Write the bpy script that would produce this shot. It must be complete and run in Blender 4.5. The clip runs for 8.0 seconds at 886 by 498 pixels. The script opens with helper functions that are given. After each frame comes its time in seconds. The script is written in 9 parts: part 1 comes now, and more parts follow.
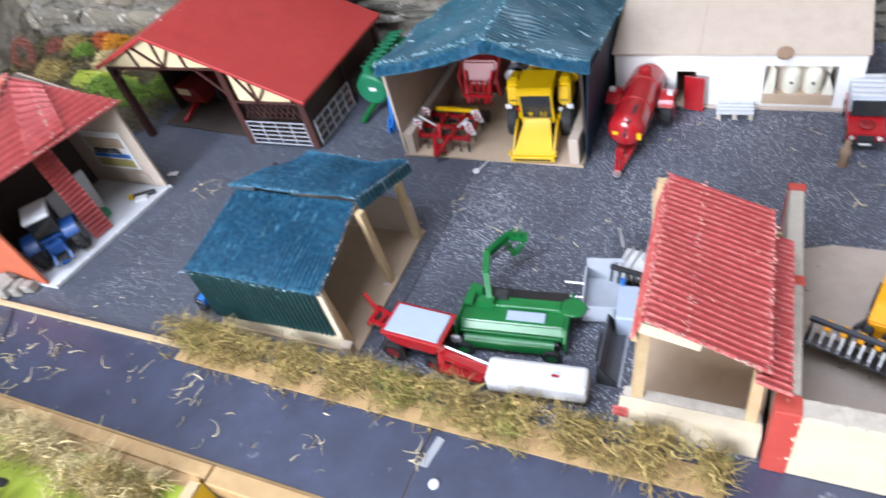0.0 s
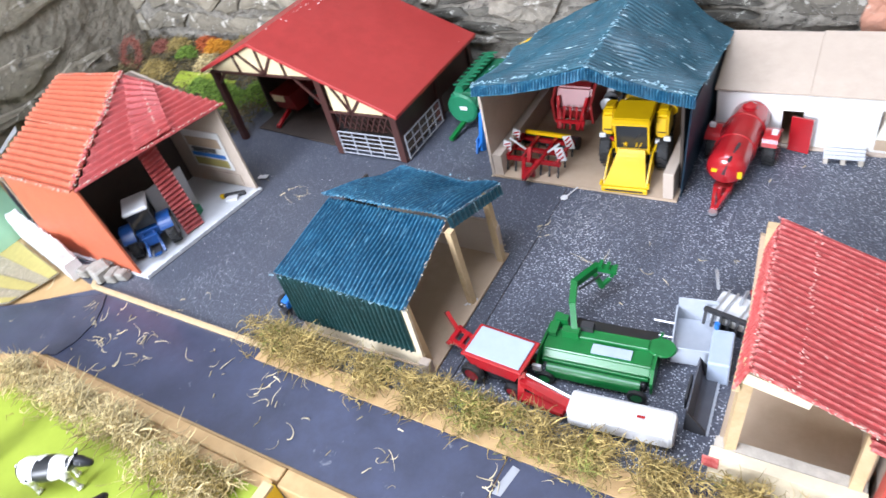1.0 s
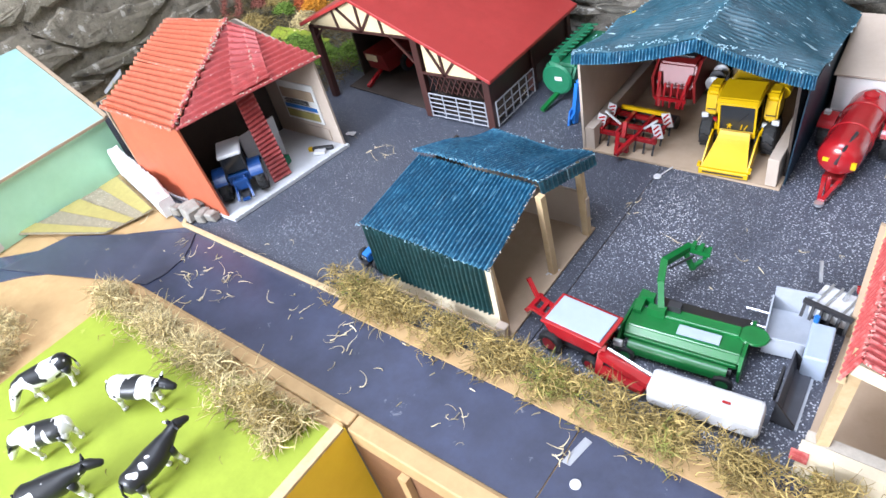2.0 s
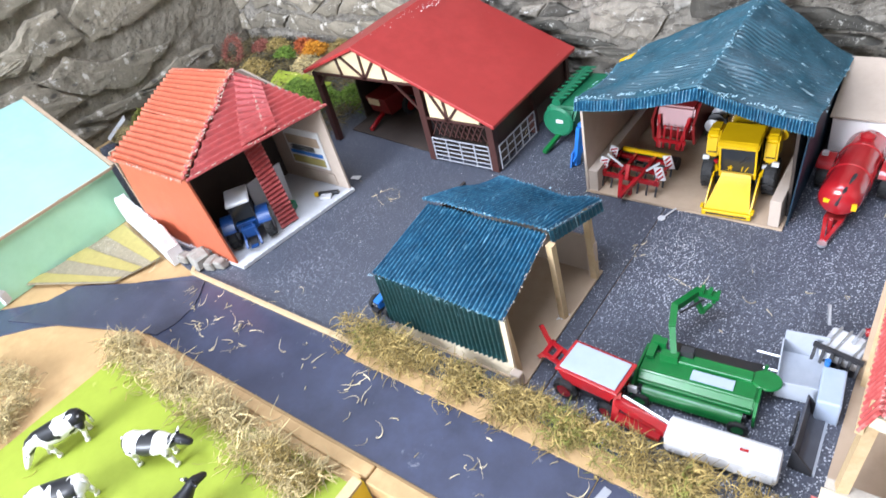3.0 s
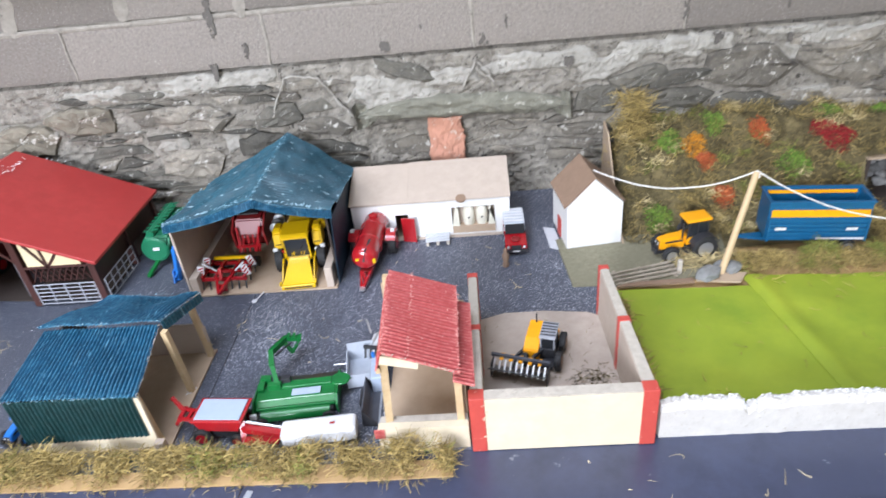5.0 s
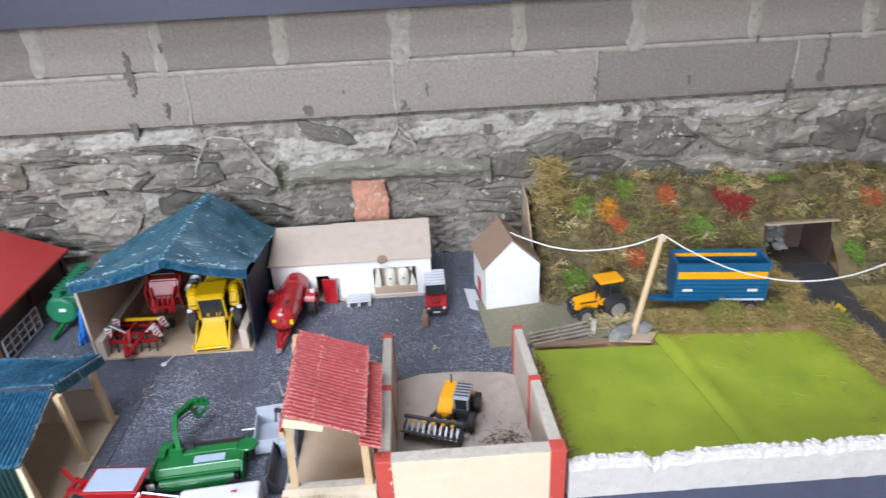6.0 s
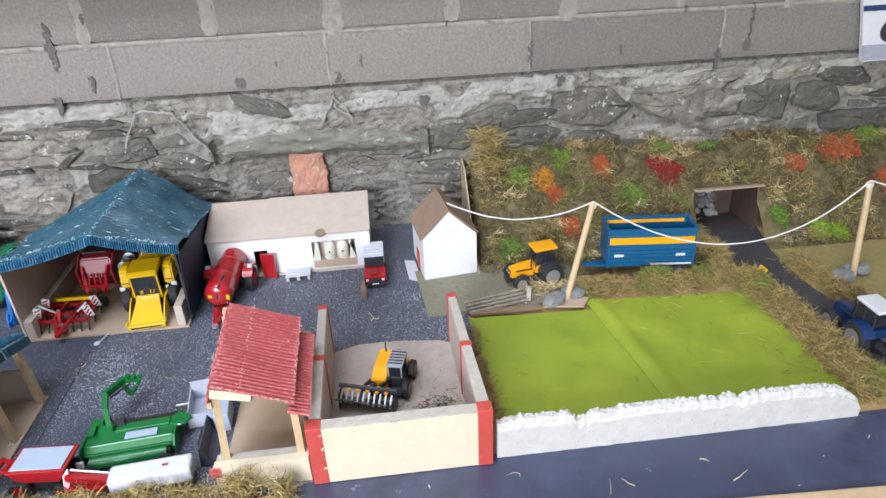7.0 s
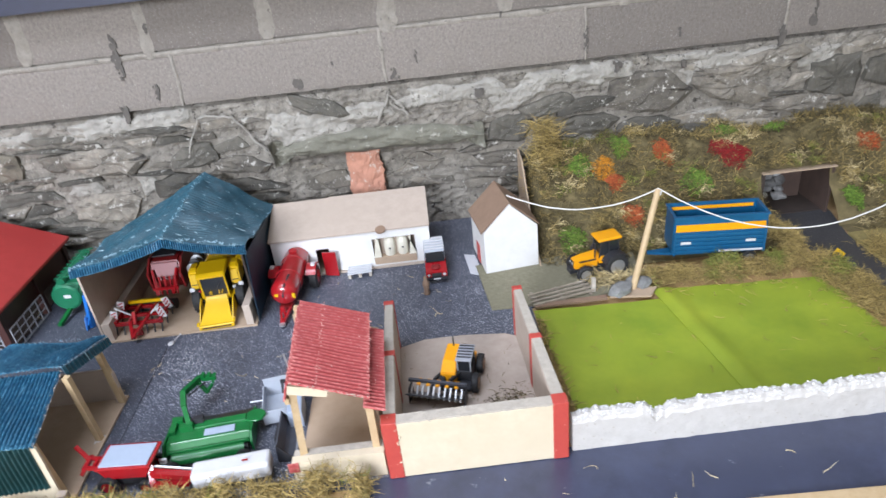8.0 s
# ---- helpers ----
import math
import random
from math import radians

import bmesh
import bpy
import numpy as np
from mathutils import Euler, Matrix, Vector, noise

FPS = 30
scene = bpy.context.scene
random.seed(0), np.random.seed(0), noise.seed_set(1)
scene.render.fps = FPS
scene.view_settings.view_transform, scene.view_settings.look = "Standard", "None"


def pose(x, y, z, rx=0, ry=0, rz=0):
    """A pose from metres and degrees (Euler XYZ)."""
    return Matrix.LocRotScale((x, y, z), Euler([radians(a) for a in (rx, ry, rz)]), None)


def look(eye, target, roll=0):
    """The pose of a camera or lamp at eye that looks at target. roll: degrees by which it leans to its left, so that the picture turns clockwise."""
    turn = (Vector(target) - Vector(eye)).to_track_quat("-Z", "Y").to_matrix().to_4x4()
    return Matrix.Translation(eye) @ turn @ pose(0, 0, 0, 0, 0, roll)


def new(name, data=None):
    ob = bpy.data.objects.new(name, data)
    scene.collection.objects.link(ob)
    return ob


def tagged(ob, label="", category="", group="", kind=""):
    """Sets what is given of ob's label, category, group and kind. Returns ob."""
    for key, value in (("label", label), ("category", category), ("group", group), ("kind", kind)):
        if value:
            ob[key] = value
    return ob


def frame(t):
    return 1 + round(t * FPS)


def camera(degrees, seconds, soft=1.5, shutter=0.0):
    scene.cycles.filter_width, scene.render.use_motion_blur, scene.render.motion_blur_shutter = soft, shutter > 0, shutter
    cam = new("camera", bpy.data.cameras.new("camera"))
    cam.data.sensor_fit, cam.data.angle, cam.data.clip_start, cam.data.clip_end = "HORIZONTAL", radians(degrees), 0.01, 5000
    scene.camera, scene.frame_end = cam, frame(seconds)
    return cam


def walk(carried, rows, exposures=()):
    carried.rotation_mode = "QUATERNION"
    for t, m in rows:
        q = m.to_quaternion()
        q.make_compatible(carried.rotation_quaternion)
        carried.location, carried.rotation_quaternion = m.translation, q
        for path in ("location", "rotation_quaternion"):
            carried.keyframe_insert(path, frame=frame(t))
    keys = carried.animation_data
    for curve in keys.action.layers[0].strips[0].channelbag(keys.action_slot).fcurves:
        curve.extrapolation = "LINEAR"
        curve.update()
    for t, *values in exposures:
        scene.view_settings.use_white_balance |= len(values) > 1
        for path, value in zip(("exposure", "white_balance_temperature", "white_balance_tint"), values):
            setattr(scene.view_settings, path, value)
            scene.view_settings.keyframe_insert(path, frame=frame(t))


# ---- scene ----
cam = camera(68.6, 8.0, shutter=0.45)
PATH = [
    (0, (-0.044, -0.332, 0.628), (-0.839, 0.884, -0.746), -16.7),
    (0.5, (-0.068, -0.342, 0.658), (-1.006, 0.854, -0.644), -17.9),
    (1, (-0.08, -0.34, 0.637), (-1.039, 0.838, -0.664), -15.8),
    (1.5, (-0.1, -0.365, 0.63), (-1.16, 0.711, -0.682), -13.2),
    (1.7, (-0.101, -0.366, 0.618), (-1.185, 0.679, -0.698), -14.3),
    (2.8, (-0.116, -0.371, 0.645), (-1.226, 0.712, -0.619), -15.9),
    (3, (-0.121, -0.368, 0.654), (-1.231, 0.732, -0.595), -15.6),
    (3.5, (-0.092, -0.309, 0.667), (-1.187, 0.9, -0.491), -19.5),
    (4, (-0.022, -0.386, 0.746), (-0.774, 1.09, -0.374), -13.5),
    (4.5, (0.043, -0.556, 0.729), (-0.372, 1.083, -0.34), -10.2),
    (4.7, (0.046, -0.596, 0.738), (-0.212, 1.057, -0.359), -9.1),
    (5.8, (0.079, -0.634, 0.739), (0.071, 1.149, -0.168), -3.4),
    (6, (0.095, -0.629, 0.732), (0.143, 1.151, -0.179), -3.0),
    (6.5, (0.124, -0.634, 0.734), (0.259, 1.118, -0.221), -2.4),
    (7, (0.142, -0.647, 0.722), (0.303, 1.091, -0.254), -2.5),
    (7.5, (0.132, -0.65, 0.715), (0.218, 1.086, -0.274), -3.0),
    (8, (0.108, -0.641, 0.717), (0.133, 1.104, -0.26), -6.4),
]
EXPOSURES = [(0, 0.06), (1, 0.30), (1.5, 0.30), (3, 0.29), (3.5, 0.44), (4, 0.6), (4.5, 0.20), (4.7, 0.14), (5.8, -0.15), (7, -0.12), (8, -0.15)]
walk(cam, [(t, look(eye, target, roll)) for t, eye, target, roll in PATH], EXPOSURES)

# ---------------- world, light ----------------
world = bpy.data.worlds.new("world")
scene.world = world
world.use_nodes = True
wn = world.node_tree
sky = wn.nodes.new("ShaderNodeTexSky")
sky.sky_type = "NISHITA"
sky.sun_disc = False
sky.sun_elevation = radians(35)
sky.sun_rotation = radians(200)
wn.nodes["Background"].inputs[1].default_value = 0.1
wn.links.new(sky.outputs[0], wn.nodes["Background"].inputs[0])
scene.view_settings.exposure = 0.0


def area_lamp(name, eye, target, sx, sy, watts, colour):
    data = bpy.data.lights.new(name, "AREA")
    data.shape = "RECTANGLE"
    data.size, data.size_y, data.energy, data.color = sx, sy, watts, colour
    ob = new(name, data)
    ob.matrix_world = look(eye, target)
    return ob


# daylight through the wide doorway behind the viewer; overhead, an added unseen fill lamp
area_lamp("doorway_daylight", (-1.25, -3.32, 1.45), (-0.7, 0.3, 0.0), 1.4, 1.1, 262, (0.80, 0.865, 1.0))
area_lamp("overhead_fill", (-0.62, -0.55, 2.44), (-0.7, 0.1, 0.0), 1.4, 1.0, 68, (0.735, 0.815, 1.0))

# ---------------- materials ----------------
MATS = {}


def material(name, base, second=None, rough=0.6, metal=0.0, grain=60.0, spots=9.0, bump=0.25, bump_scale=220.0, wear=None, wear_amount=0.0, island=0.0, coat=0.0, object_random=0.0, ridge=None, depth=0.001, streak=None, streak_colour=None, streak_at=0.6, speck=None):
    """A surface with fine grain, broad stains, worn patches and relief."""
    m = bpy.data.materials.new(name)
    m.use_nodes = True
    nt = m.node_tree
    n, l = nt.nodes, nt.links
    shader = n["Principled BSDF"]
    shader.inputs["Roughness"].default_value = rough
    shader.inputs["Metallic"].default_value = metal
    shader.inputs["Coat Weight"].default_value = coat
    shader.inputs["Coat Roughness"].default_value = 0.15
    tc = n.new("ShaderNodeTexCoord")

    def noise_node(scale, detail=4.0, roughness=0.6):
        t = n.new("ShaderNodeTexNoise")
        t.inputs["Scale"].default_value, t.inputs["Detail"].default_value, t.inputs["Roughness"].default_value = scale, detail, roughness
        l.new(tc.outputs["Object"], t.inputs["Vector"])
        return t

    def ramp(src, lo, hi):
        r = n.new("ShaderNodeMapRange")
        r.inputs["From Min"].default_value, r.inputs["From Max"].default_value = lo, hi
        l.new(src, r.inputs["Value"])
        return r.outputs[0]

    def mix(fac, a, b):
        x = n.new("ShaderNodeMix")
        x.data_type = "RGBA"
        for sock, v in ((x.inputs[0], fac), (x.inputs[6], a), (x.inputs[7], b)):
            if isinstance(v, (tuple, list)):
                sock.default_value = (*v[:3], 1)
            elif isinstance(v, float):
                sock.default_value = v
            else:
                l.new(v, sock)
        return x.outputs[2]

    second = second or tuple(c * 0.72 for c in base)
    fine, broad = noise_node(grain, 5.0, 0.7), noise_node(spots, 4.0)
    col = mix(ramp(fine.outputs[0], 0.35, 0.7), base, second)
    col = mix(ramp(broad.outputs[0], 0.4, 0.75), col, tuple((0.45 * b + 0.55 * s) for b, s in zip(base, second)))
    if island:
        geo = n.new("ShaderNodeNewGeometry")
        hsv = n.new("ShaderNodeHueSaturation")
        v = n.new("ShaderNodeMapRange")
        v.inputs["To Min"].default_value, v.inputs["To Max"].default_value = 1 - island, 1 + island
        l.new(geo.outputs["Random Per Island"], v.inputs["Value"])
        l.new(v.outputs[0], hsv.inputs["Value"])
        l.new(col, hsv.inputs["Color"])
        col = hsv.outputs[0]
    if object_random:
        info = n.new("ShaderNodeObjectInfo")
        hsv = n.new("ShaderNodeHueSaturation")
        v = n.new("ShaderNodeMapRange")
        v.inputs["To Min"].default_value, v.inputs["To Max"].default_value = 1 - object_random, 1 + object_random
        l.new(info.outputs["Random"], v.inputs["Value"])
        l.new(v.outputs[0], hsv.inputs["Value"])
        l.new(col, hsv.inputs["Color"])
        col = hsv.outputs[0]
    if wear:
        w = noise_node(grain * 1.6, 6.0, 0.75)
        k = ramp(w.outputs[0], 0.66 - 0.2 * wear_amount, 0.70 - 0.2 * wear_amount)
        col = mix(k, col, wear)
    if ridge:
        geo = n.new("ShaderNodeNewGeometry")
        worn = noise_node(170.0, 3.0, 0.6)
        rub = n.new("ShaderNodeMath")
        rub.operation = "MULTIPLY"
        l.new(ramp(geo.outputs["Pointiness"], 0.50, 0.60), rub.inputs[0])
        l.new(ramp(worn.outputs[0], 0.40, 0.62), rub.inputs[1])
        col = mix(rub.outputs[0], col, ridge)
    if streak:
        # brush strokes or scuffs drawn out along one way
        stretch = n.new("ShaderNodeMapping")
        stretch.inputs["Scale"].default_value = streak
        l.new(tc.outputs["Object"], stretch.inputs["Vector"])
        t = n.new("ShaderNodeTexNoise")
        t.inputs["Scale"].default_value, t.inputs["Detail"].default_value, t.inputs["Roughness"].default_value = 1.0, 3.0, 0.6
        l.new(stretch.outputs[0], t.inputs["Vector"])
        col = mix(ramp(t.outputs[0], streak_at, streak_at + 0.10), col, streak_colour)
    if speck:
        # pale grains, thicker in some patches than in others
        size, colour, thin, thick = speck
        v = n.new("ShaderNodeTexVoronoi")
        v.inputs["Scale"].default_value = size
        l.new(tc.outputs["Object"], v.inputs["Vector"])
        dense = ramp(noise_node(7.0, 5.0, 0.65).outputs[0], 0.32, 0.68)
        limit = n.new("ShaderNodeMapRange")
        limit.inputs["To Min"].default_value, limit.inputs["To Max"].default_value = thin, thick
        l.new(dense, limit.inputs["Value"])
        less = n.new("ShaderNodeMath")
        less.operation = "LESS_THAN"
        l.new(v.outputs["Distance"], less.inputs[0])
        l.new(limit.outputs[0], less.inputs[1])
        col = mix(less.outputs[0], col, colour)
    l.new(col, shader.inputs["Base Color"])
    if bump:
        b = n.new("ShaderNodeBump")
        b.inputs["Strength"].default_value = bump
        b.inputs["Distance"].default_value = depth
        l.new(noise_node(bump_scale, 7.0, 0.72).outputs[0], b.inputs["Height"])
        l.new(b.outputs[0], shader.inputs["Normal"])
    MATS[name] = m
    return m


ASPHALT = material("yard_felt", (0.092, 0.101, 0.132), (0.031, 0.035, 0.049), rough=0.46, grain=260, spots=4, bump=1.0, bump_scale=420, wear=(0.28, 0.30, 0.35), wear_amount=0.34, speck=(300.0, (0.40, 0.42, 0.47), 0.08, 0.29))
ASPHALT_E = material("yard_felt_gritty", (0.094, 0.103, 0.136), (0.028, 0.032, 0.046), rough=0.44, grain=240, spots=5, bump=1.0, bump_scale=380, wear=(0.34, 0.35, 0.40), wear_amount=0.42, speck=(270.0, (0.50, 0.52, 0.57), 0.12, 0.33))
ROAD = material("road_sheet", (0.056, 0.066, 0.116), (0.034, 0.040, 0.068), rough=0.27, grain=14, spots=3, bump=0.25, bump_scale=500, wear=(0.16, 0.17, 0.21), wear_amount=0.10, coat=0.25)
# same road, tinted browner where its blue reflection fades
ROAD_DULLED = material("dulled_reflection_road_sheet", (0.064, 0.069, 0.106), (0.040, 0.043, 0.065), rough=0.29, grain=18, spots=5, bump=0.3, bump_scale=300, wear=(0.17, 0.155, 0.15), wear_amount=0.05)
LANE = material("lane_felt", (0.062, 0.060, 0.064), (0.032, 0.031, 0.033), rough=0.6, grain=200, spots=6, bump=0.8, bump_scale=400, wear=(0.22, 0.21, 0.20), wear_amount=0.2)
TANKCREAM = material("pale_cream_plastic", (0.70, 0.67, 0.56), (0.62, 0.58, 0.47), rough=0.5, bump=0.05)
BOARD = material("board_wood", (0.50, 0.33, 0.16), (0.40, 0.25, 0.11), rough=0.6, grain=45, spots=5, bump=0.3)
PINE = material("pine", (0.56, 0.42, 0.25), (0.46, 0.32, 0.17), rough=0.65, grain=70, spots=12, bump=0.3)
BROWNWOOD = material("brown_panel", (0.24, 0.115, 0.055), (0.17, 0.08, 0.04), rough=0.6, grain=40, spots=6)
YELLOWPANEL = material("yellow_board", (0.90, 0.60, 0.03), (0.84, 0.54, 0.02), rough=0.45, grain=30, spots=5, bump=0.1)
GRASS = material("lime_card", (0.295, 0.36, 0.034), (0.23, 0.29, 0.024), rough=0.7, grain=24, spots=4, bump=0.2, bump_scale=300, wear=(0.36, 0.38, 0.08), wear_amount=0.0)
GRASS_B = material("lime_paper", (0.310, 0.365, 0.030), (0.175, 0.260, 0.020), rough=0.55, grain=5, spots=3, bump=0.3, bump_scale=260, wear=(0.34, 0.36, 0.07), wear_amount=0.05)
BLUEROOF = material("blue_painted_card", (0.008, 0.085, 0.165), (0.004, 0.038, 0.080), rough=0.34, grain=60, spots=9, bump=0.3, wear=(0.30, 0.46, 0.55), wear_amount=0.02, ridge=(0.10, 0.30, 0.43), streak=(420, 26, 26), streak_colour=(0.16, 0.36, 0.48), streak_at=0.63)
BLUEDARK = material("dark_teal_card", (0.006, 0.062, 0.092), (0.003, 0.028, 0.044), rough=0.5, grain=40, spots=6, bump=0.3, ridge=(0.030, 0.12, 0.17), streak=(45, 430, 45), streak_colour=(0.42, 0.58, 0.63), streak_at=0.64)
BLUESIDE = material("navy_card", (0.008, 0.034, 0.060), (0.004, 0.018, 0.034), rough=0.45, grain=70, spots=9, bump=0.4)
FADEDBLUE = material("faded_blue_chip", (0.34, 0.50, 0.58), (0.24, 0.40, 0.48), rough=0.6, bump=0)
PINKCHIP = material("pink_worn_chip", (0.66, 0.34, 0.30), (0.55, 0.24, 0.21), rough=0.7, bump=0)
SLATE = material("slate_blue_plastic", (0.075, 0.080, 0.098), (0.055, 0.058, 0.072), rough=0.5, bump=0.05)
GREENWALL = material("dark_green_card", (0.006, 0.040, 0.041), (0.003, 0.018, 0.019), rough=0.42, grain=60, spots=8, bump=0.4, ridge=(0.028, 0.085, 0.09), streak=(420, 30, 40), streak_colour=(0.16, 0.30, 0.31), streak_at=0.665)
REDROOF = material("red_painted_card", (0.37, 0.044, 0.042), (0.22, 0.024, 0.025), rough=0.5, grain=80, spots=12, bump=0.3, wear=(0.70, 0.45, 0.42), wear_amount=0.05, ridge=(0.50, 0.12, 0.11))
BRIGHTREDROOF = material("red_corrugated_card", (0.40, 0.060, 0.058), (0.31, 0.040, 0.040), rough=0.5, grain=80, spots=12, bump=0.3, wear=(0.70, 0.42, 0.38), wear_amount=0.1, ridge=(0.58, 0.19, 0.17))
ORANGE = material("orange_painted_card", (0.50, 0.125, 0.060), (0.42, 0.095, 0.045), rough=0.55, grain=40, spots=7, bump=0.25, wear=(0.58, 0.26, 0.16), wear_amount=0.0)
PLASTICRED = material("smooth_red_roof", (0.39, 0.039, 0.036), (0.315, 0.028, 0.026), rough=0.42, grain=26, spots=5, bump=0.06, wear=(0.56, 0.25, 0.23), wear_amount=-0.1)
CARD = material("brown_card", (0.44, 0.33, 0.235), (0.38, 0.28, 0.19), rough=0.8, grain=60, spots=7, bump=0.2)
CARDPALE = material("pale_card", (0.48, 0.395, 0.325), (0.42, 0.34, 0.275), rough=0.8, grain=40, spots=6, bump=0.15)
CREAM = material("cream_painted_wall", (0.66, 0.57, 0.42), (0.58, 0.49, 0.345), rough=0.7, grain=30, spots=7, bump=0.25, wear=(0.36, 0.285, 0.195), wear_amount=-0.12)
WHITEWASH = material("white_painted_card", (0.72, 0.71, 0.69), (0.65, 0.64, 0.62), rough=0.7, grain=50, spots=8, bump=0.2)
FOAM = material("white_foam", (0.58, 0.555, 0.52), (0.47, 0.445, 0.41), rough=0.85, grain=60, spots=10, bump=0.8, bump_scale=240, wear=(0.34, 0.29, 0.235), wear_amount=0.02)
FOAMTOP = material("bright_foam", (0.72, 0.72, 0.71), (0.58, 0.57, 0.56), rough=0.85, grain=120, spots=20, bump=0.5)
WEATHERED = material("weathered_wood", (0.42, 0.365, 0.29), (0.22, 0.185, 0.14), rough=0.85, grain=60, spots=12, bump=0.5)
REDPAINT = material("brick_red_paint", (0.50, 0.07, 0.05), (0.42, 0.05, 0.04), rough=0.55, grain=60, spots=12, bump=0.2, wear=(0.8, 0.5, 0.4), wear_amount=0.1)
PENFLOOR = material("dusty_card_floor", (0.44, 0.37, 0.315), (0.35, 0.285, 0.235), rough=0.85, grain=30, spots=6, bump=0.25, wear=(0.17, 0.145, 0.10), wear_amount=-0.02)
WALLTOP = material("grey_wall_top", (0.50, 0.45, 0.38), (0.36, 0.32, 0.27), rough=0.8, grain=90, spots=20, bump=0.3)
FLOORGREY = material("grey_floor_card", (0.55, 0.56, 0.58), (0.46, 0.47, 0.50), rough=0.7, grain=40, spots=8, bump=0.15)
TEAL = material("pale_teal_sheet", (0.33, 0.53, 0.49), (0.28, 0.46, 0.42), rough=0.6, grain=14, spots=4, bump=0.05)
MINT = material("pale_green_sheet", (0.42, 0.74, 0.52), (0.36, 0.66, 0.45), rough=0.5, grain=14, spots=4, bump=0.05)
BROWNPLASTIC = material("dark_brown_plastic", (0.060, 0.020, 0.016), (0.045, 0.015, 0.012), rough=0.45, bump=0.05)
CREAMPLASTIC = material("cream_plastic", (0.72, 0.60, 0.38), (0.66, 0.54, 0.33), rough=0.5, bump=0.05)
GREYPLASTIC = material("grey_plastic", (0.33, 0.34, 0.37), (0.28, 0.29, 0.32), rough=0.45, bump=0.05)
# inside shade of sheds, house and tunnel is put into this colour
SHADED_INSIDE = material("inside_shade_card", (0.050, 0.035, 0.028), (0.035, 0.025, 0.02), rough=0.8)
MOSS = material("dried_moss", (0.43, 0.315, 0.115), (0.20, 0.145, 0.045), rough=0.85, grain=60, spots=18, bump=0, island=0.6)
MOSSPALE = material("pale_dry_moss", (0.62, 0.51, 0.275), (0.37, 0.28, 0.125), rough=0.85, grain=60, spots=18, bump=0, island=0.55)
MOSSDARK = material("brown_green_moss", (0.180, 0.140, 0.062), (0.060, 0.048, 0.020), rough=0.9, grain=40, spots=10, bump=0.6, bump_scale=160, depth=0.004, island=0.7)
MOSSGREEN = material("olive_green_moss", (0.24, 0.25, 0.055), (0.15, 0.16, 0.03), rough=0.85, grain=60, spots=18, bump=0, island=0.45)
STEM = material("pale_dry_stem", (0.60, 0.52, 0.36), (0.42, 0.34, 0.20), rough=0.8, grain=60, spots=18, bump=0, island=0.4)
LICHEN_G = material("bright_green_lichen", (0.175, 0.27, 0.040), (0.085, 0.16, 0.018), rough=0.85, bump=0, island=0.55)
TUNNELSTONE = material("pale_grey_pebble", (0.27, 0.265, 0.255), (0.11, 0.108, 0.104), rough=0.85, grain=90, spots=30, bump=0.5, object_random=0.6)
RIMBROWN = material("brown_wheel_rim", (0.20, 0.10, 0.045), (0.14, 0.07, 0.03), rough=0.5, bump=0.05)
TUNNELCARD = material("dark_brown_card", (0.075, 0.046, 0.034), (0.050, 0.031, 0.024), rough=0.75, grain=40, spots=8, bump=0.2)
# blue darkened so that the house's shade sits in the paint colour
TRACTORBLUE_SHADED = material("toy_tractor_blue_shaded", (0.010, 0.055, 0.20), (0.007, 0.040, 0.15), rough=0.32, bump=0.04)
ROSE = material("rusty_rose_lichen", (0.30, 0.105, 0.075), (0.20, 0.06, 0.042), rough=0.85, bump=0, island=0.4)
STONEDARK = material("dark_slate_stone", (0.135, 0.122, 0.098), (0.050, 0.047, 0.039), rough=0.85, grain=30, spots=9, bump=1.0, bump_scale=60, depth=0.005, wear=(0.40, 0.385, 0.34), wear_amount=0.25, object_random=0.35, speck=(330.0, (0.50, 0.48, 0.44), 0.0, 0.20))
PETAL = material("pale_pink_lichen", (0.66, 0.46, 0.42), (0.55, 0.33, 0.30), rough=0.85, bump=0, island=0.3)
LICHEN_LIME = material("lime_lichen", (0.27, 0.42, 0.03), (0.14, 0.27, 0.015), rough=0.85, bump=0, island=0.4)
LICHEN_O = material("orange_lichen", (0.46, 0.115, 0.035), (0.32, 0.065, 0.018), rough=0.85, bump=0, island=0.45)
LICHEN_R = material("red_lichen", (0.30, 0.018, 0.018), (0.20, 0.010, 0.010), rough=0.85, bump=0, island=0.35)
LICHEN_Y = material("amber_lichen", (0.62, 0.27, 0.02), (0.50, 0.20, 0.015), rough=0.85, bump=0, island=0.35)
BLOCK = material("concrete_block", (0.278, 0.243, 0.210), (0.167, 0.145, 0.125), rough=0.92, grain=150, spots=2.2, bump=1.0, bump_scale=170, depth=0.0035, wear=(0.092, 0.083, 0.070), wear_amount=0.22, object_random=0.20, speck=(220.0, (0.39, 0.36, 0.318), 0.03, 0.22))
MORTAR = material("mortar", (0.350, 0.316, 0.268), (0.200, 0.178, 0.149), rough=0.95, grain=50, spots=9, bump=1.0, bump_scale=110, depth=0.003, wear=(0.13, 0.117, 0.098), wear_amount=0.25)
STONE = material("rubble_stone", (0.275, 0.243, 0.195), (0.085, 0.075, 0.062), rough=0.88, grain=30, spots=9, bump=1.0, bump_scale=60, depth=0.005, wear=(0.46, 0.435, 0.385), wear_amount=0.42, object_random=0.45, streak=(18, 18, 95), streak_colour=(0.050, 0.044, 0.037), streak_at=0.585, speck=(330.0, (0.52, 0.50, 0.455), 0.0, 0.20))
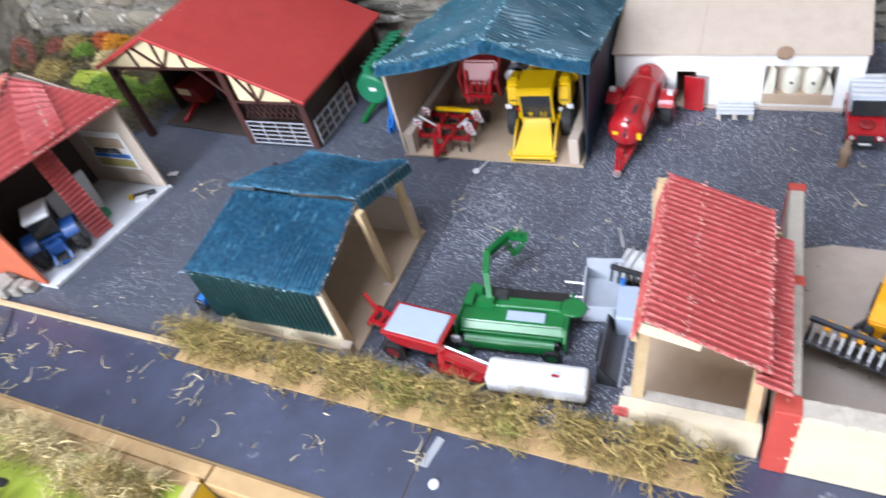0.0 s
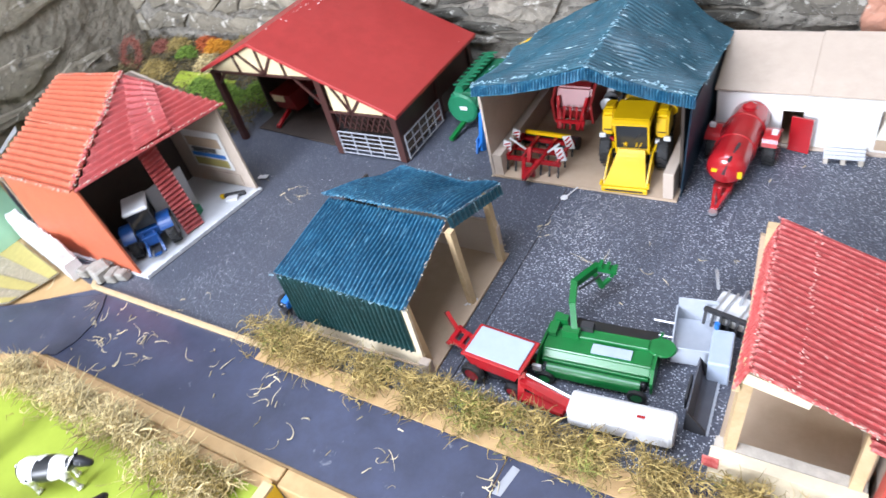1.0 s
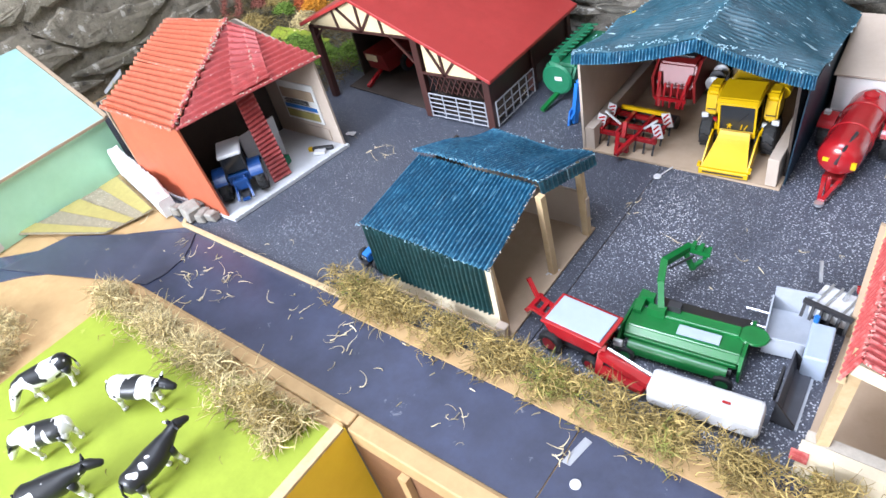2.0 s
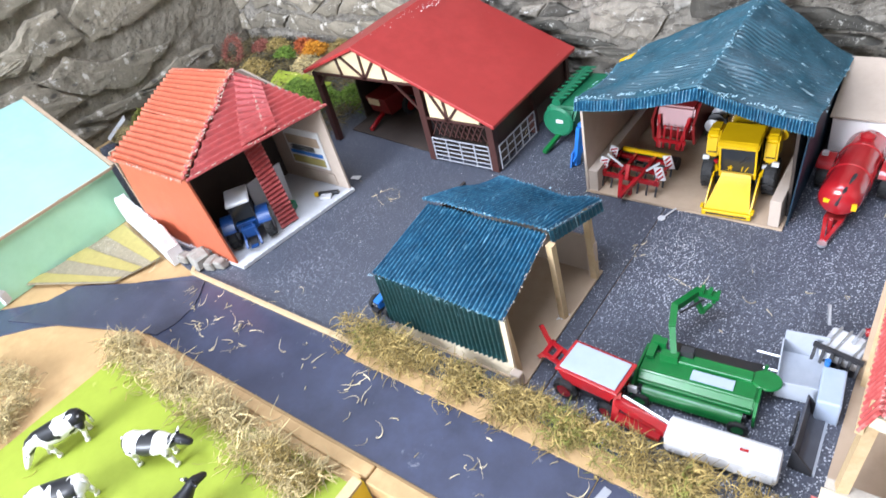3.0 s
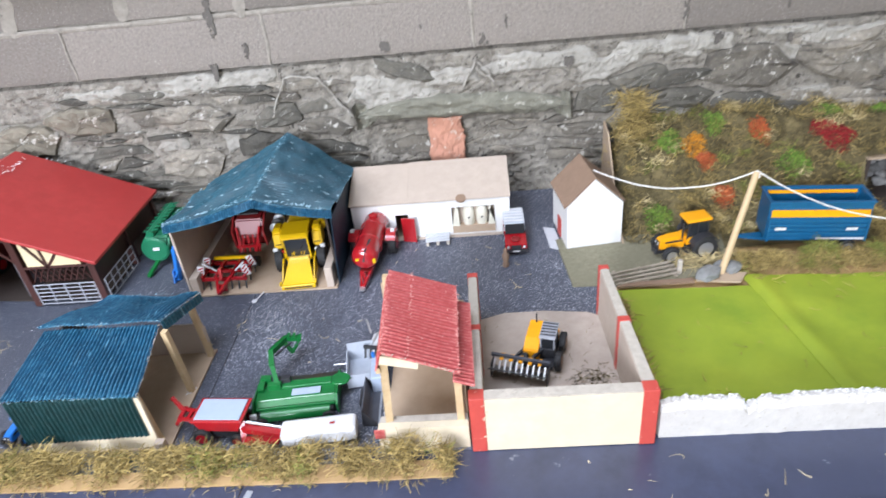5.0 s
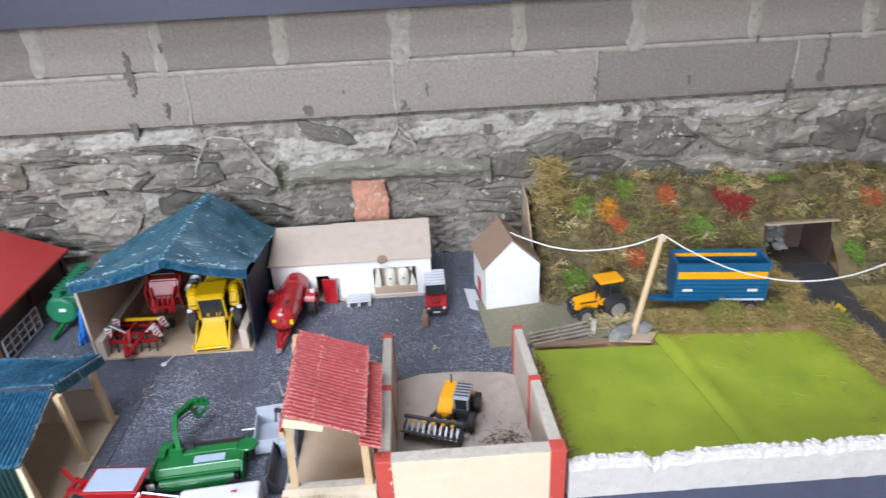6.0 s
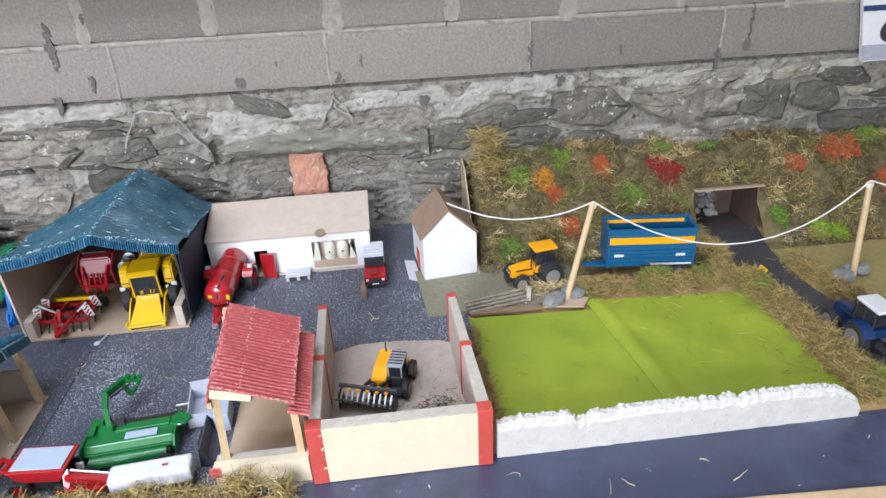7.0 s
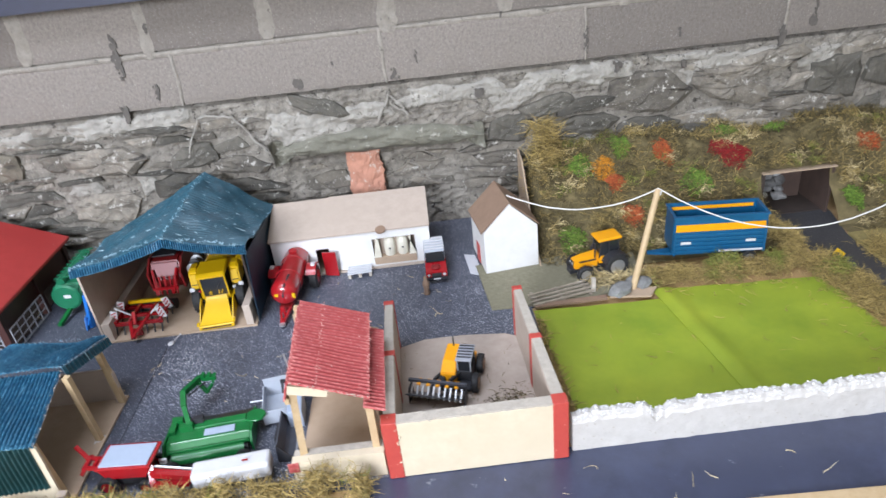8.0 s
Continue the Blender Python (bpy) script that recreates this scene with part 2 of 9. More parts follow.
FIELDSTONE = material("field_stone", (0.335, 0.292, 0.222), (0.126, 0.109, 0.080), rough=0.9, grain=24, spots=7, bump=1.0, bump_scale=45, depth=0.007, wear=(0.54, 0.50, 0.435), wear_amount=0.42, object_random=0.32, streak=(26, 26, 60), streak_colour=(0.075, 0.066, 0.053), streak_at=0.60)
FIELDMORTAR = material("field_mortar", (0.375, 0.331, 0.260), (0.155, 0.136, 0.103), rough=0.95, grain=34, spots=8, bump=1.0, bump_scale=80, depth=0.007, wear=(0.10, 0.09, 0.075), wear_amount=0.32)
LINTELSTONE = material("lichen_grey_stone", (0.235, 0.225, 0.175), (0.12, 0.115, 0.088), rough=0.9, grain=26, spots=12, bump=1.0, bump_scale=60, depth=0.006, wear=(0.38, 0.365, 0.31), wear_amount=0.35)
SMEAR = material("smeared_mortar", (0.43, 0.405, 0.355), (0.235, 0.217, 0.185), rough=0.95, grain=30, spots=14, bump=1.0, bump_scale=90, depth=0.005, wear=(0.15, 0.135, 0.112), wear_amount=0.35)
STONEBED = material("rubble_bed", (0.36, 0.327, 0.275), (0.105, 0.093, 0.077), rough=0.95, grain=44, spots=9, bump=1.0, bump_scale=100, depth=0.006, wear=(0.055, 0.049, 0.041), wear_amount=0.40, speck=(340.0, (0.52, 0.50, 0.455), 0.0, 0.24))
PINKSTONE = material("pink_brick", (0.56, 0.275, 0.185), (0.40, 0.19, 0.13), rough=0.85, grain=30, spots=14, bump=0.8, depth=0.002, wear=(0.56, 0.44, 0.36), wear_amount=0.4)
STAIN = material("dark_stain", (0.075, 0.066, 0.058), (0.14, 0.125, 0.108), rough=0.9, grain=130, spots=30, bump=0.5)
# room surfaces stay out of view, set pale to bounce fill light
ROOMWALL = material("pale_room_surface", (0.76, 0.74, 0.70), (0.68, 0.66, 0.62), rough=0.9, grain=12, spots=2)
ROOMFLOOR = material("room_concrete", (0.36, 0.35, 0.335), (0.28, 0.27, 0.26), rough=0.8, grain=12, spots=2)
RED = material("toy_red", (0.36, 0.012, 0.017), (0.29, 0.009, 0.013), rough=0.2, grain=30, spots=10, bump=0.04, coat=0.5)
DARKRED = material("toy_dark_red", (0.22, 0.015, 0.015), (0.16, 0.01, 0.01), rough=0.4, bump=0.05)
YELLOW = material("toy_yellow", (0.70, 0.435, 0.005), (0.62, 0.37, 0.004), rough=0.32, grain=30, spots=10, bump=0.04)
AMBER = material("toy_amber", (0.83, 0.36, 0.008), (0.76, 0.31, 0.006), rough=0.32, grain=30, spots=10, bump=0.04)
GREEN = material("toy_green", (0.007, 0.150, 0.034), (0.005, 0.11, 0.024), rough=0.28, grain=30, spots=10, bump=0.04)
DGREEN = material("toy_deep_green", (0.010, 0.16, 0.075), (0.008, 0.12, 0.055), rough=0.4, bump=0.05)
BLUE = material("toy_blue", (0.008, 0.030, 0.105), (0.006, 0.022, 0.078), rough=0.3, bump=0.04)
TRAILBLUE = material("toy_trailer_blue", (0.008, 0.10, 0.22), (0.006, 0.08, 0.18), rough=0.35, bump=0.04)
BRIGHTBLUE = material("toy_bright_blue", (0.02, 0.16, 0.50), (0.016, 0.13, 0.42), rough=0.3, bump=0.04)
BLACK = material("tyre_rubber", (0.020, 0.020, 0.021), (0.013, 0.013, 0.014), rough=0.7, bump=0.2, bump_scale=500)
CHARCOAL = material("charcoal_plastic", (0.030, 0.030, 0.034), (0.022, 0.022, 0.025), rough=0.45, bump=0.05)
SILVER = material("silver_metal", (0.62, 0.63, 0.65), (0.52, 0.53, 0.55), rough=0.3, metal=0.8, bump=0.05)
GREYPAINT = material("light_grey_paint", (0.42, 0.45, 0.50), (0.36, 0.39, 0.44), rough=0.4, bump=0.05)
WHITE = material("white_plastic", (0.61, 0.61, 0.62), (0.55, 0.55, 0.57), rough=0.4, bump=0.05)
ICE = material("pale_blue_grey_lid", (0.36, 0.42, 0.52), (0.32, 0.38, 0.48), rough=0.4, bump=0.05)
CORD = material("white_cord", (0.78, 0.76, 0.72), (0.62, 0.60, 0.56), rough=0.8, bump=0.3, bump_scale=900)
CORNERSTONE = material("angular_grey_stone", (0.28, 0.265, 0.235), (0.16, 0.15, 0.13), rough=0.85, grain=90, spots=40, bump=0.6, object_random=0.3)
PEBBLE = material("grey_pebble", (0.25, 0.25, 0.24), (0.13, 0.13, 0.125), rough=0.8, grain=90, spots=40, bump=0.5)
OLIVE = material("olive_mat", (0.31, 0.25, 0.095), (0.22, 0.175, 0.065), rough=0.8, grain=90, spots=12)
MUSTARD = material("mustard_stripe", (0.39, 0.325, 0.105), (0.31, 0.26, 0.09), rough=0.8, grain=90, spots=12, bump=0.4)
MATGREY = material("speckled_mat", (0.32, 0.275, 0.185), (0.20, 0.17, 0.115), rough=0.85, grain=120, spots=12, bump=0.6, speck=(240.0, (0.50, 0.46, 0.38), 0.05, 0.25))
GRAVEL = material("gravel_plate", (0.24, 0.22, 0.15), (0.15, 0.14, 0.09), rough=0.9, grain=120, spots=12, bump=0.7)
ROOFBROWN = material("brown_roof_card", (0.26, 0.17, 0.115), (0.21, 0.135, 0.09), rough=0.8, grain=50, spots=9)


def cow_hide(name, edge, stretch=(1.0, 1.0, 1.0)):
    m = bpy.data.materials.new(name)
    m.use_nodes = True
    n, l = m.node_tree.nodes, m.node_tree.links
    s = n["Principled BSDF"]
    s.inputs["Roughness"].default_value = 0.38
    tc, info, add, scale = n.new("ShaderNodeTexCoord"), n.new("ShaderNodeObjectInfo"), n.new("ShaderNodeVectorMath"), n.new("ShaderNodeMapping")
    scale.inputs["Scale"].default_value = stretch
    l.new(tc.outputs["Object"], scale.inputs["Vector"])
    l.new(scale.outputs[0], add.inputs[0])
    l.new(info.outputs["Random"], add.inputs[1])
    t, r = n.new("ShaderNodeTexNoise"), n.new("ShaderNodeMapRange")
    t.inputs["Scale"].default_value, t.inputs["Detail"].default_value = 46.0, 1.5
    l.new(add.outputs[0], t.inputs["Vector"])
    r.inputs["From Min"].default_value, r.inputs["From Max"].default_value = edge, edge + 0.015
    l.new(t.outputs[0], r.inputs["Value"])
    x = n.new("ShaderNodeMix")
    x.data_type = "RGBA"
    x.inputs[6].default_value, x.inputs[7].default_value = (0.80, 0.79, 0.77, 1), (0.016, 0.017, 0.020, 1)
    # white stockings
    split, high, both = n.new("ShaderNodeSeparateXYZ"), n.new("ShaderNodeMapRange"), n.new("ShaderNodeMath")
    l.new(tc.outputs["Object"], split.inputs[0])
    high.inputs["From Min"].default_value, high.inputs["From Max"].default_value = 0.020, 0.024
    l.new(split.outputs["Z"], high.inputs["Value"])
    both.operation = "MULTIPLY"
    l.new(high.outputs[0], both.inputs[0])
    l.new(r.outputs[0], both.inputs[1])
    l.new(both.outputs[0], x.inputs[0])
    l.new(x.outputs[2], s.inputs["Base Color"])
    return m


COWHIDE = cow_hide("black_and_white_hide", 0.52)
BANDHIDE = cow_hide("black_banded_hide", 0.49, (1.5, 0.35, 0.35))
DARKHIDE = cow_hide("mostly_black_hide", 0.36)


def glass():
    m = bpy.data.materials.new("dark_tinted_glass")
    m.use_nodes = True
    s = m.node_tree.nodes["Principled BSDF"]
    s.inputs["Base Color"].default_value = (0.02, 0.022, 0.025, 1)
    s.inputs["Roughness"].default_value = 0.08
    return m


GLASS = glass()


# ---------------- shape helpers ----------------
def part(name, bm, mat, parent=None, label="", kind="", smooth=False):
    """Links a bmesh as one mesh object under a thing or a part."""
    me = bpy.data.meshes.new(name)
    bm.normal_update()
    bm.to_mesh(me)
    bm.free()
    me.materials.append(mat)
    if smooth:
        for p in me.polygons:
            p.use_smooth = True
        me.set_sharp_from_angle(angle=radians(50))
    ob = new(name, me)
    ob.parent = parent
    return tagged(ob, label=label, kind=kind)


def thing(name, label, category, m, group=""):
    ob = new(name)
    ob.empty_display_size = 0.02
    ob.matrix_basis = m
    return tagged(ob, label=label, category=category, group=group)


def setting(name, bm, mat, label, category, smooth=False):
    return tagged(part(name, bm, mat, None, "", "", smooth), label, category, kind="structure")


def bx(bm, x0, x1, y0, y1, z0, z1, m=None, bev=0.0):
    """A box between corners, with softened edges where bev is given."""
    mm = Matrix.Translation(((x0 + x1) / 2, (y0 + y1) / 2, (z0 + z1) / 2)) @ Matrix.Diagonal((abs(x1 - x0), abs(y1 - y0), abs(z1 - z0), 1))
    r = bmesh.ops.create_cube(bm, size=1.0, matrix=(m @ mm) if m else mm)
    if bev:
        edges = {e for v in r["verts"] for e in v.link_edges}
        bmesh.ops.bevel(bm, geom=list(edges), offset=bev, segments=2, affect="EDGES", profile=0.5)
    return bm


def box(x0, x1, y0, y1, z0, z1, m=None, bev=0.0):
    return bx(bmesh.new(), x0, x1, y0, y1, z0, z1, m, bev)


def rod(bm, a, b, r, seg=8, r2=None):
    a, b = Vector(a), Vector(b)
    d = b - a
    m = Matrix.Translation((a + b) / 2) @ d.to_track_quat("Z", "Y").to_matrix().to_4x4()
    bmesh.ops.create_cone(bm, cap_ends=True, segments=seg, radius1=r, radius2=r if r2 is None else r2, depth=d.length, matrix=m)
    return bm


def tube(bm, pts, radii, seg=6):
    """One unbroken tube through the points."""
    rings = []
    for k, p in enumerate(pts):
        d = (pts[min(k + 1, len(pts) - 1)] - pts[max(k - 1, 0)]).normalized()
        side = d.cross(Vector((0.3, 1, 0.1))).normalized()
        up = side.cross(d)
        rings.append([bm.verts.new(p + radii[k] * (math.cos(2 * math.pi * q / seg) * side + math.sin(2 * math.pi * q / seg) * up)) for q in range(seg)])
    for a, b in zip(rings, rings[1:]):
        for q in range(seg):
            bm.faces.new((a[q], a[(q + 1) % seg], b[(q + 1) % seg], b[q]))
    bm.faces.new(rings[0][::-1])
    bm.faces.new(rings[-1])
    return bm


def beam(bm, a, b, w, h, up=(0, 0, 1)):
    """A square bar from a to b."""
    a, b = Vector(a), Vector(b)
    y = (b - a).normalized()
    x = y.cross(Vector(up))
    if x.length < 1e-4:
        x = y.cross(Vector((1, 0, 0)))
    x.normalize()
    z = x.cross(y)
    m = Matrix((x, y, z)).transposed().to_4x4()
    m.translation = (a + b) / 2
    bmesh.ops.create_cube(bm, size=1.0, matrix=m @ Matrix.Diagonal((w, (b - a).length, h, 1)))
    return bm


def lathe(bm, profile, seg, m):
    """Turns (radius, height) pairs round the local z axis."""
    rings = []
    for r, h in profile:
        rings.append([bm.verts.new(m @ Vector((r * math.cos(2 * math.pi * k / seg), r * math.sin(2 * math.pi * k / seg), h))) for k in range(seg)])
    for a, b in zip(rings, rings[1:]):
        for k in range(seg):
            bm.faces.new((a[k], a[(k + 1) % seg], b[(k + 1) % seg], b[k]))
    bm.faces.new(rings[0][::-1])
    bm.faces.new(rings[-1])
    return bm


def extrude(bm, pts, axis, a, b, m=None):
    """A flat outline of 2D points, thickened along an axis from a to b."""
    def at(p, h):
        v = {"x": (h, p[0], p[1]), "y": (p[0], h, p[1]), "z": (p[0], p[1], h)}[axis]
        return (m @ Vector(v)) if m else Vector(v)
    lo, hi = [bm.verts.new(at(p, a)) for p in pts], [bm.verts.new(at(p, b)) for p in pts]
    fs = [bm.faces.new(lo), bm.faces.new(hi[::-1])]
    for k in range(len(pts)):
        fs.append(bm.faces.new((lo[k], hi[k], hi[(k + 1) % len(pts)], lo[(k + 1) % len(pts)])))
    bmesh.ops.recalc_face_normals(bm, faces=fs)
    return bm


def slab(pts, axis, a, b, m=None):
    return extrude(bmesh.new(), pts, axis, a, b, m)


def sheet(bm, P, nu, nv, thick, amp=0.0, waves=0, along="u", rag=0.0, waver=0.0):
    """A sheet over P(u, v) with thickness; waves ripple it across u or v."""
    def pos(u, v):
        p = Vector(P(u, v))
        e = 1e-3
        nrm = (Vector(P(min(u + e, 1), v)) - Vector(P(max(u - e, 0), v))).cross(Vector(P(u, min(v + e, 1))) - Vector(P(u, max(v - e, 0)))).normalized()
        s = u if along == "u" else v
        if waver:
            s += waver * noise.noise(p * 11)
        w = amp * math.sin(2 * math.pi * waves * s) if waves else 0.0
        if rag:
            w += rag * noise.noise(p * 30)
        return p + nrm * w, nrm
    top, bot = [], []
    for j in range(nv + 1):
        tr, br = [], []
        for i in range(nu + 1):
            p, nrm = pos(i / nu, j / nv)
            tr.append(bm.verts.new(p))
            br.append(bm.verts.new(p - nrm * thick))
        top.append(tr)
        bot.append(br)
    for j in range(nv):
        for i in range(nu):
            bm.faces.new((top[j][i], top[j][i + 1], top[j + 1][i + 1], top[j + 1][i]))
            bm.faces.new((bot[j][i], bot[j + 1][i], bot[j + 1][i + 1], bot[j][i + 1]))
    for i in range(nu):
        bm.faces.new((top[0][i], bot[0][i], bot[0][i + 1], top[0][i + 1]))
        bm.faces.new((top[nv][i], top[nv][i + 1], bot[nv][i + 1], bot[nv][i]))
    for j in range(nv):
        bm.faces.new((top[j][0], top[j + 1][0], bot[j + 1][0], bot[j][0]))
        bm.faces.new((top[j][nu], bot[j][nu], bot[j + 1][nu], top[j + 1][nu]))
    return bm


def quad_patch(a, b, c, d, sag=0.0, lumps=0.0):
    """P(u, v) on the patch with corners a (0,0), b (1,0), c (1,1), d (0,1)."""
    a, b, c, d = (Vector(p) for p in (a, b, c, d))

    def P(u, v):
        p = a.lerp(b, u).lerp(d.lerp(c, u), v)
        p = p + Vector((0, 0, -sag * 4 * u * (1 - u)))
        if lumps:
            p = p + Vector((0, 0, lumps * noise.noise(Vector((p.x * 14, p.y * 14, 3.0)))))
        return p
    return P


def strands(spots, length, radius, curl, seed, lift=0.6, steps=4):
    """Many thin curled stems, one at each spot (x, y, z)."""
    rnd = random.Random(seed)
    verts, faces = [], []
    for x, y, z in spots:
        p = Vector((x, y, z))
        a, e = rnd.uniform(0, 2 * math.pi), rnd.uniform(-0.25, lift)
        d = Vector((math.cos(a) * math.cos(e), math.sin(a) * math.cos(e), math.sin(e)))
        ln = length * rnd.uniform(0.5, 1.4)
        bend = Vector((rnd.gauss(0, 1), rnd.gauss(0, 1), rnd.gauss(-0.2, 0.7))) * curl
        r = radius * rnd.uniform(0.6, 1.4)
        base = len(verts)
        for k in range(steps + 1):
            side = d.cross(Vector((0, 0, 1)))
            if side.length < 1e-3:
                side = Vector((1, 0, 0))
            side.normalize()
            up = side.cross(d)
            rr = r * (1.0 - 0.75 * k / steps)
            for q in range(3):
                w = 2 * math.pi * q / 3
                verts.append(p + side * (rr * math.cos(w)) + up * (rr * math.sin(w)))
            p = p + d * (ln / steps)
            d = (d + bend * (1.0 / steps) + Vector((rnd.gauss(0, 0.2), rnd.gauss(0, 0.2), rnd.gauss(0, 0.2)))).normalized()
        for k in range(steps):
            for q in range(3):
                b0, b1 = base + 3 * k, base + 3 * (k + 1)
                faces.append((b0 + q, b0 + (q + 1) % 3, b1 + (q + 1) % 3, b1 + q))
    return verts, faces


def stuff(name, vf, mat, label, category):
    me = bpy.data.meshes.new(name)
    me.from_pydata([tuple(v) for v in vf[0]], [], vf[1])
    me.materials.append(mat)
    return tagged(new(name, me), label, category, kind="stuff")


def flakes(parent, a, b, count, spread, size, mat, seed, name="torn_edge", label="pale torn card edge"):
    """Tiny ragged chips strewn along the line from a to b."""
    rnd = random.Random(seed)
    a, b = Vector(a), Vector(b)
    verts, faces = [], []
    for _ in range(count):
        p = a.lerp(b, rnd.random()) + Vector((rnd.gauss(0, spread), rnd.gauss(0, spread), rnd.uniform(0.0, 0.0012)))
        m = Matrix.Translation(p) @ Euler((rnd.uniform(-0.6, 0.6), rnd.uniform(-0.6, 0.6), rnd.uniform(0, 6.3))).to_matrix().to_4x4()
        s, w, h = size * rnd.uniform(0.5, 1.6), size * rnd.uniform(0.25, 0.7), size * 0.25
        k = len(verts)
        verts += [m @ Vector(q) for q in ((-s, -w, -h), (s, -w * 0.6, -h), (s * 0.8, w, -h), (-s * 0.6, w * 0.8, -h), (-s * 0.8, -w * 0.8, h), (s * 0.8, -w * 0.5, h), (s * 0.6, w * 0.8, h), (-s * 0.5, w * 0.6, h))]
        faces += [tuple(k + i for i in f) for f in ((3, 2, 1, 0), (4, 5, 6, 7), (0, 1, 5, 4), (1, 2, 6, 5), (2, 3, 7, 6), (3, 0, 4, 7))]
    me = bpy.data.meshes.new(name)
    me.from_pydata([tuple(v) for v in verts], [], faces)
    me.materials.append(mat)
    ob = new(name, me)
    ob.parent = parent
    return tagged(ob, label=label, kind="stuff")


# ---------------- the room and the table ----------------
def room():
    # unseen room added around the table; its pale sides return light to the model
    bm = box(-3.2, 3.2, -3.4, 1.0, -0.92, -0.86)
    setting("floor", bm, ROOMFLOOR, "bare grey concrete floor under the model table", "floor")
    # unseen ceiling, left open where the added overhead lamp shines in
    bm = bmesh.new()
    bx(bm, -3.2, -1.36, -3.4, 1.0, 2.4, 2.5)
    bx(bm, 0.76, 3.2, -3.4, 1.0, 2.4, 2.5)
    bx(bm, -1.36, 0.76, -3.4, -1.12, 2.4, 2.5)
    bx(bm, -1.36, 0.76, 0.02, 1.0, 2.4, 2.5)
    setting("ceiling", bm, ROOMWALL, "plain pale ceiling, opening added for the overhead fill lamp", "ceiling")
    setting("wall_west", box(-3.3, -3.2, -3.4, 1.0, -0.9, 2.4), ROOMWALL, "plain pale side wall added out of view", "wall")
    setting("wall_east", box(3.2, 3.3, -3.4, 1.0, -0.9, 2.4), ROOMWALL, "plain pale side wall added out of view", "wall")
    bm = bmesh.new()
    bx(bm, -3.2, -2.4, -3.4, -3.3, -0.9, 2.4)
    bx(bm, 0.7, 3.2, -3.4, -3.3, -0.9, 2.4)
    bx(bm, -2.4, 0.7, -3.4, -3.3, 2.2, 2.4)
    setting("wall_south", bm, ROOMWALL, "plain wall with a wide open doorway", "wall")


room()

WALL_Y = 0.76
COURSE = 0.117
FIRST = 0.350


def table():
    bm = bmesh.new()
    bx(bm, -3.0, 3.0, -0.148, WALL_Y + 0.02, -0.022, -0.003)
    setting("table_top", bm, BOARD, "tan wooden board that carries the model farm", "table top")
    # wing of the table with the grazing field
    setting("table_wing", box(-3.0, -0.556, -1.5, -0.149, -0.022, -0.003), BOARD, "tan wooden board under the grazing field", "table top")
    rail = thing("table_edge_rail", "tan wooden rail along the table front", "rail", Matrix())
    part("front_rail", box(-0.5455, 3.0, -0.172, -0.1485, -0.026, 0.002, bev=0.002), BOARD, rail)
    part("cover_lath", slab([(0.46, -0.1475), (0.46, -0.103), (0.60, -0.108), (1.6, -0.150), (1.6, -0.1475)], "z", 0.0006, 0.0050), PINE, rail, "pale lath on the road edge")
    part("back_rail", box(-1.07, -0.5465, -0.168, -0.150, -0.026, 0.004, bev=0.002), BOARD, rail)
    pan = thing("table_skirting", "brown wooden panel closing the table front", "panel", Matrix())
    part("panel", box(-0.5455, 3.0, -0.171, -0.159, -0.86, -0.0265), BROWNWOOD, pan)
    for x in (-0.47, -0.1, 0.4):
        part("stud", box(x, x + 0.012, -0.180, -0.1715, -0.86, -0.027), BOARD, pan)
    side = thing("wing_side_board", "glossy yellow painted board under the field edge", "board", Matrix())
    part("board", box(-0.5545, -0.546, -1.5, -0.1725, -0.86, 0.003), YELLOWPANEL, side)
    part("lath", box(-0.560, -0.546, -1.5, -0.1745, 0.0035, 0.0075), PINE, side)


table()


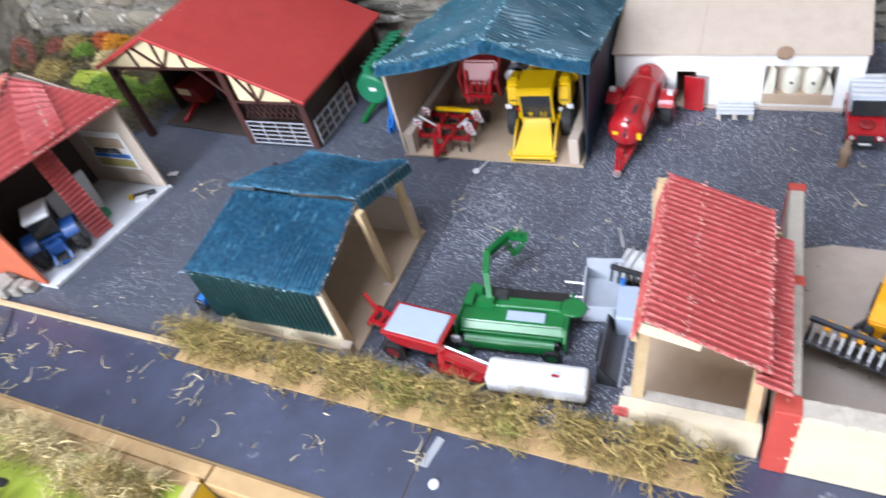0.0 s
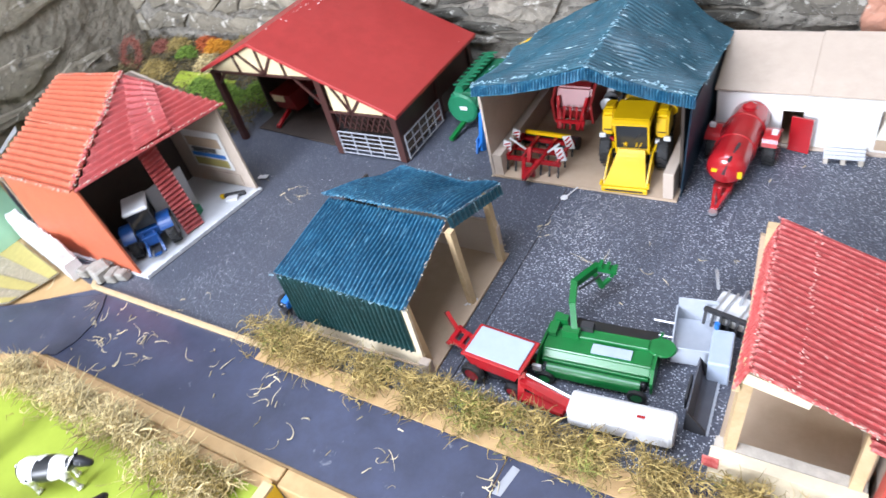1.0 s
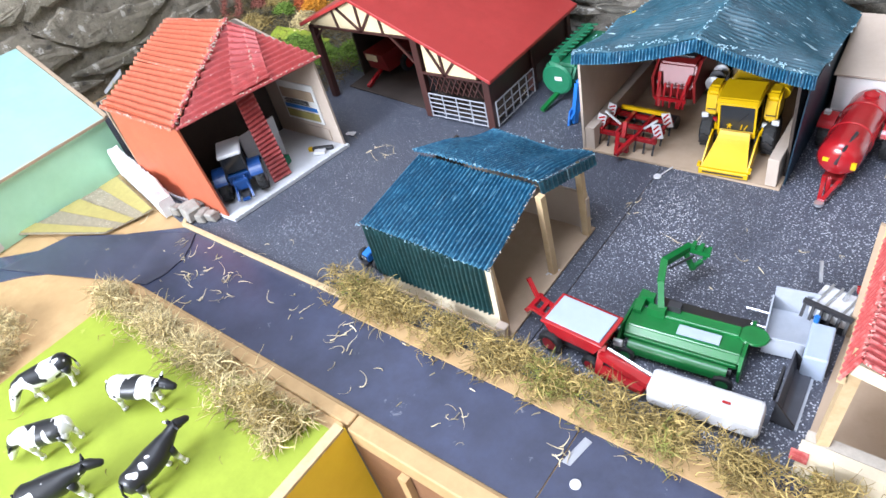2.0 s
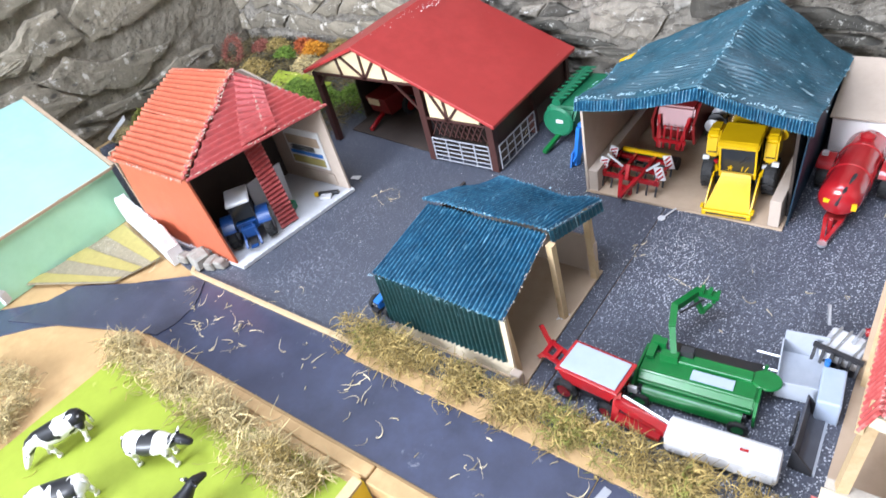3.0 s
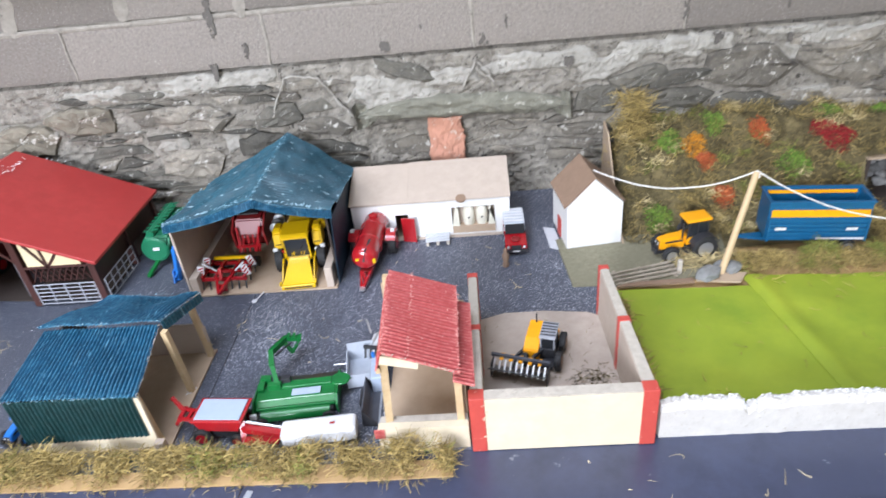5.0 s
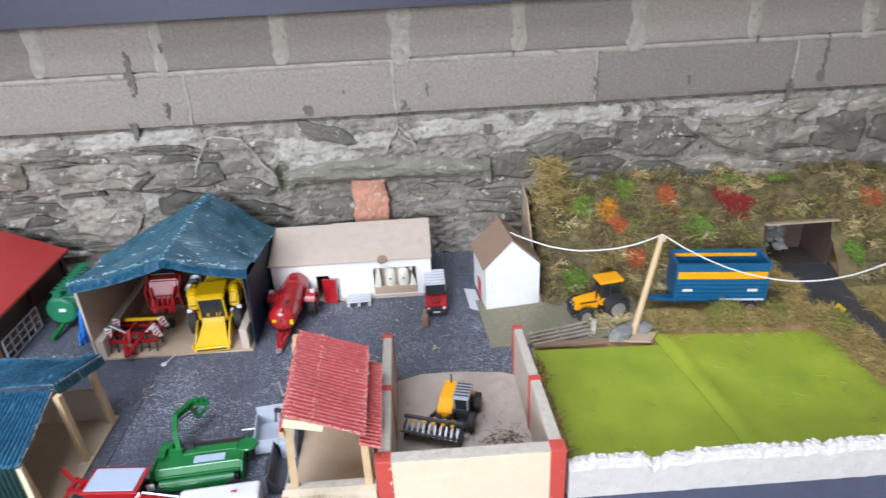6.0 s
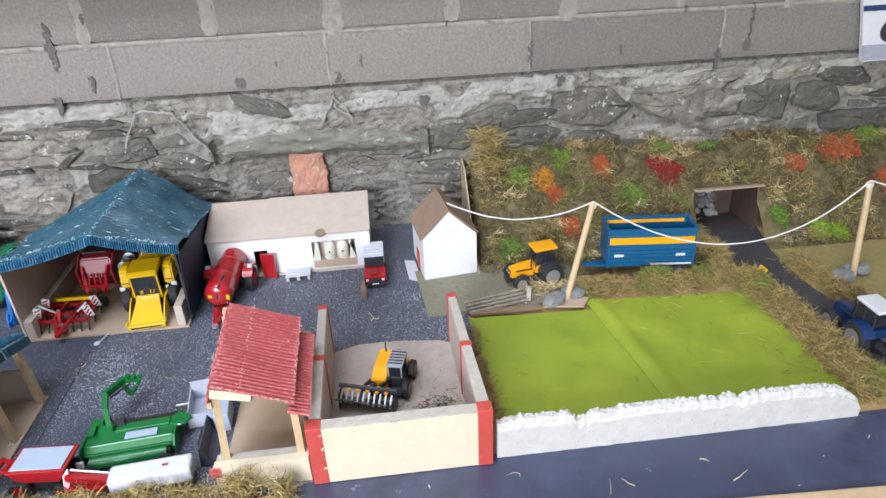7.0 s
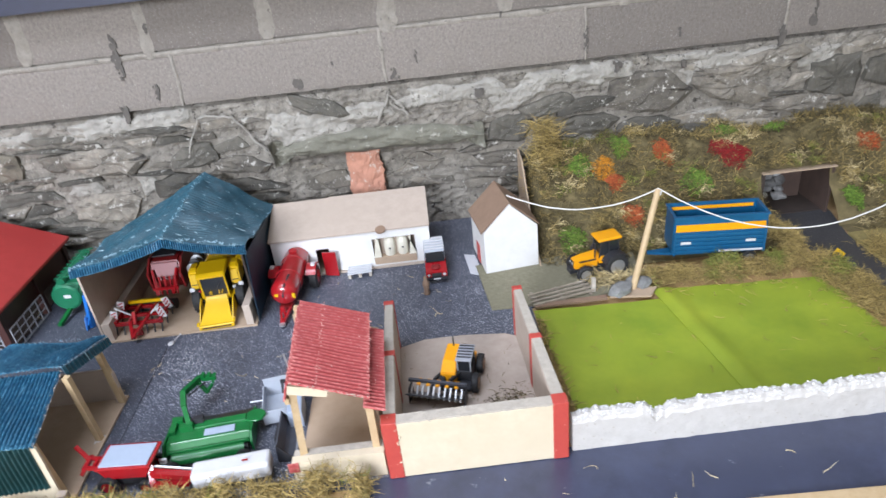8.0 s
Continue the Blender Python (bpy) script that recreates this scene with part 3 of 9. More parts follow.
def grounds():
    setting("yard_west", slab([(-1.12, -0.010), (-0.4245, -0.010), (-0.4185, 0.75), (-1.79, 0.75), (-1.79, 0.20), (-1.30, 0.02)], "z", -0.0028, 0.0), ASPHALT, "dark speckled felt yard with pale grit", "yard")
    setting("yard_east", slab([(-0.4225, -0.010), (-0.140, -0.010), (-0.135, 0.006), (0.2, 0.006), (0.2, 0.25), (0.278, 0.25), (0.278, 0.372), (0.345, 0.40), (0.345, 0.779), (-0.4165, 0.779)], "z", -0.0028, 0.0008), ASPHALT_E, "dark felt yard thick with pale grit", "yard")
    # road strips
    setting("road_west", slab([(-0.318, -0.145), (-0.316, -0.0105), (-1.08, -0.0105), (-1.18, -0.072), (-1.36, -0.215), (-1.9, -0.62), (-1.8, -0.72), (-1.281, -0.238), (-1.158, -0.160), (-1.07, -0.146)], "z", -0.0028, -0.0006), ROAD, "smooth dark blue-grey road strip", "road")
    setting("road_east", slab([(-0.316, -0.1455), (2.2, -0.1455), (2.2, 0.006), (0.9, 0.020), (0.2005, 0.020), (0.2005, 0.0055), (-0.1345, 0.0055), (-0.1395, -0.0104), (-0.3145, -0.0104)], "z", -0.0028, 0.0002), ROAD, "smooth dark blue-grey road strip", "road")
    # lane to the tunnel
    setting("lane", slab([(0.836, 0.75), (0.999, 0.75), (0.992, 0.60), (0.966, 0.50), (0.962, 0.42), (0.964, 0.35), (0.985, 0.27), (1.05, 0.16), (1.16, 0.0065), (0.96, 0.0065), (0.935, 0.12), (0.912, 0.26), (0.898, 0.36), (0.868, 0.44), (0.860, 0.52), (0.84, 0.60)], "z", -0.0028, 0.001), LANE, "dark lane bending into the tunnel", "lane")
    # added bend piece, torn end curling over the strip; browner tint imitates weaker reflection
    def bend(u, v):
        p = quad_patch((-1.345, -0.250, 0.0), (-1.035, -0.141, 0.0), (-1.062, -0.0195, 0.0), (-1.300, -0.135, 0.0))(u, v)
        p.x += 0.030 * math.sin(2.6 * v + 0.3) * u ** 6 + 0.004 * noise.noise(Vector((v * 6, 1, 1))) * u
        p.z = 0.0012 + 0.0003 * u ** 10
        return p
    setting("road_bend", sheet(bmesh.new(), bend, 30, 18, 0.0012), ROAD_DULLED, "worn road piece tinted browner for its weaker reflection, with a curling end", "road", True)
    # grazing field
    bm = sheet(bmesh.new(), quad_patch((-1.09, -1.2, 0.001), (-0.561, -1.2, 0.001), (-0.561, -0.182, 0.001), (-1.05, -0.190, 0.001), 0, 0.002), 20, 30, 0.003)
    setting("grazing_field", bm, GRASS, "flat lime green card field with light stains", "field", True)
    # paddock of two overlapping lime sheets
    bm = sheet(bmesh.new(), quad_patch((0.296, 0.032, 0.003), (0.60, 0.032, 0.003), (0.545, 0.345, 0.003), (0.279, 0.356, 0.003), 0, 0.003), 30, 30, 0.0008)
    setting("paddock_west", bm, GRASS_B, "lime green paper paddock with creases", "field", True)

    def P(u, v):
        p = quad_patch((0.560, 0.032, 0.005), (0.842, 0.032, 0.005), (0.834, 0.356, 0.005), (0.510, 0.378, 0.005), 0, 0.003)(u, v)
        p.z += 0.0048 * math.exp(-((u - 0.07) / 0.055) ** 2) - 0.0016
        return p
    setting("paddock_east", sheet(bmesh.new(), P, 40, 30, 0.0008), GRASS_B, "lime green paper paddock lifted along its edge", "field", True)
    # gravel plate by the small white house
    setting("gravel_plate", slab([(0.2025, 0.376), (0.395, 0.372), (0.50, 0.40), (0.52, 0.52), (0.36, 0.56), (0.19, 0.54)], "z", 0.001, 0.0065), GRAVEL, "thin gravel and grass plate beside the yard", "ground")
    # bare verge board east of the lane
    setting("verge", slab([(0.968, 0.50), (1.9, 0.50), (1.9, 0.02), (1.17, 0.02), (1.055, 0.17), (0.99, 0.28), (0.968, 0.36)], "z", -0.0028, 0.0035), OLIVE, "dry brown verge beside the lane", "ground")
    setting("hedge_strip", slab([(-0.700, -0.036), (-0.335, -0.040), (-0.160, -0.042), (-0.020, -0.040), (-0.020, -0.0112), (-0.140, -0.0112), (-0.700, -0.0112)], "z", 0.0006, 0.0030), BOARD, "tan board strip under the moss hedge", "board")
    # kerb laths along the yard
    kerb = thing("kerb_lath", "thin pale wooden lath kerb along the yard", "kerb", Matrix())
    part("lath", bx(bmesh.new(), -1.095, -0.70, -0.018, -0.0102, -0.0005, 0.0055, bev=0.001), PINE, kerb)
    part("lath", beam(bmesh.new(), (-1.095, -0.0145, 0.0025), (-1.115, 0.012, 0.0025), 0.008, 0.006), PINE, kerb)


grounds()


# ---------------- concrete block and rubble wall ----------------
def back_wall():
    wall = setting("wall_north", box(-3.2, 3.2, WALL_Y + 0.012, WALL_Y + 0.24, FIRST + 0.012, 2.4), MORTAR, "grey concrete block wall with rough mortar joints", "wall")
    rnd = random.Random(4)
    shapes = []
    for k in range(6):
        length = 0.431 if k < 3 else 0.2435
        bm = bmesh.new()
        bmesh.ops.create_grid(bm, x_segments=26 if k < 3 else 14, y_segments=8, size=0.5)
        for v in bm.verts:
            edge = max(abs(v.co.x), abs(v.co.y)) > 0.49
            v.co = Vector((v.co.x * length, 0.0, v.co.y * (COURSE - 0.009)))
            v.co.y = -0.0012 * noise.noise(Vector((v.co.x * 22 + k * 7, v.co.z * 22, k))) + (0.0016 if edge else 0.0)
            if edge:
                v.co.x += 0.0022 * noise.noise(Vector((v.co.z * 50, k, 2)))
                v.co.z += 0.0022 * noise.noise(Vector((v.co.x * 34, k, 5)))
        r = bmesh.ops.extrude_face_region(bm, geom=bm.faces[:])
        for v in r["geom"]:
            if isinstance(v, bmesh.types.BMVert):
                v.co.y = 0.0115
        bmesh.ops.recalc_face_normals(bm, faces=bm.faces[:])
        me = bpy.data.meshes.new("block")
        bm.to_mesh(me)
        bm.free()
        me.materials.append(BLOCK)
        shapes.append(me)

    def long_joint(z, seed):
        def J(u, v):
            x = -1.75 + 3.6 * u
            wob = 0.0018 * noise.noise(Vector((x * 11, seed, 0))) + 0.0012 * noise.noise(Vector((x * 60, seed, 3)))
            lo = z - 0.0085 - 0.008 * max(0.0, noise.noise(Vector((x * 7, seed, 8))))
            hi = z + 0.0012 - 0.0025 * max(0.0, noise.noise(Vector((x * 5, seed, 4))))
            return (x, WALL_Y + 0.0004 + wob - 0.0016 * math.sin(math.pi * v), lo + (hi - lo) * v)
        part("mortar_joint", sheet(bmesh.new(), J, 420, 4, 0.008), MORTAR, wall, "pale rough mortar joint")

    def tall_joint(x, z0, z1, wide, seed, droop=0.0):
        def J(u, v):
            z = z0 - droop + (z1 - z0 + droop) * v
            w = wide * (1 + 0.5 * noise.noise(Vector((z * 26, seed, 0)))) * (0.55 + 0.45 * min(1.0, v * 6))
            xx = x + w * (u - 0.5) + 0.006 * noise.noise(Vector((z * 18, seed, 5)))
            return (xx, WALL_Y - 0.0002 - 0.0016 * math.sin(math.pi * u) + 0.001 * noise.noise(Vector((xx * 60, z * 60, seed))), z)
        part("mortar_joint", sheet(bmesh.new(), J, 8, 26, 0.008), MORTAR, wall, "pale smeared mortar joint")
    for row in range(4):
        short = row % 2 == 1
        step, first = (0.2465, 0.067) if short else (0.434, 0.046)
        z0 = FIRST + 0.004 + COURSE * row
        for k in range(-8, 9):
            x = first + step * (k + 0.5)
            if abs(x) > 1.72:
                continue
            ob = new("block", shapes[rnd.randrange(3) + (3 if short else 0)])
            ob.location = (x, WALL_Y + rnd.uniform(-0.0012, 0.0012), z0 + COURSE * 0.5)
            ob.rotation_euler = (0, rnd.uniform(-0.003, 0.003), 0)
            ob.parent = wall
            jx = first + step * k
            if row < 2 and abs(jx) < 1.6:
                tall_joint(jx, z0 + 0.003, z0 + COURSE - 0.003, rnd.uniform(0.022, 0.042) if short else rnd.uniform(0.004, 0.008), k + 40 * row, 0.014 if short and k % 2 == 0 else 0.0)
        if row:
            long_joint(z0, row)
    return wall


wall_north = back_wall()


def cut_stone(parent, m, pts, out, seed, mat):
    """One split stone over a 2D outline (u, z): a buried rim and an uneven chipped face."""
    rnd = random.Random(seed)
    c = Vector((sum(p[0] for p in pts) / len(pts), sum(p[1] for p in pts) / len(pts)))
    lean_u, lean_z = rnd.uniform(-0.5, 0.5), rnd.uniform(-0.5, 0.5)
    size = max((Vector(p) - c).length for p in pts)
    bm = bmesh.new()
    rings = []
    for f, rise in ((1.0, -0.8), (0.965, 0.55), (0.78, 1.0), (0.42, 1.05)):
        ring = []
        for p in pts:
            q = (Vector(p) - c) * f
            k = 1 + 0.45 * noise.noise(Vector((q.x * 26, q.y * 34, seed))) + 0.35 * noise.noise(Vector((q.x * 70, q.y * 90, seed + 5)))
            y = -out * rise * (k + (lean_u * q.x + lean_z * q.y) / size) if rise > 0 else 0.008
            ring.append(bm.verts.new((q.x, y, q.y)))
        rings.append(ring)
    mid = bm.verts.new((0, -out, 0))
    n_ = len(pts)
    for a, b in zip(rings, rings[1:]):
        for i in range(n_):
            bm.faces.new((a[i], a[(i + 1) % n_], b[(i + 1) % n_], b[i]))
    for i in range(n_):
        bm.faces.new((rings[-1][i], rings[-1][(i + 1) % n_], mid))
    ob = part("stone", bm, mat, parent)
    ob.matrix_basis = m @ Matrix.Translation((c.x, 0.0, c.y))


def rough_outline(corners, joint, step, jag, seed):
    """An outline through corners, pulled in by the joint, with a jagged line."""
    c = sum((Vector(p) for p in corners), Vector((0, 0))) / len(corners)
    pts = []
    for a, b in zip(corners, corners[1:] + corners[:1]):
        a, b = Vector(a), Vector(b)
        k = max(2, int((b - a).length / step))
        pts += [a.lerp(b, i / k) for i in range(k)]
    made = []
    for p in pts:
        d = p - c
        q = p - d.normalized() * min(joint, d.length * 0.3)
        w = noise.noise_vector(Vector((p.x * 60, p.y * 60, seed))) * jag + noise.noise_vector(Vector((p.x * 170, p.y * 170, seed))) * jag * 0.4
        made.append((q.x + w.x, q.y + w.y))
    return made


def coursed_stones(parent, m, u0, u1, z0, z1, wide, high, seed, skip, joint, out, mat, dark=0.0):
    """Rough courses of split stones over the face y = 0 of m, each cut to its neighbours."""
    rnd = random.Random(seed)
    levels = [z0]
    while levels[-1] < z1:
        levels.append(levels[-1] + rnd.uniform(*high))

    def level(k, u):
        h = levels[min(k + 1, len(levels) - 1)] - levels[max(k - 1, 0)]
        return levels[k] + 0.22 * h * noise.noise(Vector((u * 4.5, k * 3.7, seed))) + 0.08 * h * noise.noise(Vector((u * 19, k * 3.7, seed)))
    for k in range(len(levels) - 1):
        h = levels[k + 1] - levels[k]
        cuts, u = [], u0 - rnd.uniform(0, wide[0])
        while u < u1:
            cuts.append((u, rnd.uniform(-0.8, 0.8) * h))
            u += rnd.uniform(*wide) * (0.55 + 0.45 * h / high[1])
        for (a, la), (b, lb) in zip(cuts, cuts[1:]):
            mid = (a + b) / 2
            if skip(mid, level(k, mid) + h / 2):
                continue
            low = [(x, level(k, x) + h * rnd.uniform(0, g)) for x, g in ((a - la, 0.40), ((a - la + b - lb) / 2, 0.06), (b - lb, 0.40))]
            top = [(x, level(k + 1, x) - h * rnd.uniform(0, g)) for x, g in ((b + lb, 0.40), ((a + la + b + lb) / 2, 0.06), (a + la, 0.40))]
            cut_stone(parent, m, rough_outline(low + top, joint * rnd.uniform(0.5, 1.6), 0.014 if h < 0.06 else 0.024, 0.10 * h, seed + 10 * k + a), rnd.uniform(*out), rnd.randrange(9999), STONEDARK if dark and rnd.random() < dark else mat)


def rubble():
    """Rough rubble footing under the blocks, with a hollow behind the cottage."""
    def bed(x, z):
        d = 0.005 * noise.noise(Vector((x * 9, z * 13, 0.0))) + 0.004 * noise.noise(Vector((x * 24, z * 34, 4.0))) + 0.005 * noise.noise(Vector((x * 60, z * 95, 9.0)))
        hollow = 1 / (1 + math.exp(-(x + 0.20) * 40)) / (1 + math.exp((x - 0.22) * 40)) / (1 + math.exp((z - 0.200) * 200))
        lip = 0.024 * math.exp(-((z - FIRST - 0.008) / 0.006) ** 2)
        return WALL_Y + 0.008 + d + 0.032 * hollow + lip

    def P(u, v):
        x, z = -1.85 + 4.85 * u, -0.02 + (FIRST + 0.036) * v
        return (x, bed(x, z), z)
    base = setting("wall_footing", sheet(bmesh.new(), P, 700, 64, 0.03), STONEBED, "rough rubble stone footing with smeared mortar", "wall")
    rnd = random.Random(11)
    m = Matrix.Translation((0, WALL_Y + 0.006, 0))
    # the large stones, each where it lies: x, z, width, height, thickness, tilt
    large = ((0.625, 0.268, 0.180, 0.085, 0.016, 2), (0.805, 0.262, 0.185, 0.070, 0.018, 14), (0.875, 0.306, 0.205, 0.046, 0.018, -7), (1.045, 0.255, 0.100, 0.095, 0.018, 0), (1.175, 0.255, 0.130, 0.070, 0.014, 8), (1.110, 0.318, 0.120, 0.036, 0.014, -4), (1.235, 0.300, 0.120, 0.046, 0.014, 4), (1.300, 0.190, 0.200, 0.050, 0.016, 0), (0.970, 0.205, 0.190, 0.034, 0.018, 3), (0.880, 0.160, 0.220, 0.036, 0.016, 4), (0.470, 0.208, 0.170, 0.042, 0.016, -3), (0.625, 0.196, 0.130, 0.032, 0.014, 2), (0.700, 0.166, 0.150, 0.028, 0.014, -3), (0.400, 0.262, 0.130, 0.040, 0.012, -8), (0.310, 0.220, 0.090, 0.060, 0.012, 4), (-0.600, 0.254, 0.170, 0.060, 0.020, 3), (-0.620, 0.145, 0.140, 0.085, 0.014, 0), (-0.440, 0.175, 0.120, 0.060, 0.016, 6), (-0.400, 0.240, 0.100, 0.050, 0.014, -10), (-0.300, 0.210, 0.110, 0.040, 0.014, 5), (-0.110, 0.322, 0.120, 0.030, 0.010, 18), (0.010, 0.224, 0.470, 0.050, 0.020, -2), (-0.860, 0.270, 0.150, 0.060, 0.018, 4), (-1.010, 0.230, 0.150, 0.075, 0.018, -3), (-1.300, 0.260, 0.190, 0.140, 0.018, 12))

    def skip(u, z):
        for x, zz, w, h, o, a in large:
            if abs(u - x) < w * 0.55 and abs(z - zz) < h * 0.62:
                return True
        return (-0.20 < u < 0.22 and z < 0.200) or (-0.30 < u < 0.20 and z > 0.245) or (u > 0.5 and z < 0.10) or (0.2 < u < 0.5 and z > 0.28)
    for x, z, w, h, o, a in large:
        if w < 0.4:
            ca, sa = math.cos(radians(a)), math.sin(radians(a))
            ring = []
            for q in range(7):
                g = 2 * math.pi * (q + rnd.uniform(-0.3, 0.3)) / 7
                r = 0.56 / max(abs(math.cos(g)), abs(math.sin(g))) ** 0.7 * rnd.uniform(0.86, 1.12)
                du, dz = r * w * math.cos(g), r * h * math.sin(g)
                ring.append((x + du * ca + dz * sa, z - du * sa + dz * ca))
            cut_stone(base, m, rough_outline(ring, 0.001, 0.016, 0.006, x * 50), o * 0.9, int(abs(x) * 1000), FIELDSTONE if x < -0.8 else STONEDARK if rnd.random() < 0.6 else STONE)
    # long lichen-grey lintel stone over the hollow
    def slabstone(u, v):
        x = -0.225 + 0.475 * u
        mid, half = 0.222 + 0.012 * math.sin(3.0 * u + 0.4), 0.026 * (1 - abs(2 * u - 1) ** 5) * (1 + 0.3 * noise.noise(Vector((x * 9, 1, 1)))) + 0.003 * noise.noise(Vector((x * 40, 3, v)))
        return (x, WALL_Y + 0.008 - 0.016 * (1 - abs(2 * v - 1) ** 4) + 0.006 * noise.noise(Vector((x * 14, v * 3, 2))) + 0.003 * noise.noise(Vector((x * 50, v * 8, 2))), mid + half * (2 * v - 1))
    part("lintel_stone", sheet(bmesh.new(), slabstone, 90, 14, 0.03), LINTELSTONE, base, "long lichen-grey stone bridging the hollow")
    coursed_stones(base, m, -0.85, 1.45, 0.06, FIRST - 0.045, (0.05, 0.17), (0.014, 0.046), 3, skip, 0.0032, (0.003, 0.011), STONE, 0.42)
    coursed_stones(base, m, -1.8, -0.85, 0.06, FIRST - 0.045, (0.07, 0.20), (0.03, 0.075), 5, skip, 0.004, (0.003, 0.010), FIELDSTONE)
    deep = Matrix.Translation((0, WALL_Y + 0.036, 0))
    coursed_stones(base, deep, -0.20, 0.22, 0.09, 0.17, (0.05, 0.11), (0.02, 0.045), 8, lambda u, z: -0.10 < u < 0.04, 0.004, (0.002, 0.005), STONE)
    pink = sheet(bmesh.new(), lambda u, v: (-0.070 + 0.080 * u + 0.006 * noise.noise(Vector((v * 4, 1, u * 2))) + 0.006 * noise.noise(Vector((v * 18, 1, u * 3))) * (2 * u - 1), WALL_Y + 0.022 - 0.008 * math.sin(math.pi * u) + 0.004 * noise.noise(Vector((u * 4, v * 5, 2))) + 0.002 * noise.noise(Vector((u * 12, v * 12, 2))), 0.06 + 0.142 * v), 20, 24, 0.03)
    part("brick_patch", pink, PINKSTONE, base, "pinkish brick patch")
    # mortar smeared over the stones under the blocks
    for cx, cz, w, h, a in ((-0.150, 0.280, 0.165, 0.048, -8), (-0.030, 0.296, 0.085, 0.026, 6), (0.200, 0.318, 0.170, 0.028, 0), (-0.520, 0.326, 0.200, 0.026, 2), (0.430, 0.322, 0.130, 0.026, -4), (0.700, 0.336, 0.110, 0.012, 0), (-0.660, 0.200, 0.060, 0.030, 0), (-0.800, 0.322, 0.110, 0.018, 2), (-1.150, 0.310, 0.120, 0.022, 0), (-0.520, 0.205, 0.030, 0.050, 10), (0.345, 0.300, 0.100, 0.030, 12), (0.560, 0.322, 0.080, 0.024, -6), (0.735, 0.300, 0.060, 0.030, 20), (0.830, 0.322, 0.110, 0.020, 2), (1.000, 0.300, 0.050, 0.040, -14), (1.200, 0.325, 0.140, 0.020, 2), (0.500, 0.175, 0.050, 0.014, 0), (0.760, 0.205, 0.070, 0.012, 4)):
        turn = Matrix.Rotation(radians(a), 2)

        def S(u, v, cx=cx, cz=cz, w=w, h=h, turn=turn):
            q = turn @ Vector((w * (2 * u - 1), h * (2 * v - 1)))
            x, z = cx + q.x, cz + q.y
            r = max(abs(2 * u - 1), abs(2 * v - 1)) + 0.45 * noise.noise(Vector((x * 14, z * 22, cx))) + 0.25 * noise.noise(Vector((x * 45, z * 60, cx)))
            lift = 0.020 / (1 + math.exp((r - 0.70) * 12))
            return (x, bed(x, z) * 0.35 + (WALL_Y + 0.012) * 0.65 + 0.010 - lift + 0.0030 * noise.noise(Vector((x * 40, z * 70, 2))) + 0.0016 * noise.noise(Vector((x * 130, z * 130, 2))), z)
        part("mortar_smear", sheet(bmesh.new(), S, 60, 30, 0.006), SMEAR, base, "pale smeared mortar")
    # pale dry roots hanging under the blocks
    for pts in (((-0.411, 0.241), (-0.392, 0.285), (-0.366, 0.327), (-0.328, 0.330), (-0.292, 0.320), (-0.265, 0.280), (-0.247, 0.250), (-0.221, 0.222)), ((0.017, 0.277), (0.035, 0.305), (0.047, 0.336), (0.070, 0.310), (0.092, 0.277)), ((0.050, 0.318), (0.064, 0.296), (0.092, 0.290))):
        t = thing("dry_root", "thin pale dry root clinging to the stone wall", "root", Matrix())
        bm = bmesh.new()
        fine = []
        for a, b in zip(pts, pts[1:]):
            for k in range(4):
                p = Vector((a[0], WALL_Y - 0.007, a[1])).lerp(Vector((b[0], WALL_Y - 0.007, b[1])), k / 4)
                fine.append(p + 0.006 * noise.noise_vector(p * 60))
        tube(bm, fine, [0.0024 + 0.002 * noise.noise(p * 80) for p in fine])
        part("root", bm, SMEAR, t)
    # side wall of big field stones closing the corner
    mw = Matrix.Translation((-1.804, 0, 0)) @ Matrix.Rotation(math.pi / 2, 4, "Z")

    def Q(u, v):
        y, z = -1.6 + 2.36 * u, -0.02 + 1.3 * v
        d = 0.006 * noise.noise(Vector((y * 7, z * 9, 3.0))) + 0.005 * noise.noise(Vector((y * 20, z * 20, 8.0))) + 0.003 * noise.noise(Vector((y * 60, z * 60, 8.0)))
        return (-1.812 - d, y, z)
    side = setting("wall_side", sheet(bmesh.new(), Q, 200, 110, 0.03), FIELDMORTAR, "rough field stone side wall with pale mortar", "wall")
    coursed_stones(side, mw, -0.9, 0.74, 0.02, 0.9, (0.10, 0.30), (0.06, 0.15), 21, lambda u, z: noise.noise(Vector((u * 6, z * 6, 2))) < -0.34, 0.007, (0.003, 0.011), FIELDSTONE)
    setting("wall_side_core", box(-1.95, -1.86, -1.6, 0.95, -0.9, 2.4), ROOMWALL, "plain core of the side wall", "wall")


rubble()


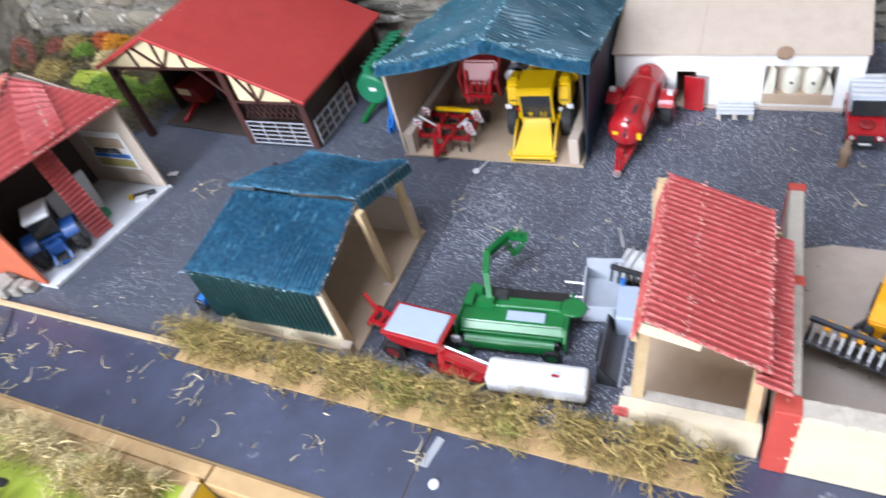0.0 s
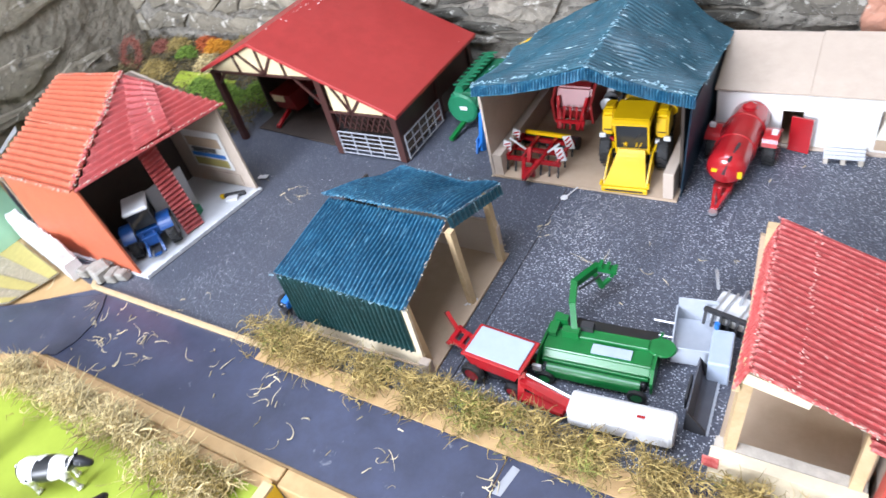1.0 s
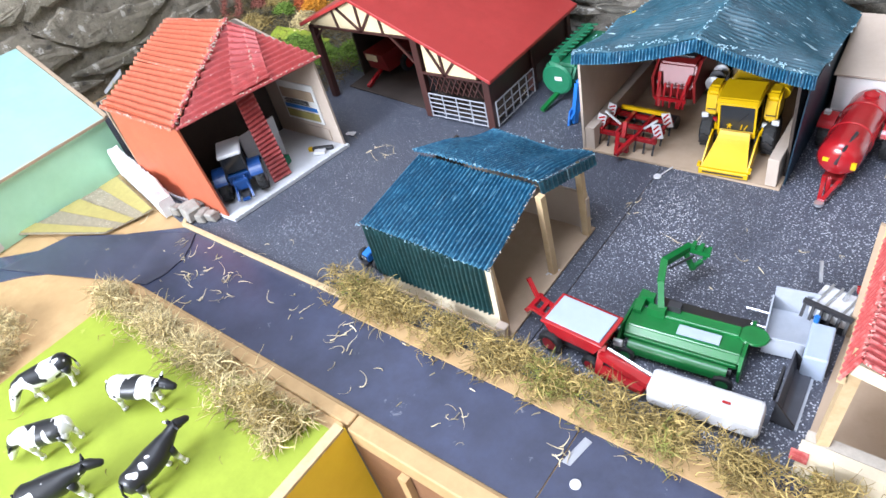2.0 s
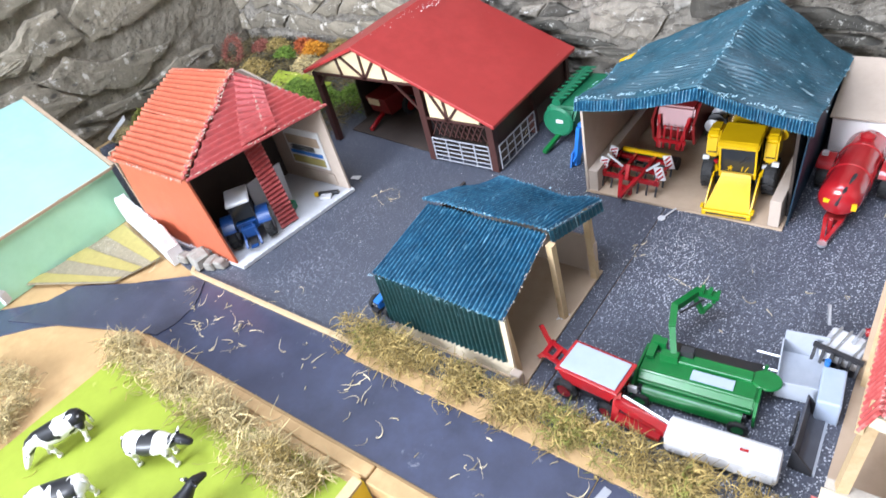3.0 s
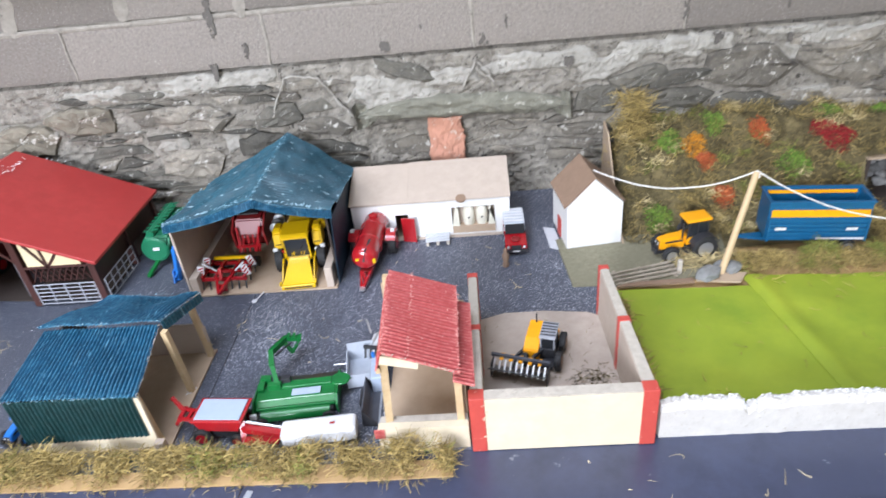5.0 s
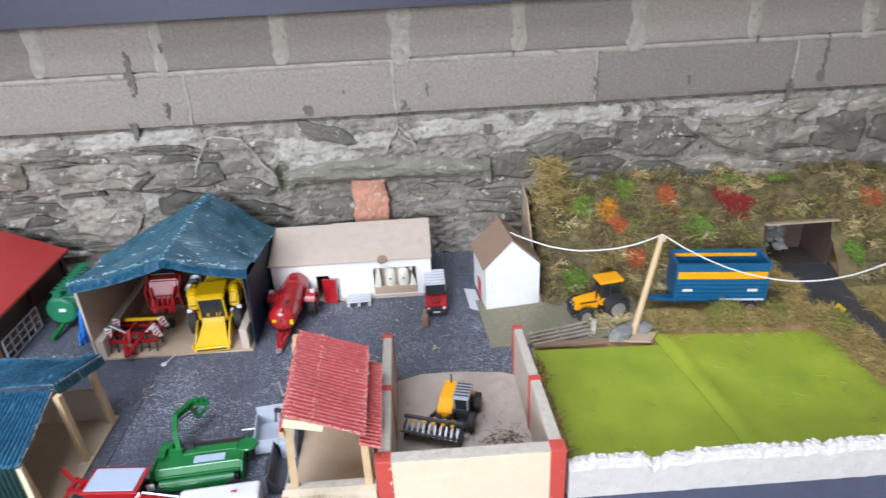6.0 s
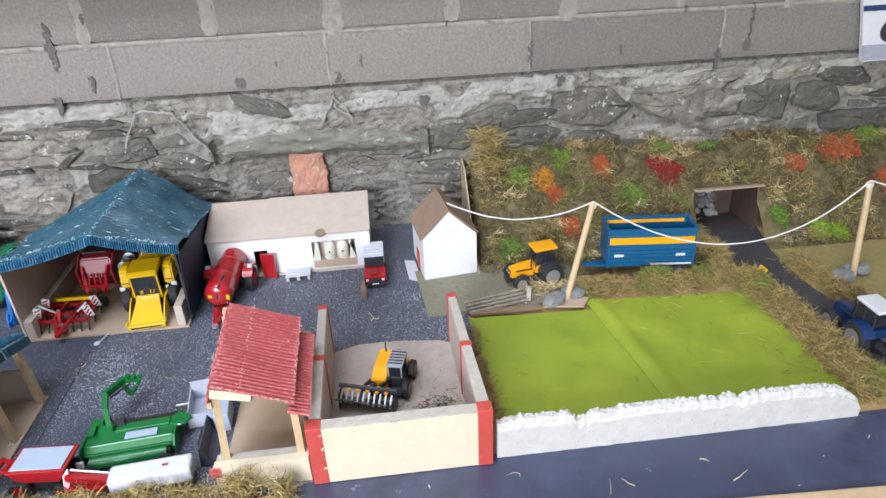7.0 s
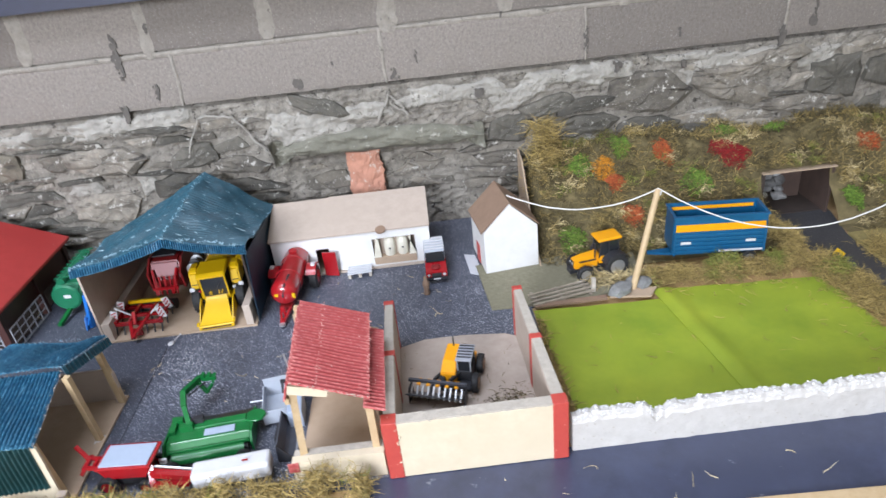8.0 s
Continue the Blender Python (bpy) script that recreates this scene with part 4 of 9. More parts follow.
# ---------------- buildings ----------------
def near_shed():
    t = thing("cart_shed", "small model shed with blue corrugated card roof and dark green wall", "model shed", Matrix())
    part("floor_panel", box(-0.668, -0.446, 0.030, 0.252, 0.0012, 0.0045), CARD, t)
    # front wall: cream base with ribbed green sheet over it
    part("front_wall", box(-0.655, -0.460, 0.032, 0.036, 0.0046, 0.108), CREAM, t)
    bm = sheet(bmesh.new(), quad_patch((-0.660, 0.0295, 0.026), (-0.468, 0.0295, 0.033), (-0.468, 0.0295, 0.113), (-0.660, 0.0295, 0.113)), 270, 6, 0.0014, 0.0015, 27, "u", 0.0012, 0.008)
    part("ribbed_wall", bm, GREENWALL, t, "dark green corrugated card")
    # wall coloured dark to imitate shade under the cart shed roof
    part("side_wall", box(-0.662, -0.658, 0.037, 0.248, 0.0046, 0.115), SHADED_INSIDE, t)
    part("back_wall", box(-0.657, -0.452, 0.244, 0.248, 0.0046, 0.068), CARDPALE, t)
    part("post_block", box(-0.460, -0.447, 0.2345, 0.2435, 0.0046, 0.066, bev=0.001), CARDPALE, t, "pale block at the back corner")
    for a, b in (((-0.462, 0.040, 0.0046), (-0.470, 0.040, 0.112)), ((-0.455, 0.150, 0.0046), (-0.456, 0.143, 0.138)), ((-0.450, 0.236, 0.0046), (-0.456, 0.236, 0.122))):
        part("post", beam(bmesh.new(), a, b, 0.009, 0.009), PINE, t)
    part("post_foot", box(-0.463, -0.448, 0.022, 0.034, 0.0012, 0.024, bev=0.002), CARDPALE, t)
    bm = sheet(bmesh.new(), quad_patch((-0.660, 0.028, 0.120), (-0.458, 0.026, 0.117), (-0.468, 0.158, 0.139), (-0.655, 0.158, 0.141), 0.0, 0.004), 330, 14, 0.0014, 0.0017, 33, "u", 0.0012, 0.006)
    part("front_roof_sheet", bm, BLUEROOF, t, "blue corrugated card worn pale on the ribs")
    bm = sheet(bmesh.new(), quad_patch((-0.660, 0.153, 0.153), (-0.462, 0.153, 0.150), (-0.446, 0.262, 0.122), (-0.604, 0.264, 0.124), 0.0, 0.008), 330, 18, 0.0014, 0.0015, 33, "u", 0.003, 0.010)
    part("back_roof_sheet", bm, BLUEROOF, t, "blue corrugated card, buckled")
    bm = sheet(bmesh.new(), quad_patch((-0.462, 0.152, 0.149), (-0.446, 0.262, 0.121), (-0.444, 0.262, 0.106), (-0.460, 0.152, 0.132)), 40, 3, 0.0012, 0.0010, 14)
    part("verge_strip", bm, BLUEDARK, t)
    for k, (a, b, n_) in enumerate((((-0.664, 0.023, 0.120), (-0.455, 0.023, 0.118), 26), ((-0.455, 0.024, 0.119), (-0.467, 0.158, 0.141), 30), ((-0.660, 0.152, 0.154), (-0.462, 0.152, 0.151), 26), ((-0.462, 0.152, 0.151), (-0.446, 0.262, 0.123), 34), ((-0.446, 0.262, 0.123), (-0.604, 0.264, 0.126), 20))):
        flakes(t, a, b, n_, 0.0010, 0.0013, FADEDBLUE if k != 1 else CARDPALE, 60 + k)


near_shed()


def big_shed():
    x0, x1, y0, y1 = -0.552, -0.254, 0.420, 0.700
    t = thing("machine_shed", "large model shed with sagging blue corrugated card roof, open front", "model shed", Matrix())
    part("floor_panel", box(x0, x1, y0, y1, 0.0012, 0.005), CARD, t)
    part("west_wall", slab([(y0, 0.0052), (y1, 0.0052), (y1, 0.118), (y0, 0.162)], "x", x0, x0 + 0.004), CARDPALE, t)
    # inner wall's dark colour stands in for shade deep in the shed
    part("east_wall", slab([(y0 + 0.03, 0.0052), (y1, 0.0052), (y1, 0.116), (y0 + 0.03, 0.155)], "x", x1 - 0.004, x1), SHADED_INSIDE, t)
    part("back_wall", slab([(x0, 0.0052), (x1, 0.0052), (x1, 0.118), (-0.37, 0.208), (x0, 0.118)], "y", y1 - 0.004, y1), CARD, t)
    part("east_cladding", sheet(bmesh.new(), quad_patch((x1 + 0.003, y0 + 0.012, 0.004), (x1 + 0.003, y1, 0.004), (x1 + 0.006, y1, 0.118), (x1 + 0.016, y0 + 0.0, 0.162)), 120, 4, 0.0015, 0.001, 30), BLUESIDE, t)
    part("low_wall", box(x0 + 0.0045, x0 + 0.020, y0 + 0.002, y0 + 0.26, 0.0052, 0.044), CARDPALE, t)
    part("low_wall", box(x1 - 0.020, x1 - 0.005, y0 + 0.001, y0 + 0.26, 0.0052, 0.050, bev=0.001), CARDPALE, t)
    part("paper_tag", slab([(y0 + 0.055, 0.078), (y0 + 0.085, 0.090), (y0 + 0.080, 0.112), (y0 + 0.060, 0.104)], "x", x1 - 0.0065, x1 - 0.005), WHITEWASH, t, "torn white paper tag")
    lf, rf, lb, rb = (-0.555, 0.410, 0.176), (-0.232, 0.410, 0.184), (-0.562, 0.712, 0.124), (-0.240, 0.712, 0.122)
    ridge_f, ridge_b = (-0.374, 0.408, 0.218), (-0.372, 0.712, 0.222)
    bm = sheet(bmesh.new(), quad_patch(lf, ridge_f, ridge_b, lb, 0.006, 0.012), 36, 380, 0.0014, 0.0022, 38, "v", 0.003, 0.010)
    part("west_roof_sheet", bm, BLUEDARK, t)
    bm = sheet(bmesh.new(), quad_patch(ridge_f, rf, rb, ridge_b, 0.004, 0.012), 36, 380, 0.0014, 0.0022, 38, "v", 0.003, 0.010)
    part("east_roof_sheet", bm, BLUEDARK, t)
    drop = Vector((0, -0.004, -0.016))
    bm = sheet(bmesh.new(), quad_patch(Vector(ridge_f) + drop, Vector(rf) + drop, rf, ridge_f, 0.004), 300, 4, 0.0012, 0.0018, 38, "u", 0.002, 0.008)
    part("front_fringe", bm, BLUEROOF, t)
    bm = sheet(bmesh.new(), quad_patch(Vector(lf) + drop, Vector(ridge_f) + drop, ridge_f, lf, 0.006), 300, 4, 0.0012, 0.0018, 38, "u", 0.002, 0.008)
    part("front_fringe", bm, BLUEROOF, t)
    for k, (a, b, n_) in enumerate(((lf, ridge_f, 60), (ridge_f, rf, 60), (rf, rb, 24), (ridge_f, ridge_b, 50), (lf, lb, 20))):
        flakes(t, Vector(a) + Vector((0, 0, 0.001)), Vector(b) + Vector((0, 0, 0.001)), n_, 0.0025, 0.0017, FADEDBLUE, 70 + k, "paint_chip", "pale worn paint chips")


big_shed()


def gate(parent, w, h, bars, uprights, m):
    g = part("gate", rod(bmesh.new(), m @ Vector((0, 0, h)), m @ Vector((w, 0, h)), 0.0014, 6), GREYPLASTIC, parent, "grey field gate")
    bm = bmesh.new()
    for k in range(bars - 1):
        z = 0.004 + (h - 0.004) * k / (bars - 1)
        rod(bm, m @ Vector((0, 0, z)), m @ Vector((w, 0, z)), 0.0012, 6)
    part("rail", bm, GREYPLASTIC, g)
    for k in range(uprights):
        part("upright", rod(bmesh.new(), m @ Vector((w * k / (uprights - 1), 0, 0.002)), m @ Vector((w * k / (uprights - 1), 0, h)), 0.0014, 6), GREYPLASTIC, g)
    return g


def red_shed():
    t = thing("cattle_shed", "half-timbered model cattle shed with smooth red roof", "model shed", Matrix())
    yf, yb = 0.426, 0.700
    apex_x, apex_z = -1.000, 0.228
    le, re, zl, zr = -1.155, -0.712, 0.168, 0.106
    gl, gr = -1.138, -0.732

    def under(x):
        return (zl + (apex_z - zl) * (x - le) / (apex_x - le) if x < apex_x else zr + (apex_z - zr) * (re - x) / (re - apex_x)) - 0.0085
    tie = 0.158
    part("gable_board", slab([(gl, tie), (-0.892, tie), (-0.892, under(-0.892)), (apex_x, under(apex_x)), (gl, under(gl))], "y", yf, yf + 0.004), CREAMPLASTIC, t, "cream gable boarding")
    part("gable_board", slab([(-0.862, 0.093), (-0.752, 0.093), (-0.752, under(-0.752)), (-0.862, under(-0.862))], "y", yf, yf + 0.004), CREAMPLASTIC, t, "cream gable boarding")
    up = (0, 1, 0)
    for a, b in (((gl, tie), (-0.880, tie)), ((apex_x, tie), (apex_x, under(apex_x))), ((-1.060, tie), (-1.066, under(-1.066))), ((-0.945, tie), (-0.948, under(-0.948))), ((apex_x, tie), (-1.052, under(-1.052))), ((apex_x, tie), (-0.962, under(-0.962))), ((-0.870, 0.093), (-0.740, 0.093)), ((-0.820, 0.093), (-0.824, under(-0.824))), ((-0.820, 0.093), (-0.858, under(-0.858))), ((-0.820, 0.093), (-0.788, under(-0.788))), ((gl, 0.128), (-1.105, tie)), ((-0.882, 0.110), (-0.930, tie))):
        part("timber", beam(bmesh.new(), (a[0], yf - 0.0012, a[1]), (b[0], yf - 0.0012, b[1]), 0.0045, 0.0035, up), BROWNPLASTIC, t, "dark brown timber")
    for x, y, z in ((gr, yf, 0.098), (-0.876, yf, under(-0.876)), (gl, yf, 0.160), (gr, yb, 0.100), (gl, yb, 0.160), (gr, 0.565, 0.100)):
        part("post", box(x - 0.007, x + 0.007, y - 0.004, y + 0.008, 0.0012, z, bev=0.001), BROWNPLASTIC, t)
    part("east_board", box(gr - 0.002, gr + 0.002, yf + 0.01, yb, 0.045, 0.098), BROWNPLASTIC, t)
    # back, side and floor boards take the shed's inner shade as their colour
    part("back_board", slab([(gl, 0.0012), (gr, 0.0012), (gr, 0.095), (apex_x, 0.212), (gl, 0.155)], "y", yb - 0.002, yb + 0.002), SHADED_INSIDE, t)
    part("side_board", box(gl - 0.002, gl + 0.002, 0.520, yb, 0.0012, 0.155), SHADED_INSIDE, t)
    part("floor_panel", slab([(gl + 0.004, yf + 0.040), (-0.90, yf + 0.016), (gr - 0.004, yf + 0.012), (gr - 0.004, yb - 0.003), (gl + 0.004, yb - 0.003)], "z", 0.0012, 0.003), SHADED_INSIDE, t, "dark floor board")
    for k in range(9):
        x = -0.866 + 0.0125 * k
        part("lattice_bar", beam(bmesh.new(), (x, yf + 0.003, 0.056), (x + 0.020, yf + 0.003, 0.092), 0.002, 0.002, up), BROWNPLASTIC, t)
        part("lattice_bar", beam(bmesh.new(), (x + 0.020, yf + 0.0052, 0.056), (x, yf + 0.0052, 0.092), 0.002, 0.002, up), BROWNPLASTIC, t)
    for sx0, sx1, za, zb in ((le, apex_x, zl, apex_z), (apex_x, re, apex_z, zr)):
        bm = slab([(sx0, za), (sx1, zb), (sx1, zb - 0.007), (sx0, za - 0.007)], "y", yf - 0.016, yb + 0.015)
        bmesh.ops.bevel(bm, geom=bm.edges[:], offset=0.001, segments=1, affect="EDGES")
        part("roof_panel", bm, PLASTICRED, t, "smooth red plastic roof with dust specks")
    flakes(t, (-0.995, yf + 0.02, apex_z + 0.0005), (-0.985, yb - 0.05, apex_z - 0.004), 26, 0.016, 0.0012, WHITEWASH, 90, "dust_speck", "white dust specks")
    flakes(t, (-0.975, yb - 0.11, 0.2215), (-0.965, yb - 0.01, 0.2190), 22, 0.008, 0.0022, WHITEWASH, 91, "dust_speck", "white dust specks")
    flakes(t, (-0.95, yb + 0.004, 0.2150), (-0.80, yb + 0.006, 0.1740), 12, 0.002, 0.0020, WHITEWASH, 92, "dust_speck", "white dust specks")
    gate(t, 0.126, 0.050, 6, 5, Matrix.Translation((-0.866, yf - 0.004, 0.003)))
    gate(t, 0.125, 0.050, 4, 6, Matrix.Translation((gr + 0.009, yf + 0.006, 0.002)) @ Matrix.Rotation(math.pi / 2, 4, "Z"))
    door = part("open_door", box(-0.894, -0.891, yf + 0.008, yf + 0.055, 0.020, 0.100), GREYPLASTIC, t, "grey door swung open")
    part("hinge", box(-0.8908, -0.8835, yf + 0.012, yf + 0.016, 0.04, 0.07), CHARCOAL, door)


red_shed()


def bmesh_cube(m):
    bm = bmesh.new()
    bmesh.ops.create_cube(bm, size=1, matrix=m)
    return bm


def orange_house():
    t = thing("orange_house", "open-sided model house with orange walls and red ribbed roof", "model house", Matrix())
    part("floor_panel", slab([(-1.285, 0.026), (-1.004, 0.032), (-0.966, 0.285), (-1.285, 0.285)], "z", 0.0012, 0.008), FLOORGREY, t, "pale grey card floor with rough edge")
    A, B, C = Vector((-1.036, 0.030, 0.186)), Vector((-1.158, 0.262, 0.240)), Vector((-0.976, 0.286, 0.184))
    D, E = Vector((-1.245, 0.030, 0.190)), Vector((-1.362, 0.262, 0.226))
    part("front_wall", slab([(-1.275, 0.0082), (-1.022, 0.0082), (-1.040, 0.184), (-1.250, 0.188)], "y", 0.032, 0.036), ORANGE, t, "orange painted card wall")
    part("back_wall", slab([(-1.283, 0.0082), (-0.972, 0.0082), (-0.980, 0.182), (-1.158, 0.236), (-1.283, 0.200)], "y", 0.279, 0.283), CARDPALE, t)
    part("end_wall", box(-1.283, -1.279, 0.037, 0.278, 0.0082, 0.185), CARD, t)
    # dark partition paints in the shade at the back of the house
    part("partition", box(-1.15, -1.147, 0.06, 0.278, 0.0082, 0.17), SHADED_INSIDE, t)
    low_l, low_r = D + Vector((-0.012, -0.008, -0.004)), A + Vector((0.0, -0.008, -0.003))
    orange_red = material("orange_red_card", (0.47, 0.112, 0.058), (0.36, 0.070, 0.036), rough=0.5, grain=90, spots=12, bump=0.3, wear=(0.8, 0.5, 0.4), wear_amount=0.05, ridge=(0.60, 0.22, 0.14))
    bm = sheet(bmesh.new(), quad_patch(low_l, low_r, B, E), 14, 230, 0.0016, 0.0021, 19, "v", 0.0015, 0.006)
    part("roof_sheet", bm, orange_red, t, "orange-red corrugated card")
    lap = Vector((0, 0, 0.0032))
    bm = sheet(bmesh.new(), quad_patch(low_l.lerp(E, 0.50) + lap, low_r.lerp(B, 0.47) + lap, B + lap, E + lap), 14, 130, 0.0014, 0.0021, 10, "v", 0.0015, 0.006)
    part("upper_roof_sheet", bm, orange_red, t, "second orange-red sheet lapped over the first")
    flakes(t, low_l.lerp(E, 0.50) + lap, low_r.lerp(B, 0.47) + lap, 16, 0.0010, 0.0016, CARDPALE, 95)
    bm = sheet(bmesh.new(), quad_patch(A + Vector((0.008, -0.004, -0.002)), C + Vector((0.012, 0.004, -0.002)), B.lerp(C, 0.06), B), 16, 180, 0.0016, 0.0023, 13, "v", 0.0015, 0.006)
    part("hip_sheet", bm, REDROOF, t, "dark red corrugated card")
    # narrow strips lapped down the hip, with pale torn edges
    lift = Vector((0.001, -0.001, 0.0030))
    for a0, a1, b0, b1, seed in ((0.40, 0.58, 0.02, 0.20, 96), (0.58, 0.66, 0.20, 0.34, 97)):
        p0, p1, p2, p3 = A.lerp(C, a0) + lift, A.lerp(C, a1) + lift, B.lerp(C, b1) + lift, B.lerp(C, b0) + lift
        bm = sheet(bmesh.new(), quad_patch(p0, p1, p2, p3), 8, 150, 0.0014, 0.0021, 11, "v", 0.0015, 0.006)
        part("patch_sheet", bm, REDROOF, t, "dark red strip lapped over the hip")
        flakes(t, p0, p3, 26, 0.0010, 0.0018, CARDPALE if seed == 97 else REDROOF, seed)
        lift = lift + Vector((0, 0, 0.0012))
    rnd = random.Random(8)
    for k in range(90):
        p = A.lerp(B, rnd.random()) + Vector((rnd.uniform(-0.007, 0.009), rnd.uniform(-0.004, 0.004), rnd.uniform(0.0050, 0.0066)))
        part("paint_flake", bmesh_cube(Matrix.Translation(p) @ Euler((0.2, rnd.uniform(-0.5, 0.5), rnd.uniform(0, 3))).to_matrix().to_4x4() @ Matrix.Diagonal((rnd.uniform(0.002, 0.006), 0.0014, 0.0012, 1))), CARDPALE, t)
    # rough painted seam over the hip
    bm = bmesh.new()
    rnd = random.Random(3)
    for k in range(26):
        p = A.lerp(B, k / 25) + Vector((0, 0, 0.003))
        bmesh.ops.create_icosphere(bm, subdivisions=1, radius=rnd.uniform(0.003, 0.0055), matrix=Matrix.Translation(p + Vector((rnd.uniform(-0.003, 0.003), 0, 0))))
    part("hip_seam", bm, REDROOF, t)
    flakes(t, A + Vector((0.006, -0.006, 0.001)), C + Vector((0.012, 0.002, 0.001)), 40, 0.0012, 0.0018, CARDPALE, 81)
    flakes(t, D + Vector((-0.010, -0.009, 0.0)), A + Vector((0, -0.009, 0.0)), 34, 0.0012, 0.0018, CARDPALE, 82)
    flakes(t, E + Vector((0, 0, 0.001)), B + Vector((0, 0, 0.001)), 30, 0.0015, 0.0018, CARDPALE, 83)
    flakes(t, (-1.27, 0.030, 0.010), (-1.03, 0.030, 0.010), 40, 0.0015, 0.0026, WHITEWASH, 84)
    flakes(t, (-1.004, 0.032, 0.008), (-0.966, 0.285, 0.008), 40, 0.0012, 0.0020, WHITEWASH, 85)
    # hanging ribbed strip
    bm = sheet(bmesh.new(), quad_patch((-1.012, 0.135, 0.010), (-1.004, 0.170, 0.010), (-1.030, 0.178, 0.176), (-1.034, 0.145, 0.172)), 6, 90, 0.0015, 0.0014, 20, "v")
    part("hanging_strip", bm, REDROOF, t, "dark red ribbed card strip reaching the floor")
    # printed paper pasted inside the back wall
    poster = part("poster", box(-1.105, -1.005, 0.2768, 0.2788, 0.045, 0.125), WHITEWASH, t, "creased printed poster")
    for z0, z1, c in ((0.050, 0.066, MUSTARD), (0.070, 0.078, BRIGHTBLUE), (0.092, 0.112, CARD)):
        part("printed_band", box(-1.100, -1.012, 0.2758, 0.2766, z0, z1), c, poster)
    for k in range(6):
        part("printed_line", box(-1.098 + 0.004 * (k % 3), -1.030, 0.2758, 0.2766, 0.0800 + 0.0019 * k, 0.0808 + 0.0019 * k), CHARCOAL, poster)
    part("notice", box(-1.085, -1.000, 0.2768, 0.2788, 0.012, 0.036), CARDPALE, t, "torn newspaper strip")
    part("inner_sheet", box(-1.072, -1.069, 0.135, 0.215, 0.0082, 0.098, Matrix.Rotation(radians(-3), 4, "X")), FLOORGREY, t, "pale grey card panel")


orange_house()


def open_red_shed():
    t = thing("calf_shed", "model lean-to with red ribbed roof and pale timber frame", "model shed", pose(0.009, 0, 0))
    part("floor_panel", box(-0.130, -0.004, 0.012, 0.200, 0.0014, 0.004), CARD, t)
    part("front_wall", box(-0.132, -0.004, 0.010, 0.022, 0.0014, 0.045), CREAM, t)
    part("wall_cap", box(-0.130, -0.005, 0.0225, 0.034, 0.0042, 0.045), WALLTOP, t)
    part("back_wall", slab([(-0.130, 0.0042), (-0.004, 0.0042), (-0.004, 0.120), (-0.130, 0.165)], "y", 0.195, 0.199), CARD, t)
    part("inner_wall", box(-0.008, -0.0045, 0.035, 0.194, 0.0042, 0.110), CARD, t)
    for a, b in (((-0.117, 0.028, 0.045), (-0.110, 0.030, 0.172)), ((-0.014, 0.026, 0.045), (-0.014, 0.028, 0.125)), ((-0.120, 0.192, 0.004), (-0.120, 0.194, 0.180))):
        part("post", beam(bmesh.new(), a, b, 0.010, 0.010), PINE, t)
    part("eave_board", beam(bmesh.new(), (-0.112, 0.016, 0.170), (-0.062, 0.016, 0.158), 0.004, 0.014), CREAM, t)
    part("side_rail", beam(bmesh.new(), (-0.118, 0.020, 0.146), (-0.121, 0.187, 0.150), 0.006, 0.010), PINE, t)
    bm = sheet(bmesh.new(), quad_patch((-0.1095, 0.013, 0.1845), (-0.1155, 0.188, 0.1865), (-0.1235, 0.188, 0.1560), (-0.1195, 0.013, 0.1530)), 130, 5, 0.0014, 0.0013, 25, "u")
    part("side_sheet", bm, BRIGHTREDROOF, t, "red corrugated card hanging below the roof edge")
    part("paint_smear", box(-0.1375, -0.1225, 0.0086, 0.0098, 0.028, 0.0448), BRIGHTREDROOF, t, "red paint on the wall corner")
    bm = sheet(bmesh.new(), quad_patch((-0.108, 0.012, 0.185), (-0.008, 0.008, 0.146), (-0.014, 0.200, 0.148), (-0.114, 0.198, 0.188), 0.0, 0.003), 14, 150, 0.0018, 0.0016, 27, "v")
    part("roof_sheet", bm, BRIGHTREDROOF, t, "red corrugated card with pale seams")
    flakes(t, (-0.110, 0.010, 0.187), (-0.010, 0.006, 0.148), 30, 0.0012, 0.0013, CARDPALE, 86)
    flakes(t, (-0.109, 0.012, 0.187), (-0.115, 0.198, 0.190), 40, 0.0012, 0.0013, PINKCHIP, 87)
    flakes(t, (-0.010, 0.006, 0.148), (-0.014, 0.200, 0.150), 40, 0.0014, 0.0013, PINKCHIP, 88)
    flakes(t, (-0.074, 0.012, 0.1735), (-0.080, 0.200, 0.1765), 46, 0.0014, 0.0013, PINKCHIP, 89)
    bm = sheet(bmesh.new(), quad_patch((-0.018, 0.004, 0.136), (0.010, 0.004, 0.126), (0.006, 0.178, 0.130), (-0.020, 0.178, 0.138)), 6, 150, 0.0018, 0.0016, 27, "v")
    part("lower_roof_sheet", bm, BRIGHTREDROOF, t)


open_red_shed()


